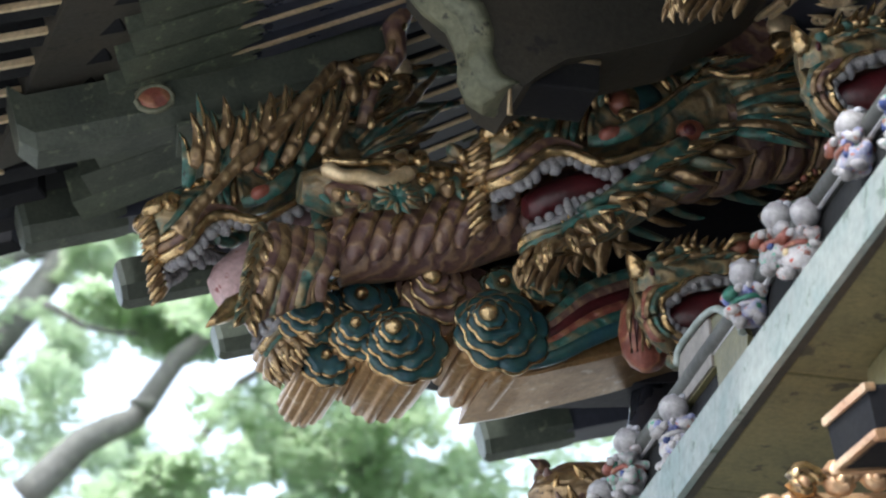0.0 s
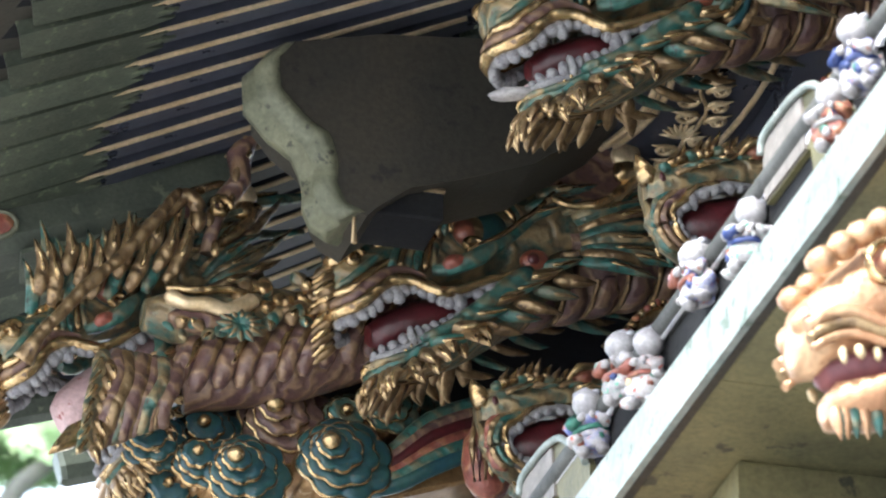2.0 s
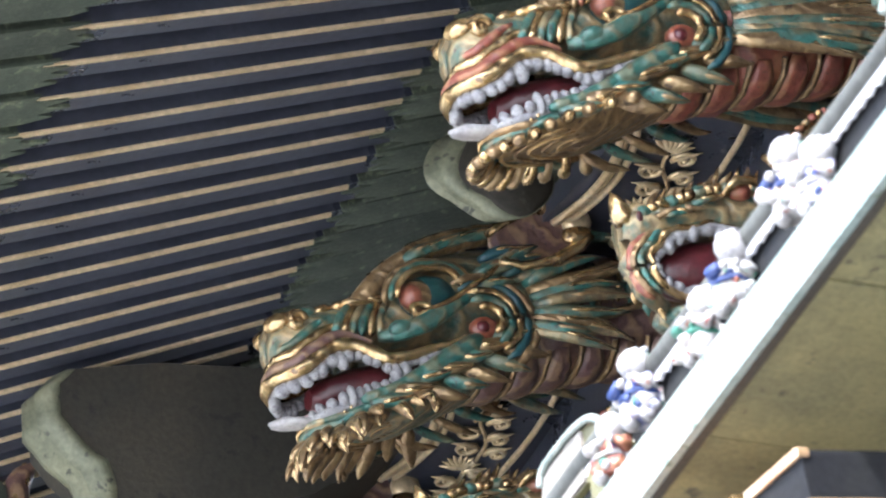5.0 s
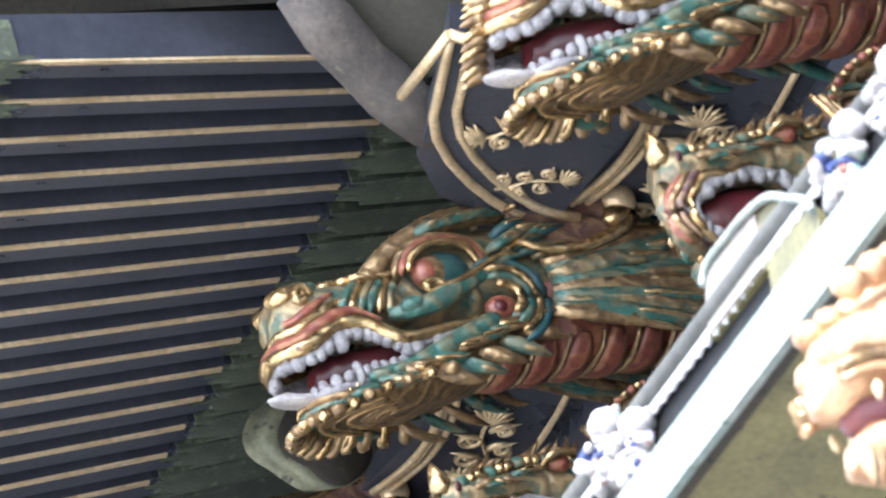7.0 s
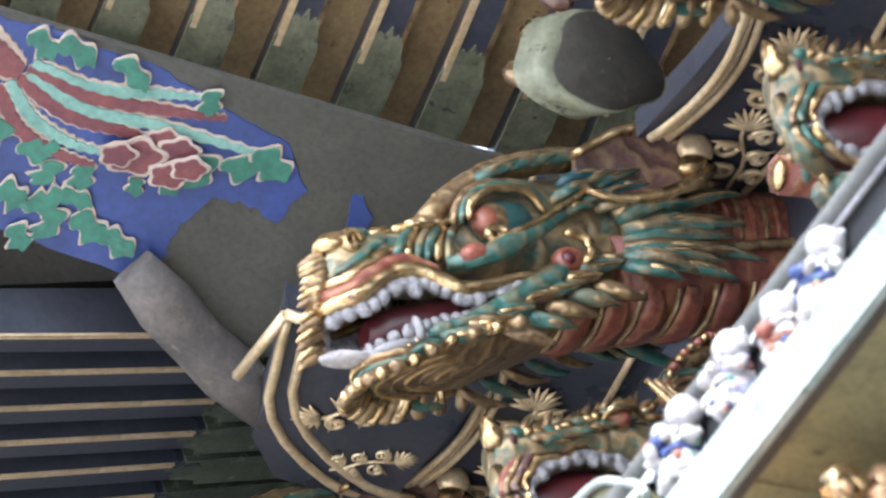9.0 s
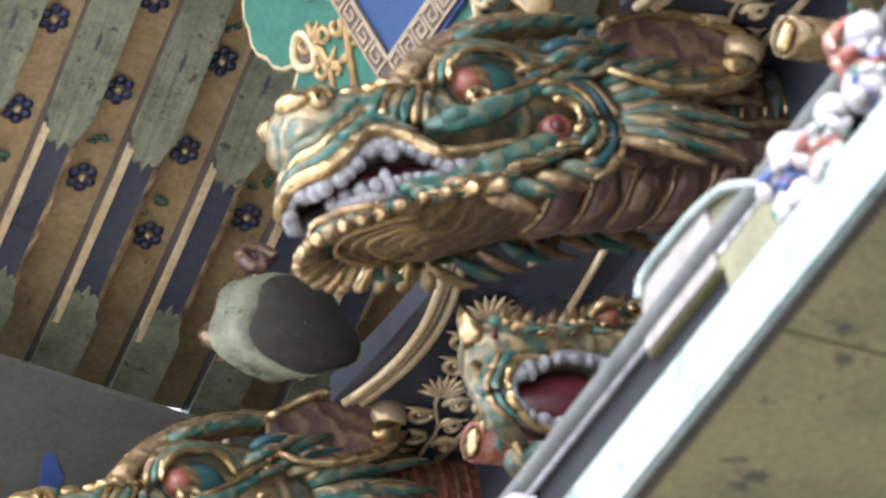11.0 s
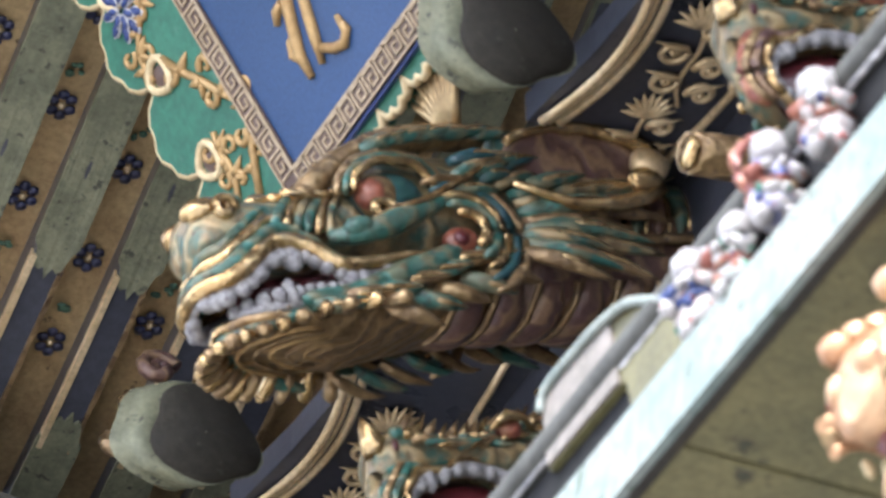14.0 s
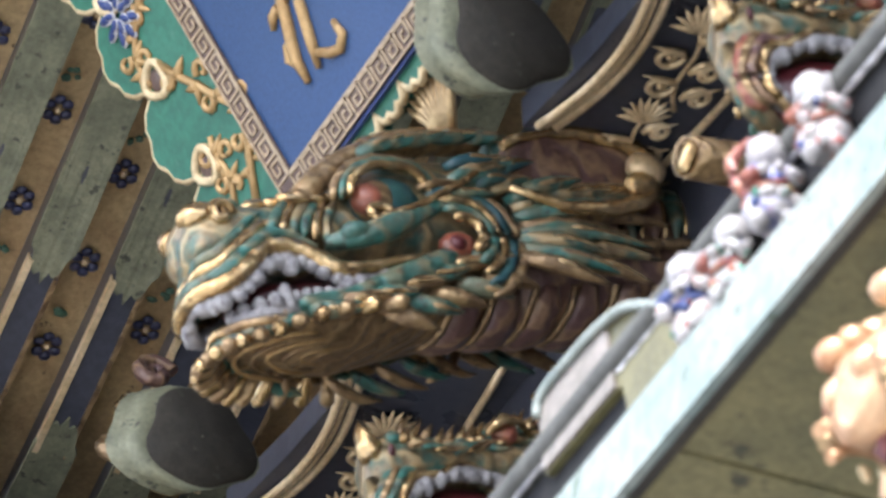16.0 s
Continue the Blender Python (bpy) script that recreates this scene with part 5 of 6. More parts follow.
for i in range(-4, 8):
    xs = 2.85 + 0.142 * i
    board_ob = along(xs - 0.145, xs - 0.003, 0.055, 0.02, GOLD_BOARD).link("gilded_board", gable)
    for j in range(12):
        y = 7.42 - 0.155 * j - (0.07 if i % 2 else 0.0)
        s = Shape(LACQUER)
        c = Vector((xs - 0.038, y, arch(y) + 0.051))
        for p in range(6):
            a = math.pi * p / 3 + 0.3
            s.ball(c + Vector((0.016 * math.cos(a), 0.018 * math.sin(a), -0.006 * math.sin(a))), (0.0105, 0.0115, 0.004), MAROON if (i + j) % 7 == 0 else BLUE_DARK, n=8, k=4)
        s.ball(c, (0.006, 0.006, 0.006), GOLD_EDGE, n=6, k=4)
        s.link("blossom", board_ob, "dark blue painted blossom")
        if j % 2 == 0:
            s = Shape(GREEN_PAINT)
            for q in range(4):
                p = c + Vector((rr.uniform(-0.012, 0.012), -0.07 + rr.uniform(-0.02, 0.02), 0.022))
                s.ball(p, (rr.uniform(0.005, 0.011), rr.uniform(0.005, 0.010), 0.004), GREEN_DARK, n=6, k=4)
            s.link("green_sprig", board_ob, "small green sprig")
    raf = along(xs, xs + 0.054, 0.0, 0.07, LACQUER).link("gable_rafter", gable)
    along(xs - 0.004, xs + 0.006, -0.005, 0.014, GOLD_EDGE, 7.56, 7.24).link("gilt_edge", raf, "gilt edge strip")
    along(xs + 0.050, xs + 0.058, -0.003, 0.008, GOLD_DULL, 7.56, 7.24).link("gilt_edge", raf)
    cap(xs - 0.008, xs + 0.068, 7.72, 7.54, -1, raf)
    cap(xs - 0.008, xs + 0.068, 6.90, 7.22, 1, raf)
    cap(xs - 0.008, xs + 0.068, 6.50, 6.90, 0.2, raf)

# ---- hanging name board: blue panel, key-fret frame, green scalloped border ----
T30 = radians(30)
PO = Vector((3.0914, 6.4825, 7.42))
PM = Matrix.Translation(PO) @ Matrix(((0, -math.sin(T30), -math.cos(T30), 0), (-1, 0, 0, 0), (0, math.cos(T30), -math.sin(T30), 0), (0, 0, 0, 1))) @ Matrix.Scale(0.97, 4)
plaque = holder("name_board", PM, "hanging blue name board with gilt key-fret frame and green scalloped border", "sign")
s = Shape(PLAQUE_BLUE)
s.box((0, 0, -0.02), (0.85, 1.25, 0.0), PLAQUE_BLUE, bevel=0.0)
s.link("panel", plaque, "ultramarine panel")
s = Shape(MAROON)
B = 0.040
for lo, hi in (((-B, -B), (0.85 + B, 0)), ((-B, 0), (0, 1.25)), ((0.85, 0), (0.85 + B, 1.25)), ((-B, 1.25), (0.85 + B, 1.25 + B))):
    s.box((*lo, -0.02), (*hi, 0.006), FRET_BROWN, bevel=0.002)
s.link("frame", plaque, "brown frame")
# one fret unit as a squared spiral
unit = [(0.0, 0.10), (0.0, 0.90), (0.78, 0.90), (0.78, 0.26), (0.28, 0.26), (0.28, 0.62), (0.52, 0.62)]
def bar(s, a, b, w, z0, z1, m):
    a, b = Vector(a), Vector(b)
    d = (b - a)
    x0, x1 = min(a.x, b.x) - w, max(a.x, b.x) + w
    y0, y1 = min(a.y, b.y) - w, max(a.y, b.y) + w
    s.box((x0, y0, z0), (x1, y1, z1), m, bevel=0.0)
for horizontal in (True, False):
    n = 21 if horizontal else 31
    for i in range(n):
        s = Shape(GOLD_EDGE)
        for a, b in zip(unit[:-1], unit[1:]):
            pa, pb = [((p[0] + i) * B, -B + p[1] * B) if horizontal else (-B + p[1] * B, (p[0] + i) * B) for p in (a, b)]
            bar(s, pa, pb, 0.0020, 0.006, 0.0085, FRET_GOLD)
        s.link("fret", plaque)
s = Shape(GOLD_EDGE)
for a, b in (((-B, -B), (0.9, -B)), ((0, 0), (0.85, 0)), ((-B, -B), (-B, 1.25)), ((0, 0), (0, 1.25))):
    bar(s, a, b, 0.0018, 0.006, 0.009, FRET_GOLD)
s.link("fret_line", plaque)
s = Shape(BLUE_PAINT)
bar(s, (-B - 0.006, -B), (-B - 0.006, 1.25), 0.003, -0.02, 0.003, BLUE_PAINT)
bar(s, (-B, -B - 0.006), (0.9, -B - 0.006), 0.003, -0.02, 0.003, BLUE_PAINT)
s.link("blue_line", plaque)
# scalloped green border with gilt outline, lobes meeting in heart-shaped loops
def scallop(x0, n, step, depth, vert):
    pts = []
    for i in range(n):
        for j in range(9):
            u = j / 9
            d = depth * (0.72 + 0.28 * math.sin(math.pi * u) ** 0.6) + 0.010 * abs(math.sin(3 * math.pi * u))
            pts.append((-d, x0 + (i + u) * step) if vert else (x0 + (i + u) * step, -d))
    return pts
left = scallop(-0.03, 9, 0.165, 0.265, True)
down = scallop(-0.2, 14, 0.083, 0.072, False)
outline = [(-B, -0.03)] + left + [(-B, left[-1][1])]
s = Shape(GREEN_PAINT)
s.board([(-B - 0.008, -0.10)] + left + [(-B - 0.008, left[-1][1])], 0.03, GREEN_PAINT, Matrix.Translation((0, 0, -0.035)))
s.link("side_border", plaque, "malachite green border")
s = Shape(GREEN_PAINT)
s.board([(-0.2, -B - 0.008)] + down + [(0.95, -B - 0.008)], 0.03, GREEN_PAINT, Matrix.Translation((0, 0, -0.037)))
s.link("lower_border", plaque, "malachite green border")
s = Shape(CREAM)
s.tube([(x, y, -0.012) for x, y in left], 0.008, CREAM, n=7)
s.tube([(x, y, -0.012) for x, y in down], 0.008, CREAM, n=7)
s.link("border_outline", plaque, "cream gilt outline")
for i in range(1, 7):
    y = -0.03 + 0.165 * i
    s = Shape(CREAM)
    hx = -0.172
    s.tube([(hx - 0.030 + (0.030 * (1 - math.cos(a)) * 0.95), y + 0.026 * math.sin(a) * (1 - 0.35 * math.cos(a)), -0.002) for a in [2 * math.pi * j / 18 for j in range(18)]], 0.0075, CREAM, n=7, closed=True)
    hole = s.link("heart_loop", plaque, "cream heart-shaped loop")
    s = Shape(MAROON)
    s.ball((hx + 0.0, y, -0.005), (0.020, 0.019, 0.004), FRET_BROWN)
    s.link("heart", hole)
# tendrils and a blue lotus on the border
def tendril(pts, w):
    s = Shape(OCHRE)
    s.tube([(x, y, -0.003) for x, y in pts], w, OCHRE, n=6)
    for i in range(1, len(pts) - 1):
        (x, y), sg = pts[i], 1 if i % 2 else -1
        s.tube([p + Vector((0, 0, 0)) for p in swirl((x + 0.026 * sg, y + 0.012, -0.003), 0.019, 0.9 * sg, (-sg, 0, 0), (0, 1, 0), n=9)], [w * 0.9] * 6 + [w * 0.7] * 4, OCHRE, n=6)
        s.spike((x, y, -0.003), (x - 0.034 * sg, y + 0.014, -0.003), w * 1.6, OCHRE, n=6, steps=3)
        s.spike((x, y, -0.003), (x - 0.022 * sg, y - 0.022, -0.003), w * 1.3, OCHRE, n=6, steps=3)
    s.link("tendril", plaque, "ochre tendril")
for base in (0.0, 0.52, 1.04):
    tendril([(-0.075 - 0.045 * math.sin(j * 0.75 + 2.2) - 0.03 * (j > 3), base + 0.02 + 0.042 * j) for j in range(8)], 0.0075)
for base in (0.03, 0.30, 0.56, 0.80, 1.06):
    tendril([(-0.20 + 0.028 * math.sin(j * 0.9 + base * 9) + 0.02 * j, base + 0.026 * j) for j in range(6)], 0.0062)
for lx, ly in ((-0.165, 0.425), (-0.165, 0.95)):
    s = Shape(BLUE_PAINT)
    for ring_r, n, k in ((0.052, 9, 1.0), (0.030, 7, 0.8)):
        for j in range(n):
            a = 2 * math.pi * j / n
            rot = Matrix.Rotation(a, 3, "Z")
            s.ball((lx + ring_r * 0.7 * math.cos(a), ly + ring_r * 0.7 * math.sin(a), 0.0 + 0.003 * (n < 9)), (0.020 * k, 0.010 * k, 0.004), CHALK, rot=rot, n=8, k=4)
            s.ball((lx + ring_r * 0.7 * math.cos(a), ly + ring_r * 0.7 * math.sin(a), 0.0025 + 0.003 * (n < 9)), (0.016 * k, 0.0075 * k, 0.004), BLUE_PAINT, rot=rot, n=8, k=4)
    s.link("lotus", plaque, "blue lotus with white edges")
# gilt brush strokes, the foot of a written character
for pts, w in (([(0.19, 0.22), (0.181, 0.188), (0.160, 0.145), (0.142, 0.109), (0.139, 0.067)], 0.011), ([(0.165, 0.19), (0.145, 0.186), (0.130, 0.172)], 0.009), ([(0.160, 0.139), (0.137, 0.135), (0.125, 0.118), (0.138, 0.095)], 0.007),
               ([(0.245, 0.21), (0.214, 0.162), (0.192, 0.106), (0.175, 0.067)], 0.010), ([(0.191, 0.085), (0.215, 0.066), (0.240, 0.056), (0.260, 0.068), (0.256, 0.096)], 0.009), ([(0.181, 0.180), (0.205, 0.195), (0.222, 0.178), (0.20, 0.14)], 0.006), ([(0.10, 0.30), (0.17, 0.30), (0.24, 0.33)], 0.012), ([(0.30, 0.42), (0.34, 0.30), (0.32, 0.22)], 0.012)):
    s = Shape(OCHRE)
    s.tube([(x, y, 0.003) for x, y in pts], [w * 0.8] + [w] * (len(pts) - 2) + [w * 0.55], OCHRE, n=8)
    s.link("brush_stroke", plaque, "raised gilt brush stroke")
s = Shape(GOLD_BOARD)
for j in range(9):
    a = -0.5 + 0.16 * j
    s.spike((0.31, -0.17, -0.03), (0.31 + 0.13 * math.sin(a), -0.17 + 0.13 * math.cos(a), -0.03), 0.012, GOLD_BOARD, n=6, steps=3)
tagged(s.link("gilt_fan", m=PM), "ribbed gilt fan ornament beside the name board", "ornament")


# ---- carved cloud bank under the corner ----
def rosette(x, z, y, r0, m, depth, seed, tiers=4):
    """One whorl of cloud: lobed tiers that climb to a gilt knob, before a fluted gilt body."""
    top = holder("cloud_carving", Matrix.Translation((x, y, z)), "carved cloud whorl with gilt scalloped rims and a fluted gilt side", "carving", "cloud whorls under the corner")
    def ring(rad, yy, dx=0.0, dz=0.0, deep=0.16, lobes=8, turn=0.0):
        out = []
        for j in range(96):
            a = 2 * math.pi * j / 96
            k = rad * (1 + deep * (abs(math.cos(lobes * (a + turn) / 2 + seed)) ** 0.7 - 0.6))
            out.append(Vector((dx + k * math.cos(a), yy, dz + k * 0.90 * math.sin(a))))
        return out
    s = Shape(FLUTE)
    s.rings([ring(r0 * q, yy, deep=0.20, lobes=14) for q, yy in ((1.02, 0.012), (1.05, 0.03), (1.02, depth * 0.5), (0.98, depth * 0.97), (0.90, depth))], FLUTE)
    s.rough_up(0.004, 18)
    s.link("fluted_side", top, "fluted gilt side")
    for i in range(tiers):
        rad, yy = r0 * (1.08 - 0.25 * i), -0.021 * i
        dx, dz, turn = -0.17 * r0 * i, 0.0, 0.4 * i
        s = Shape(m)
        s.rings([ring(rad * q, yy + d, dx, dz, turn=turn) for q, d in ((0.86, 0.022), (0.96, 0.016), (1.05, 0.004), (1.05, -0.002), (0.96, -0.008), (0.70, -0.006))], m)
        s.rough_up(0.004, 25)
        tier = s.link("tier", top)
        s = Shape(GOLD)
        s.tube(ring(rad * 1.05, yy + 0.002, dx, dz, turn=turn)[::2], 0.0046, GOLD, n=6, closed=True)
        s.rough_up(0.002, 30)
        s.link("gilt_rim", tier, "gilt rim")
    s = Shape(GOLD)
    s.ball((-0.17 * r0 * (tiers - 0.6), -0.021 * tiers + 0.008, 0.0), (r0 * 0.25, 0.018, r0 * 0.22), GOLD, n=12, k=8)
    s.link("knob", top, "gilt knob")


for j, (x, z, r0, m, tiers, dy) in enumerate(((2.515, 6.735, 0.058, BLUEGREEN, 3, 0.02), (2.640, 6.795, 0.058, BLUEGREEN, 3, 0.08), (2.604, 6.694, 0.046, BLUEGREEN, 3, 0.0), (2.690, 6.675, 0.072, BLUEGREEN, 4, -0.02),
                                          (2.790, 6.825, 0.084, PURPLE, 4, 0.05), (2.878, 6.722, 0.080, BLUEGREEN, 4, -0.03), (2.912, 6.840, 0.056, TEAL, 3, 0.05), (3.02, 6.890, 0.082, TEAL, 3, 0.08), (2.975, 6.86, 0.05, TEAL, 3, 0.0), (2.73, 6.76, 0.05, BLUEGREEN, 3, 0.12), (2.56, 6.66, 0.045, BLUEGREEN, 2, 0.06))):
    rosette(x, z, 10.52 + dy, r0, m, 0.22 if j != 4 else 0.1, j, tiers)
# the streaming tail of the cloud bank
tail = holder("cloud_tail", Matrix.Identity(4), "flowing cloud tail striped red, green and gilt beside the whorls", "carving")
for j, (m, w) in enumerate(((BLUEGREEN, 0.016), (GOLD, 0.006), (TEAL, 0.016), (GOLD, 0.006), (RUST, 0.015), (GOLD, 0.005), (DEEP_RED, 0.016), (GOLD, 0.005), (PURPLE, 0.015), (GOLD, 0.005), (TEAL, 0.014))):
    o = j / 10                                            # the stripes fan out from the whorl towards the bracket
    s = Shape(m)
    s.tube(glide([(2.92 + 0.02 * o, 10.515, 6.672 + 0.055 * o), (2.985, 10.505, 6.690 + 0.080 * o), (3.06 - 0.01 * o, 10.50, 6.735 + 0.100 * o), (3.15, 10.50, 6.778 + 0.105 * o), (3.27, 10.52, 6.815 + 0.12 * o)], 4), [0.5 * w] + [w] * 15 + [0.6 * w], m, n=9)
    s.link("stripe", tail, "painted stripe")
s = Shape(FLUTE)
s.board([(2.86, 6.64), (2.95, 6.665), (3.05, 6.70), (3.16, 6.74), (3.30, 6.80), (3.30, 6.86), (3.05, 6.80), (2.88, 6.74)], 0.22, FLUTE, Matrix.Translation((0, 10.76, 0)) @ Matrix.Rotation(math.pi / 2, 4, "X"), bevel=0.01)
s.link("gilt_body", tail, "plain gilt side")
s = Shape(GOLD_DULL)
s.board([(2.60, 6.80), (2.75, 6.76), (3.05, 6.74), (3.5, 6.80), (3.6, 7.25), (2.9, 7.16), (2.62, 7.08)], 0.12, LACQUER_MATT, Matrix.Translation((0, 10.85, 0)) @ Matrix.Rotation(math.pi / 2, 4, "X"))
tagged(s.link("cloud_backing"), "black backing block behind the carved clouds", "bracket block")

# ---- corner dragon and the coiled gilt beast beside it ----
dragon(Matrix.Translation((2.20, 10.58, 6.93)) @ Matrix.Rotation(-0.55, 4, "Y") @ Matrix.Rotation(0.12, 4, "Z") @ Matrix.Scale(0.92, 4), "corner dragon head with gaping pink mouth and upswept gilt mane",
       seed=8, red=PURPLE, gape=0.5, beard="fur", ruff=True, rings=1, mouth_m=PINK, neck=False, up=0.5)
def coiled_beast():
    """The coiled body: a broad ribbed trunk, a gilt shoulder with its collar, hanging folds, crest and whisker."""
    r = random.Random(5)
    top = holder("coiled_carving", Matrix.Translation((2.6, 10.45, 6.75)), "coiled gilt beast body with purple ribs and painted flowers", "carving")
    base = Vector((2.6, 10.45, 6.75))
    def done(s, name, text=""):
        s.v = [Vector(p) - base for p in s.v]
        s.rough_up(0.004, 28)
        return s.link(name, top, text)
    trunk = glide([(2.56, 10.52, 6.87), (2.66, 10.50, 6.885), (2.76, 10.49, 6.905), (2.86, 10.48, 6.945), (2.97, 10.48, 6.99), (3.12, 10.50, 7.05)], 5)
    s = Shape(PURPLE)
    s.tube(trunk, 0.072, PURPLE, n=18)
    done(s, "trunk", "purple trunk")
    for i in range(1, len(trunk) - 2, 2):                 # slanting ribs, each with a gilt crest
        p = trunk[i]
        arc = [(p.x + 0.055 * math.cos(a + 0.5) * 0.8, p.y - 0.082 * math.sin(a * 0.5 + 0.78), p.z + 0.082 * math.cos(a)) for a in [0.25 + 0.36 * j for j in range(8)]]
        s = Shape(PURPLE)
        s.tube(arc, [0.008, 0.017, 0.020, 0.021, 0.021, 0.020, 0.017, 0.008], PURPLE, n=9)
        s.tube([(q[0] + 0.006, q[1] - 0.010, q[2]) for q in arc[1:7]], [0.003, 0.008, 0.011, 0.011, 0.008, 0.003], GOLD if i % 4 == 1 else GOLD_DULL, n=7)
        done(s, "rib")
    for i in range(20):                                   # crest of locks along the upper edge
        p = trunk[min(len(trunk) - 1, 4 + i)] + Vector((0, -0.05, 0.058))
        done(lock(p, p + Vector((0.075, -0.015, 0.025 + 0.02 * r.random())), 0.013, 0.009, (0, -1, 0.3), TEAL, GOLD, bend=(0, 0, 0.006)), "crest_lock")
    s = Shape(GOLD)                                       # shoulder
    s.loft([(2.47, 10.45, 6.955, 0.03, 0.03), (2.53, 10.44, 6.955, 0.055, 0.050), (2.62, 10.44, 6.955, 0.06, 0.055), (2.72, 10.45, 6.985, 0.055, 0.055), (2.80, 10.46, 7.01, 0.04, 0.04), (2.86, 10.47, 7.01, 0.01, 0.01)], SKIN, n=16, wob=0.15)
    done(s, "shoulder", "mottled gilt shoulder")
    for i in range(34):                                   # lumpy gilt scales
        u = r.random()
        p = Vector((2.63 + 0.19 * u, 10.385 + 0.01 * r.random(), 6.965 + 0.05 * u + r.uniform(-0.03, 0.045)))
        s = Shape(GOLD)
        s.ball(p, (0.020 * r.uniform(0.7, 1.2), 0.012, 0.015), (GOLD, GOLD_DULL, GOLD, SKIN)[i % 4], n=9, k=6, rot=Matrix.Rotation(r.uniform(-0.6, 0.6), 3, "Y"))
        done(s, "scale")
    s = Shape(PURPLE)
    s.ball((2.565, 10.39, 6.925), (0.062, 0.022, 0.026), PURPLE, n=14, k=8)
    done(s, "collar_lining", "dull purple lining")
    s = Shape(GOLD)
    s.tube(glide([(2.495, 10.375, 6.965), (2.53, 10.365, 6.948), (2.575, 10.362, 6.950), (2.61, 10.365, 6.944), (2.645, 10.372, 6.960), (2.67, 10.38, 6.985)], 4), [0.008] + [0.015] * 19 + [0.007], GOLD_EDGE, n=9)
    s.tube(glide([(2.50, 10.39, 6.99), (2.55, 10.38, 6.985), (2.60, 10.38, 6.992), (2.66, 10.385, 7.0)], 4), 0.009, GOLD, n=8)
    done(s, "collar", "pale gilt collar")
    for i in range(12):                                   # leaves of the painted flower
        a = 2 * math.pi * i / 12
        b = Vector((2.64, 10.365, 6.915))
        done(lock(b, b + Vector((0.050 * math.cos(a), -0.006, 0.036 * math.sin(a))), 0.012, 0.007, (0, -1, 0), TEAL, GOLD_DULL), "flower_leaf", "teal and gilt leaf")
    for i in range(16):                                   # teal foliage between shoulder and trunk
        b = Vector((2.50 + 0.018 * i, 10.375, 6.875 + 0.004 * i + 0.03 * r.random()))
        done(lock(b, b + Vector((r.uniform(-0.03, 0.05), -0.012, r.uniform(-0.035, 0.03))), 0.014, 0.009, (0, -1, 0), (TEAL, GOLD_DULL, SKIN)[i % 3], GOLD if i % 2 else None), "leaf")
    for i in range(11):                                   # hanging folds
        u = i / 10
        path = glide([(2.42 + 0.12 * u, 10.44, 6.87 - 0.01 * u), (2.42 + 0.11 * u + 0.01 * math.sin(i), 10.42, 6.80), (2.395 + 0.11 * u, 10.42, 6.72 + 0.03 * u), (2.37 + 0.14 * u, 10.45, 6.655 + 0.07 * u)], 4)
        s = Shape(PURPLE)
        s.tube(path, [0.008] + [0.014 + 0.003 * math.sin(i * 2.0)] * 11 + [0.004], (PURPLE, GOLD_DULL, PURPLE, SKIN)[i % 4], n=9)
        done(s, "fold", "purple and gilt fold")
    s = Shape(GOLD)                                       # long gilt whisker
    s.tube(glide([(2.235, 10.42, 6.815), (2.262, 10.40, 6.86), (2.343, 10.39, 6.965), (2.425, 10.39, 7.055), (2.485, 10.39, 7.14), (2.527, 10.40, 7.205)], 4), [0.020, 0.019, 0.018, 0.016] + [0.0125] * 13 + [0.011, 0.010, 0.009, 0.006], GOLD_DULL, n=10)
    done(s, "whisker", "long gilt whisker")
    s = Shape(GOLD)
    s.tube(glide([(2.44, 10.44, 7.09), (2.50, 10.43, 7.16), (2.545, 10.42, 7.205), (2.57, 10.42, 7.18), (2.565, 10.42, 7.13)], 4), [0.012, 0.013] + [0.016] * 13 + [0.012, 0.006], GOLD_DULL, n=9)
    done(s, "horn_tip", "dull gilt horn tip")
    for i in range(22):                                   # upswept comb of the corner head
        u = i / 21
        b = Vector((2.25 + 0.26 * u, 10.45 - 0.02 * (i % 2), 6.93 + 0.09 * u + 0.03 * (i % 3)))
        done(lock(b, b + Vector((-0.015 + 0.06 * u, -0.015, 0.075 + 0.05 * r.random() + 0.03 * u)), 0.015, 0.010, (0, -1, 0), (TEAL, GOLD_DULL)[i % 2], GOLD, bend=(0.012, 0, 0)), "comb_lock")
    for i in range(14):                                   # ragged fringe under the jaw of the corner head
        u = i / 13
        b = Vector((2.40 - 0.03 * u, 10.43, 6.86 - 0.19 * u))
        done(lock(b, b + Vector((-0.035 + 0.05 * (i % 2), -0.02, -0.055)), 0.014, 0.010, (0, -1, 0), (SKIN, GOLD_DULL)[i % 2], GOLD), "fringe_lock")
    s = Shape(GOLD)
    s.spike((2.36, 10.44, 6.70), (2.288, 10.42, 6.628), 0.024, GOLD, n=9)
    done(s, "claw", "gilt claw")


coiled_beast()
# the carved bough that rises before the rafters
s = Shape(RUST)
bough = [(2.60, 10.48, 7.12), (2.612, 10.47, 7.18), (2.625, 10.46, 7.22), (2.66, 10.45, 7.27), (2.655, 10.45, 7.32), (2.675, 10.44, 7.36), (2.70, 10.44, 7.39)]
s.tube(bough, [0.016, 0.015, 0.022, 0.021, 0.026, 0.018, 0.008], PURPLE, n=9)
s.tube(swirl((2.625, 10.45, 7.375), 0.022, 1.1, (1, 0, 0.3), (0, 0, 1)), 0.009, RUST, n=7)
s.tube(swirl((2.615, 10.44, 7.20), 0.024, 1.3, (1, 0, 0), (0, 0, 1)), 0.009, GOLD, n=7)
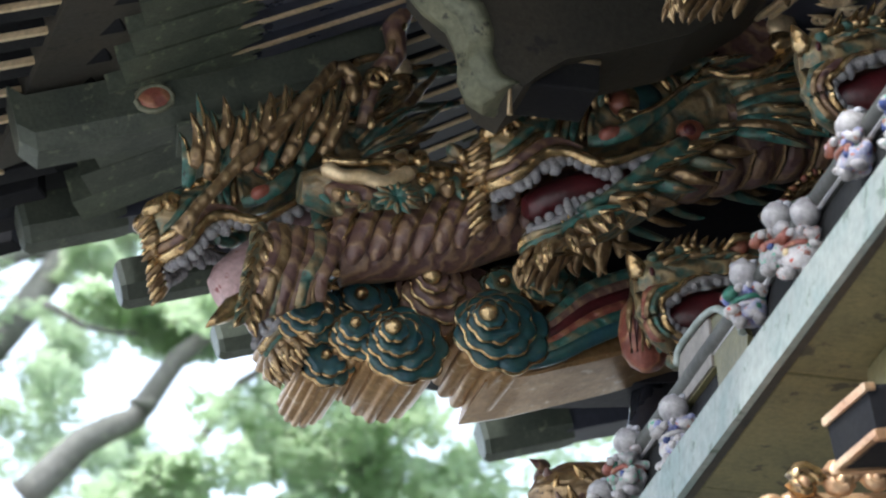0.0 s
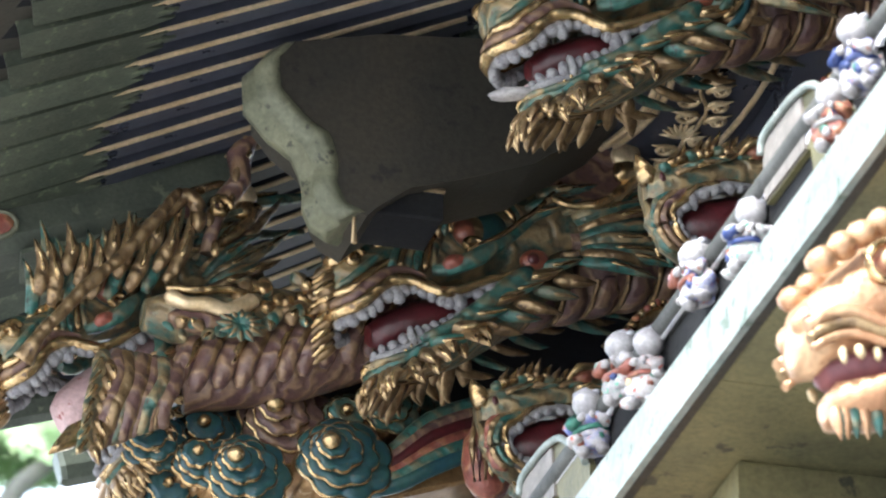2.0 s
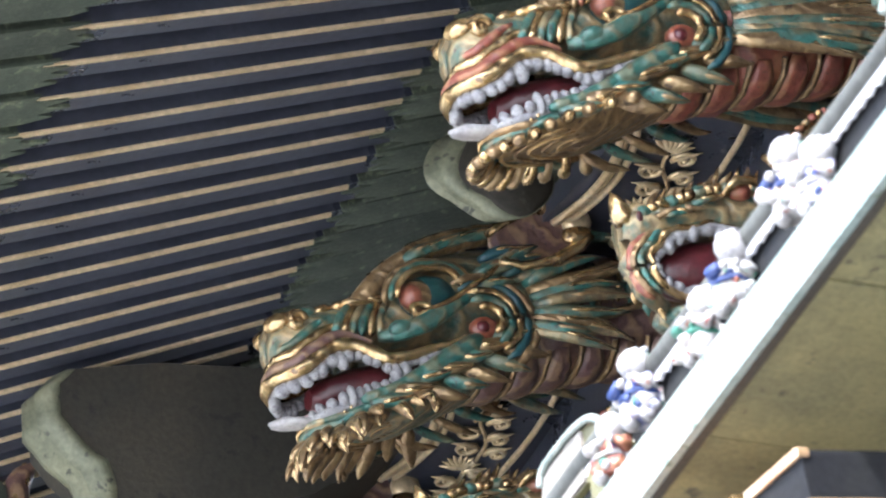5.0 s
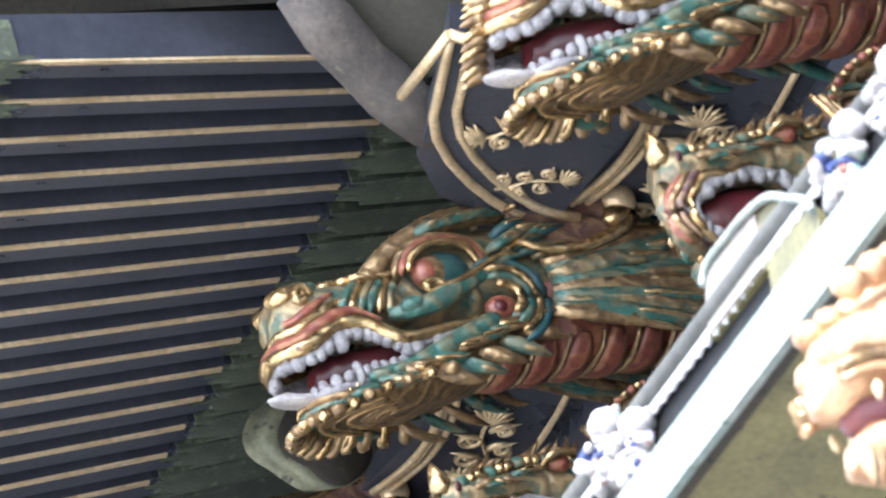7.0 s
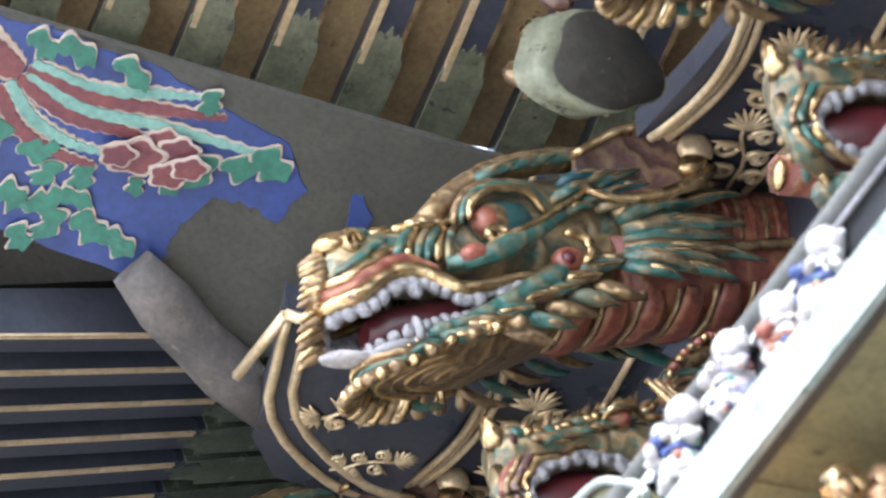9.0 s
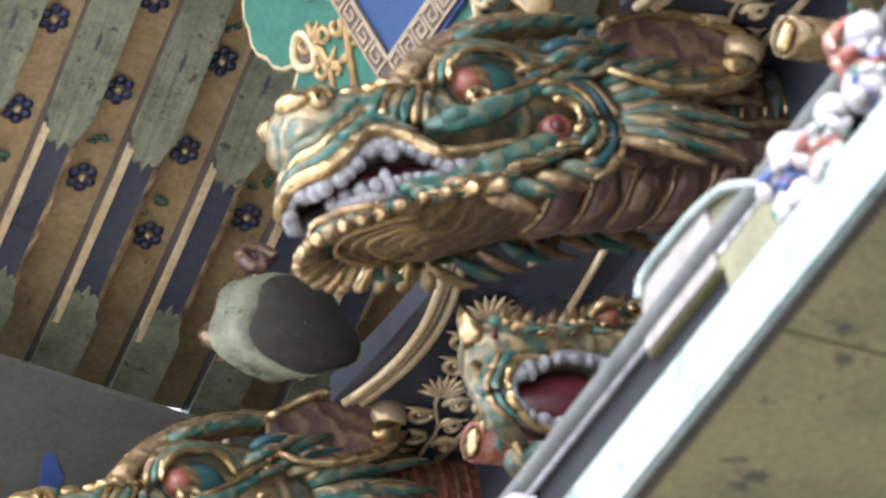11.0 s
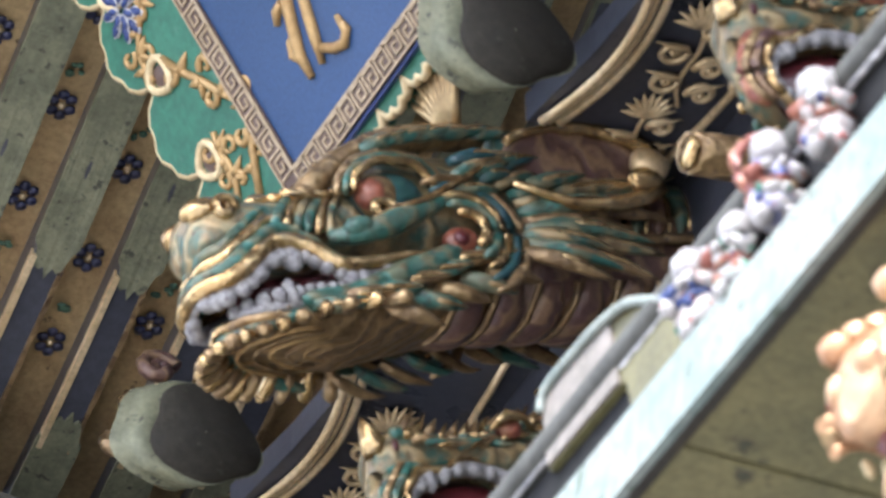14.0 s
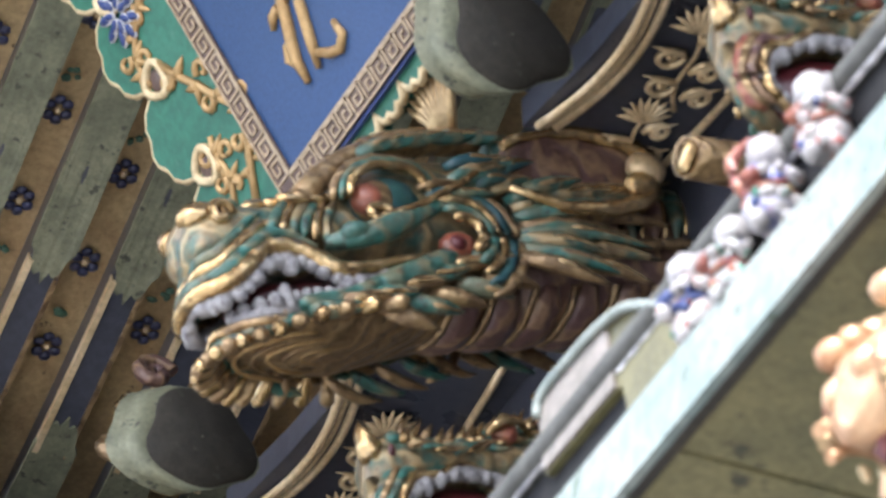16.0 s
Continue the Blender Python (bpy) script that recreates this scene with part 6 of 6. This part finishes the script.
for j in range(8):
    p = Vector(bough[j % 6])
    s.ball(p + Vector((0.014 * (-1) ** j, -0.016, 0.01 * j / 8)), (0.010, 0.008, 0.018), (GOLD, GOLD_DULL)[j % 2], n=7, k=5)
s.rough_up(0.004, 30)
tagged(s.link("carved_bough"), "purple and gilt carved bough with curled tips", "carving")
# dim gilt carving lower down by the balcony
s = Shape(GOLD_DULL)
r9 = random.Random(9)
for i in range(60):
    b = Vector((3.0 + 0.25 * r9.random(), 10.6 + 0.1 * r9.random(), 6.40 + 0.13 * r9.random()))
    s.spike(b, b + Vector((r9.uniform(-0.05, 0.03), -0.03, r9.uniform(-0.05, 0.04))), 0.016, (GOLD_DULL, GOLD, PURPLE)[i % 3], n=6)
s.ball((3.12, 10.64, 6.46), (0.15, 0.06, 0.08), GOLD_DULL)
s.tube([(3.22, 10.70, 6.46), (3.25, 10.76, 6.65), (3.28, 10.80, 6.86)], 0.05, LACQUER, n=8)
s.rough_up(0.006, 25)
tagged(s.link("leaf_carving"), "dim gilt leaf carving below the corner clouds", "carving")
s = Shape(RUST)
s.ball((3.13, 10.38, 6.70), (0.055, 0.05, 0.085), RUST)
s.ball((3.21, 10.35, 6.69), (0.05, 0.04, 0.05), GOLD)
for i in range(7):
    s.tube([(3.085 + 0.012 * i, 10.33, 6.63 + 0.004 * i), (3.08 + 0.014 * i, 10.325, 6.70), (3.09 + 0.014 * i, 10.33, 6.77)], [0.003, 0.007, 0.003], DEEP_RED if i % 2 else GOLD_DULL, n=5)
s.rough_up(0.004, 30)
tagged(s.link("scroll_carving"), "dark red scroll with a gilt boss beneath the beast head", "carving")


# ---- small painted figures along the balcony ----
def figure(seed, coat, sash, tall=1.0, hoop=False):
    """A plain little painted figure: round head with tufts, bulky coat, short arms."""
    r = random.Random(seed)
    s = Shape(FLESH)
    s.loft([(-0.055, 0, 0, 0.030, 0.028), (-0.035, 0, 0, 0.040, 0.034), (-0.01, 0, 0, 0.038, 0.032), (0.02, 0, 0, 0.028, 0.026), (0.032, 0, 0, 0.014, 0.014)], coat, n=12, wob=0.2)
    for v in s.v:
        v.x, v.z = v.z, v.x * tall
    top = 0.055 * tall
    s.ball((-0.004, 0, top), (0.031, 0.031, 0.032), FLESH, n=12, k=8)
    for dy, dz in ((-0.020, 0.026), (0.018, 0.026), (0.0, 0.033)):
        s.ball((0.004, dy, top + dz), (0.011, 0.011, 0.009), HAIR, n=7, k=5)
    s.ball((0.010, 0, top + 0.010), (0.027, 0.030, 0.027), HAIR if seed % 3 else PATCH_B, n=10, k=6)
    for j in range(9):
        p = Vector((r.uniform(-0.035, 0.02), r.uniform(-0.045, 0.045), r.uniform(-0.06, 0.035)))
        s.ball(p, (r.uniform(0.010, 0.020), r.uniform(0.010, 0.020), r.uniform(0.008, 0.016)), (coat, PATCH_C, PATCH_B, FLESH)[j % 4], n=7, k=5)
    for sy in (-1, 1):
        s.tube([(-0.01, sy * 0.028, 0.018), (-0.030, sy * 0.036, -0.004), (-0.040, sy * 0.018, 0.004 + 0.01 * r.random())], [0.013, 0.012, 0.009], sash if sy > 0 else coat, n=7)
        s.ball((-0.043, sy * 0.012, 0.008), 0.009, FLESH, n=7, k=5)
        s.ball((-0.010, sy * 0.020, -0.055 * tall), (0.022, 0.016, 0.012), FLESH, n=7, k=5)
    s.tube([(0.034 * math.cos(a), 0.036 * math.sin(a), -0.012) for a in [0.5236 * j for j in range(12)]], 0.006, sash, n=6, closed=True)
    for j in range(7):
        a = r.uniform(1.6, 4.7)
        s.ball((0.030 * math.cos(a), 0.034 * math.sin(a), r.uniform(-0.045, 0.02)), (0.009, 0.010, 0.010), (sash, BLUE_PAINT, GREEN_PAINT, CREAM, ORANGE)[j % 5], n=6, k=4)
    if hoop:
        s.tube([(0.012, 0.050 * math.cos(a), 0.045 + 0.055 * math.sin(a)) for a in [0.35 * j for j in range(18)]], 0.009, RUST, n=7, closed=True)
    s.rough_up(0.004, 40)
    return s


FIGS = ((8.236, 6.005, PATCH_A, ORANGE), (8.621, 6.025, PATCH_B, ORANGE), (8.494, 5.965, PATCH_C, RUST), (8.789, 6.005, PATCH_A, GREEN_PAINT), (9.471, 6.0, PATCH_B, RUST), (9.646, 5.985, PATCH_C, GREEN_PAINT), (9.19, 5.94, PATCH_A, FLESH),
        (7.111, 5.975, PATCH_B, BLUE_PAINT), (7.227, 5.955, PATCH_C, GREEN_PAINT), (7.493, 5.995, PATCH_A, BLUE_PAINT), (7.608, 5.955, RUST, FLESH), (7.993, 5.95, PATCH_B, BLUE_PAINT), (6.877, 5.995, PATCH_C, BLUE_PAINT), (6.78, 5.945, PATCH_A, FLESH),
        (5.624, 5.935, PATCH_B, BLUE_PAINT), (5.742, 5.925, PATCH_C, RUST), (5.891, 5.96, PATCH_A, FLESH), (6.051, 5.955, PATCH_B, BLUE_PAINT), (4.574, 5.985, PATCH_C, ORANGE), (4.694, 5.98, PATCH_A, RUST), (4.78, 5.935, PATCH_B, RUST), (4.876, 5.95, PATCH_C, BLUE_PAINT))
for j, (y, z, coat, sash) in enumerate(FIGS):
    s = figure(j, coat, sash, 0.9 + 0.25 * ((j * 7) % 5) / 4, hoop=(j == 19))
    tagged(s.link("figurine", m=pose(2.822, y, z - 0.006, 6 * (j % 3 - 1), 0, 25 + 40 * ((j * 5) % 4) / 3) @ Matrix.Scale(0.80, 4)), "small weathered painted figure on the balcony edge", "figurine", "figures along the balcony")
for y in (3.88, 5.10, 6.37, 7.77, 9.03):
    post = holder("rail_post", Matrix.Translation((2.84, y, 6.0)), "low olive post panel with a rounded top and pale edge", "post", "posts of the balcony rail")
    upright = Matrix(((0, 0, 1, 0), (1, 0, 0, 0), (0, 1, 0, 0), (0, 0, 0, 1)))
    crown = [(p.x, p.y) for p in glide([(-0.180, -0.035, 0), (-0.150, 0.000, 0), (-0.100, 0.034, 0), (-0.040, 0.072, 0), (0.03, 0.090, 0), (0.10, 0.095, 0), (0.170, 0.094, 0), (0.186, 0.070, 0)], 4)]
    s = Shape(OLIVE)
    s.board(crown + [(0.186, -0.01), (-0.01, -0.013), (-0.03, -0.10), (-0.180, -0.10)], 0.040, OLIVE, upright)
    s.link("panel", post)
    s = Shape(PINK)
    s.board([(x, z - 0.006) for x, z in crown if x > 0.0] + [(0.183, -0.006), (0.0, -0.010)], 0.005, ROSE_GREY, upright @ Matrix.Translation((0, 0, -0.005)))
    s.link("side_face", post, "pale rosy grey side face")
    s = Shape(FASCIA)
    s.tube([(-0.008, y2, z2 + 0.003) for y2, z2 in crown], 0.0065, FASCIA, n=8)
    s.link("pale_edge", post, "pale painted edge")


# ---- gilded lion heads and blocks under the balcony ----
def lion(seed):
    """The parts of a gilt lion head, eye at the origin, muzzle towards -x, neck towards +x."""
    made = []
    def cut(name, label=""):
        made.append((name, label, s))
        return Shape(LION_GOLD)
    s = Shape(LION_GOLD)
    s.loft([(-0.150, 0, -0.080, 0.02, 0.03), (-0.14, 0, -0.075, 0.055, 0.05), (-0.10, 0, -0.060, 0.075, 0.062), (-0.04, 0, -0.035, 0.085, 0.080), (0.04, 0, -0.01, 0.10, 0.100), (0.14, 0, 0.0, 0.115, 0.115), (0.26, 0, 0.0, 0.11, 0.11), (0.45, 0, 0.02, 0.1, 0.1)], LION_GOLD, n=18, wob=0.12)
    s.loft([(-0.125, 0, -0.175, 0.02, 0.015), (-0.11, 0, -0.175, 0.05, 0.028), (-0.03, 0, -0.170, 0.07, 0.035), (0.08, 0, -0.13, 0.08, 0.05), (0.2, 0, -0.09, 0.08, 0.07)], LION_GOLD, n=14, wob=0.12)
    s.ball((-0.02, 0, -0.125), (0.11, 0.06, 0.035), MAROON, n=12, k=7)
    s = cut("head", "warm gilt head")
    for sy in (-1, 1):
        s.ball((0.0, sy * 0.078, 0.0), (0.036, 0.026, 0.026), RUST)
        s.ball((-0.012, sy * 0.098, 0.004), (0.017, 0.012, 0.014), GOLD_EDGE)
        s.tube([(0.048 * math.cos(a), sy * 0.092, 0.034 * math.sin(a)) for a in [0.4 * j for j in range(16)]], 0.007, GOLD, n=6, closed=True)
        s = cut("eye", "red and gilt eye")
        for j in range(9):                                # scalloped brow
            u = j / 8
            s.ball((-0.10 + 0.26 * u, sy * (0.062 + 0.025 * u), 0.022 + 0.060 * math.sin(u * 2.4)), (0.024, 0.026, 0.020), LION_GOLD, n=9, k=6)
        s = cut("brow", "scalloped gilt brow")
        for k, m in ((0, LION_GOLD), (1, GOLD_DULL), (2, LION_GOLD)):
            s.tube([(-0.145 + 0.25 * u, sy * (0.062 + 0.03 * u), -0.088 - 0.016 * k + 0.022 * math.sin(u * 7 + 0.5) + 0.03 * u) for u in [j / 12 for j in range(13)]], 0.011 - 0.002 * k, m, n=7)
        for j in range(9):
            s.ball((-0.105 + 0.026 * j, sy * 0.066, -0.125 + 0.004 * (j % 2)), (0.008, 0.008, 0.012), CREAM, n=6, k=4)
        s = cut("lip", "folded lips with teeth")
        for j in range(10):                               # curls of the mane
            c = (0.11 + 0.06 * (j % 4), sy * 0.118, 0.10 - 0.075 * (j // 3))
            s.tube(swirl(c, 0.028, 1.4, (1, 0, 0), (0, 0, 1)), [0.012] * 11 + [0.009] * 4, LION_GOLD if j % 3 else GOLD, n=7)
            s.ball(c, (0.012, 0.014, 0.012), LION_GOLD, n=7, k=5)
        s = cut("mane", "curled gilt mane")
        s.ball((0.10, sy * 0.10, -0.05), (0.05, 0.02, 0.022), TEAL)
        s.ball((-0.125, sy * 0.030, -0.055), (0.030, 0.026, 0.026), LION_GOLD)
        s.ball((-0.138, sy * 0.050, -0.058), (0.008, 0.008, 0.008), RUST, n=6, k=4)
    s = cut("nose", "gilt nose and teal cheek")
    for j in range(12):
        a = math.pi * (1.0 + 0.8 * j / 11)
        p = Vector((-0.02 + 0.10 * math.cos(a), -0.03, -0.185))
        s.spike(p, p + Vector((0.0, 0.0, -0.05)) , 0.014, (LION_GOLD, TEAL)[j % 2], n=6)
    cut("beard", "gilt and teal beard")
    return made


for j, (x, y, z) in enumerate(((2.785, 7.36, 5.55), (2.785, 5.83, 5.575), (2.865, 4.43, 5.585), (2.74, 8.66, 5.45))):
    top = holder("lion_carving", Matrix.Translation((x, y, z)) @ Matrix.Rotation(-0.2, 4, "Y"), "warm gilt lion head under the balcony, sunlit", "carving", "lion heads under the balcony")
    for name, label, s in lion(j):
        s.rough_up(0.005, 26)
        s.link(name, top, label)
for y in (8.30, 6.98):
    blk = holder("bearing_block", pose(2.835, y, 5.515, 0, -12, 8), "black bearing block with broad gilt edges under the balcony", "bracket block", "blocks under the balcony")
    s = Shape(LACQUER)
    s.box((0, -0.07, 0), (0.5, 0.07, 0.085), LACQUER_SHADED, bevel=0.006)
    s.box((0.42, -0.03, 0.08), (0.5, 0.03, 0.30), LACQUER, bevel=0.006)
    s.link("body", blk)
    s = Shape(LION_GOLD)
    for a, b in ((-0.074, -0.060), (0.060, 0.074)):
        s.box((-0.004, a, -0.005), (0.5, b, 0.012), LION_GOLD)
    s.box((-0.006, -0.074, 0.0), (0.012, 0.074, 0.012), LION_GOLD)
    s.box((-0.006, -0.074, 0.074), (0.012, 0.074, 0.088), LION_GOLD)
    s.link("gilt_edge", blk, "broad gilt edges")
for y in (8.44, 9.4):
    s = Shape(SOFFIT)
    s.box((2.95, y, 5.66), (4.0, y + 0.14, 5.80), SOFFIT, bevel=0.006)
    tagged(s.link("balcony_joist"), "ochre painted joist under the balcony boards", "joist", "joists under the balcony")

# ---- trees behind the corner ----
def leaves(name, clumps, size, count, m, parent, seed):
    r = random.Random(seed)
    v, f = [], []
    for (cx, cy, cz, rx, rz), k in clumps:
        for _ in range(int(count * k)):
            while True:
                p = Vector((r.uniform(-1, 1), r.uniform(-1, 1), r.uniform(-1, 1)))
                if p.length < 1:
                    break
            q = Vector((cx + p.x * rx, cy + p.y * rx, cz + p.z * rz))
            if noise.noise(q * 3.2) < -0.02 or noise.noise(q * 9.0 + Vector((5, 1, 2))) < -0.16:
                continue
            a = r.uniform(0, 6.283)
            d = Vector((math.cos(a), math.sin(a) * 0.6, r.uniform(-0.5, 0.25))).normalized()
            w = d.cross(Vector((r.uniform(-0.5, 0.5), r.uniform(-0.5, 0.5), 1))).normalized()
            ln = size * r.uniform(0.6, 1.3)
            i = len(v)
            v += [q, q + d * ln * 0.45 + w * ln * 0.30, q + d * ln, q + d * ln * 0.45 - w * ln * 0.30]
            f += [(i, i + 1, i + 2), (i, i + 2, i + 3)]
    me = bpy.data.meshes.new(name)
    me.from_pydata([tuple(p) for p in v], [], f)
    me.materials.append(m)
    ob = new(name, me)
    ob.parent = parent
    ob["kind"] = "stuff"
    return ob


def tree(label, trunk, limbs, clumps, leaf_m, size, count, seed):
    base = Vector(trunk[0][0])
    t = holder("tree", Matrix.Translation(base), label, "tree", "trees behind the gate")
    s = Shape(BARK)
    s.tube([Vector(p) - base for p, _ in trunk], [w for _, w in trunk], BARK, n=12)
    s.rough_up(0.05, 2.0)
    s.link("trunk", t)
    for limb in limbs:
        s = Shape(BARK)
        pts = []
        for i in range(len(limb) - 1):
            a, b = Vector(limb[i][:3]), Vector(limb[i + 1][:3])
            for j in range(4):
                q = a.lerp(b, j / 4)
                pts.append((q + Vector(noise.noise_vector(q * 1.7)) * 0.05, limb[i][3] + (limb[i + 1][3] - limb[i][3]) * j / 4))
        pts.append((Vector(limb[-1][:3]), limb[-1][3]))
        s.tube([p - base for p, _ in pts], [w for _, w in pts], BARK, n=8)
        s.link("limb", t)
    cr = leaves("crown", [((c[0] - base.x, c[1] - base.y, c[2] - base.z, c[3], c[4]), k) for c, k in clumps], size, count, leaf_m, t, seed)
    return t


def tw(px, py, y=26.0):
    """A place on the trees' plane: across and up in steps of the limbs' layout."""
    return (4.74 + 2.5 * px, y, 14.74 - 2.97 * (py - 0.441) - 0.16 * (px - 0.3))


rt = random.Random(21)
green = []
for cx, cy, rx, rz, k in ((0.50, 0.62, 0.42, 0.22, 1.0), (0.36, 0.60, 0.32, 0.16, 0.7), (0.62, 0.72, 0.40, 0.25, 1.0), (0.75, 0.82, 0.5, 0.3, 1.2), (0.56, 0.85, 0.42, 0.2, 0.8), (0.92, 0.85, 0.5, 0.32, 1.0), (0.32, 0.87, 0.25, 0.12, 0.5), (0.22, 0.62, 0.25, 0.10, 0.35), (0.45, 0.53, 0.4, 0.12, 0.7),
                          (0.80, 0.62, 0.5, 0.3, 0.8), (1.05, 0.70, 0.6, 0.4, 0.7), (0.70, 1.0, 0.6, 0.35, 0.8), (0.42, 1.02, 0.4, 0.22, 0.5)):
    x, y, z = tw(cx, cy, 26.0 + rt.uniform(-0.5, 0.5))
    green.append(((x, y, z, rx, rz), k))
for _ in range(16):
    x, y, z = tw(rt.uniform(0.26, 0.66), rt.uniform(0.66, 1.03), 26.0 + rt.uniform(-0.8, 1.2))
    green.append(((x, y, z, rt.uniform(0.16, 0.34), rt.uniform(0.08, 0.15)), 0.22))
for _ in range(16):
    green.append(((rt.uniform(5.5, 12), rt.uniform(24.5, 30), rt.uniform(8, 13), rt.uniform(0.7, 1.3), rt.uniform(0.4, 0.8)), 0.5))
tree("broadleaf tree with green leaves paled for haze against white sky", [((4.2, 26.5, 0), 0.5), ((4.4, 26.4, 6), 0.42), ((4.7, 26.3, 11), 0.30), ((4.9, 26.2, 13.0), 0.22)],
     [[(*tw(0.06, 0.95, 26.2), 0.085), (*tw(0.16, 0.86, 26.1), 0.07), (*tw(0.27, 0.79, 26.1), 0.06), (*tw(0.34, 0.70, 26.0), 0.05), (*tw(0.45, 0.60, 26.0), 0.03)], [(*tw(0.38, 0.84, 26.0), 0.028), (*tw(0.46, 0.73, 26.0), 0.02), (*tw(0.55, 0.66, 26.0), 0.015)],
      [(*tw(0.08, 0.645, 26.0), 0.02), (*tw(0.16, 0.668, 26.0), 0.016), (*tw(0.26, 0.665, 26.0), 0.008)], [(*tw(0.30, 0.78, 26.0), 0.03), (*tw(0.24, 0.80, 25.9), 0.012)]], green, LEAF, 0.048, 11000, 3)
dark = []
for cx, cy, rx, rz, k in ((0.05, 0.47, 0.35, 0.14, 0.5), (0.06, 0.75, 0.26, 0.25, 0.7), (0.02, 0.85, 0.3, 0.2, 0.6), (0.22, 0.50, 0.3, 0.12, 0.5), (0.12, 0.58, 0.25, 0.10, 0.35), (0.13, 0.72, 0.10, 0.2, 0.3), (-0.1, 0.6, 0.4, 0.4, 0.7), (0.30, 0.45, 0.4, 0.12, 0.5)):
    x, y, z = tw(cx, cy, 29.0)
    dark.append(((x * 1.115, y + rt.uniform(-0.4, 0.4), 1.6 + (z - 1.6) * 1.115, rx * 1.1, rz * 1.1), k))
for _ in range(14):
    x, y, z = tw(rt.uniform(-0.02, 0.26), rt.uniform(0.44, 1.0), 29.0)
    dark.append(((x * 1.115, y + rt.uniform(-0.6, 0.6), 1.6 + (z - 1.6) * 1.115, rt.uniform(0.14, 0.32), rt.uniform(0.08, 0.2)), 0.22))
for _ in range(14):
    dark.append(((rt.uniform(0, 5.0), rt.uniform(28, 32), rt.uniform(9, 20), rt.uniform(0.7, 1.4), rt.uniform(0.4, 0.8)), 0.4))
def fw(px, py):
    x, y, z = tw(px, py, 29.0)
    return (x * 1.115, y, 1.6 + (z - 1.6) * 1.115)
tree("tall dark cedar with long slanting grey limbs", [((3.0, 29.0, 0), 0.7), ((3.6, 29.0, 8), 0.6), ((4.4, 29.0, 13), 0.4), ((4.9, 29.0, 15.0), 0.3)],
     [[(*fw(-0.02, 0.74), 0.095), (*fw(0.06, 0.64), 0.085), (*fw(0.14, 0.54), 0.075), (*fw(0.20, 0.47), 0.062), (*fw(0.27, 0.37), 0.04)], [(*fw(-0.05, 0.60), 0.06), (*fw(0.06, 0.555), 0.05), (*fw(0.20, 0.565), 0.03)], [(*fw(0.0, 0.54), 0.04), (*fw(0.10, 0.50), 0.03), (*fw(0.15, 0.465), 0.012)],
      [(*fw(0.09, 0.86), 0.012), (*fw(0.13, 0.78), 0.010), (*fw(0.15, 0.70), 0.006)]], dark, LEAF_DARK, 0.045, 8000, 6)
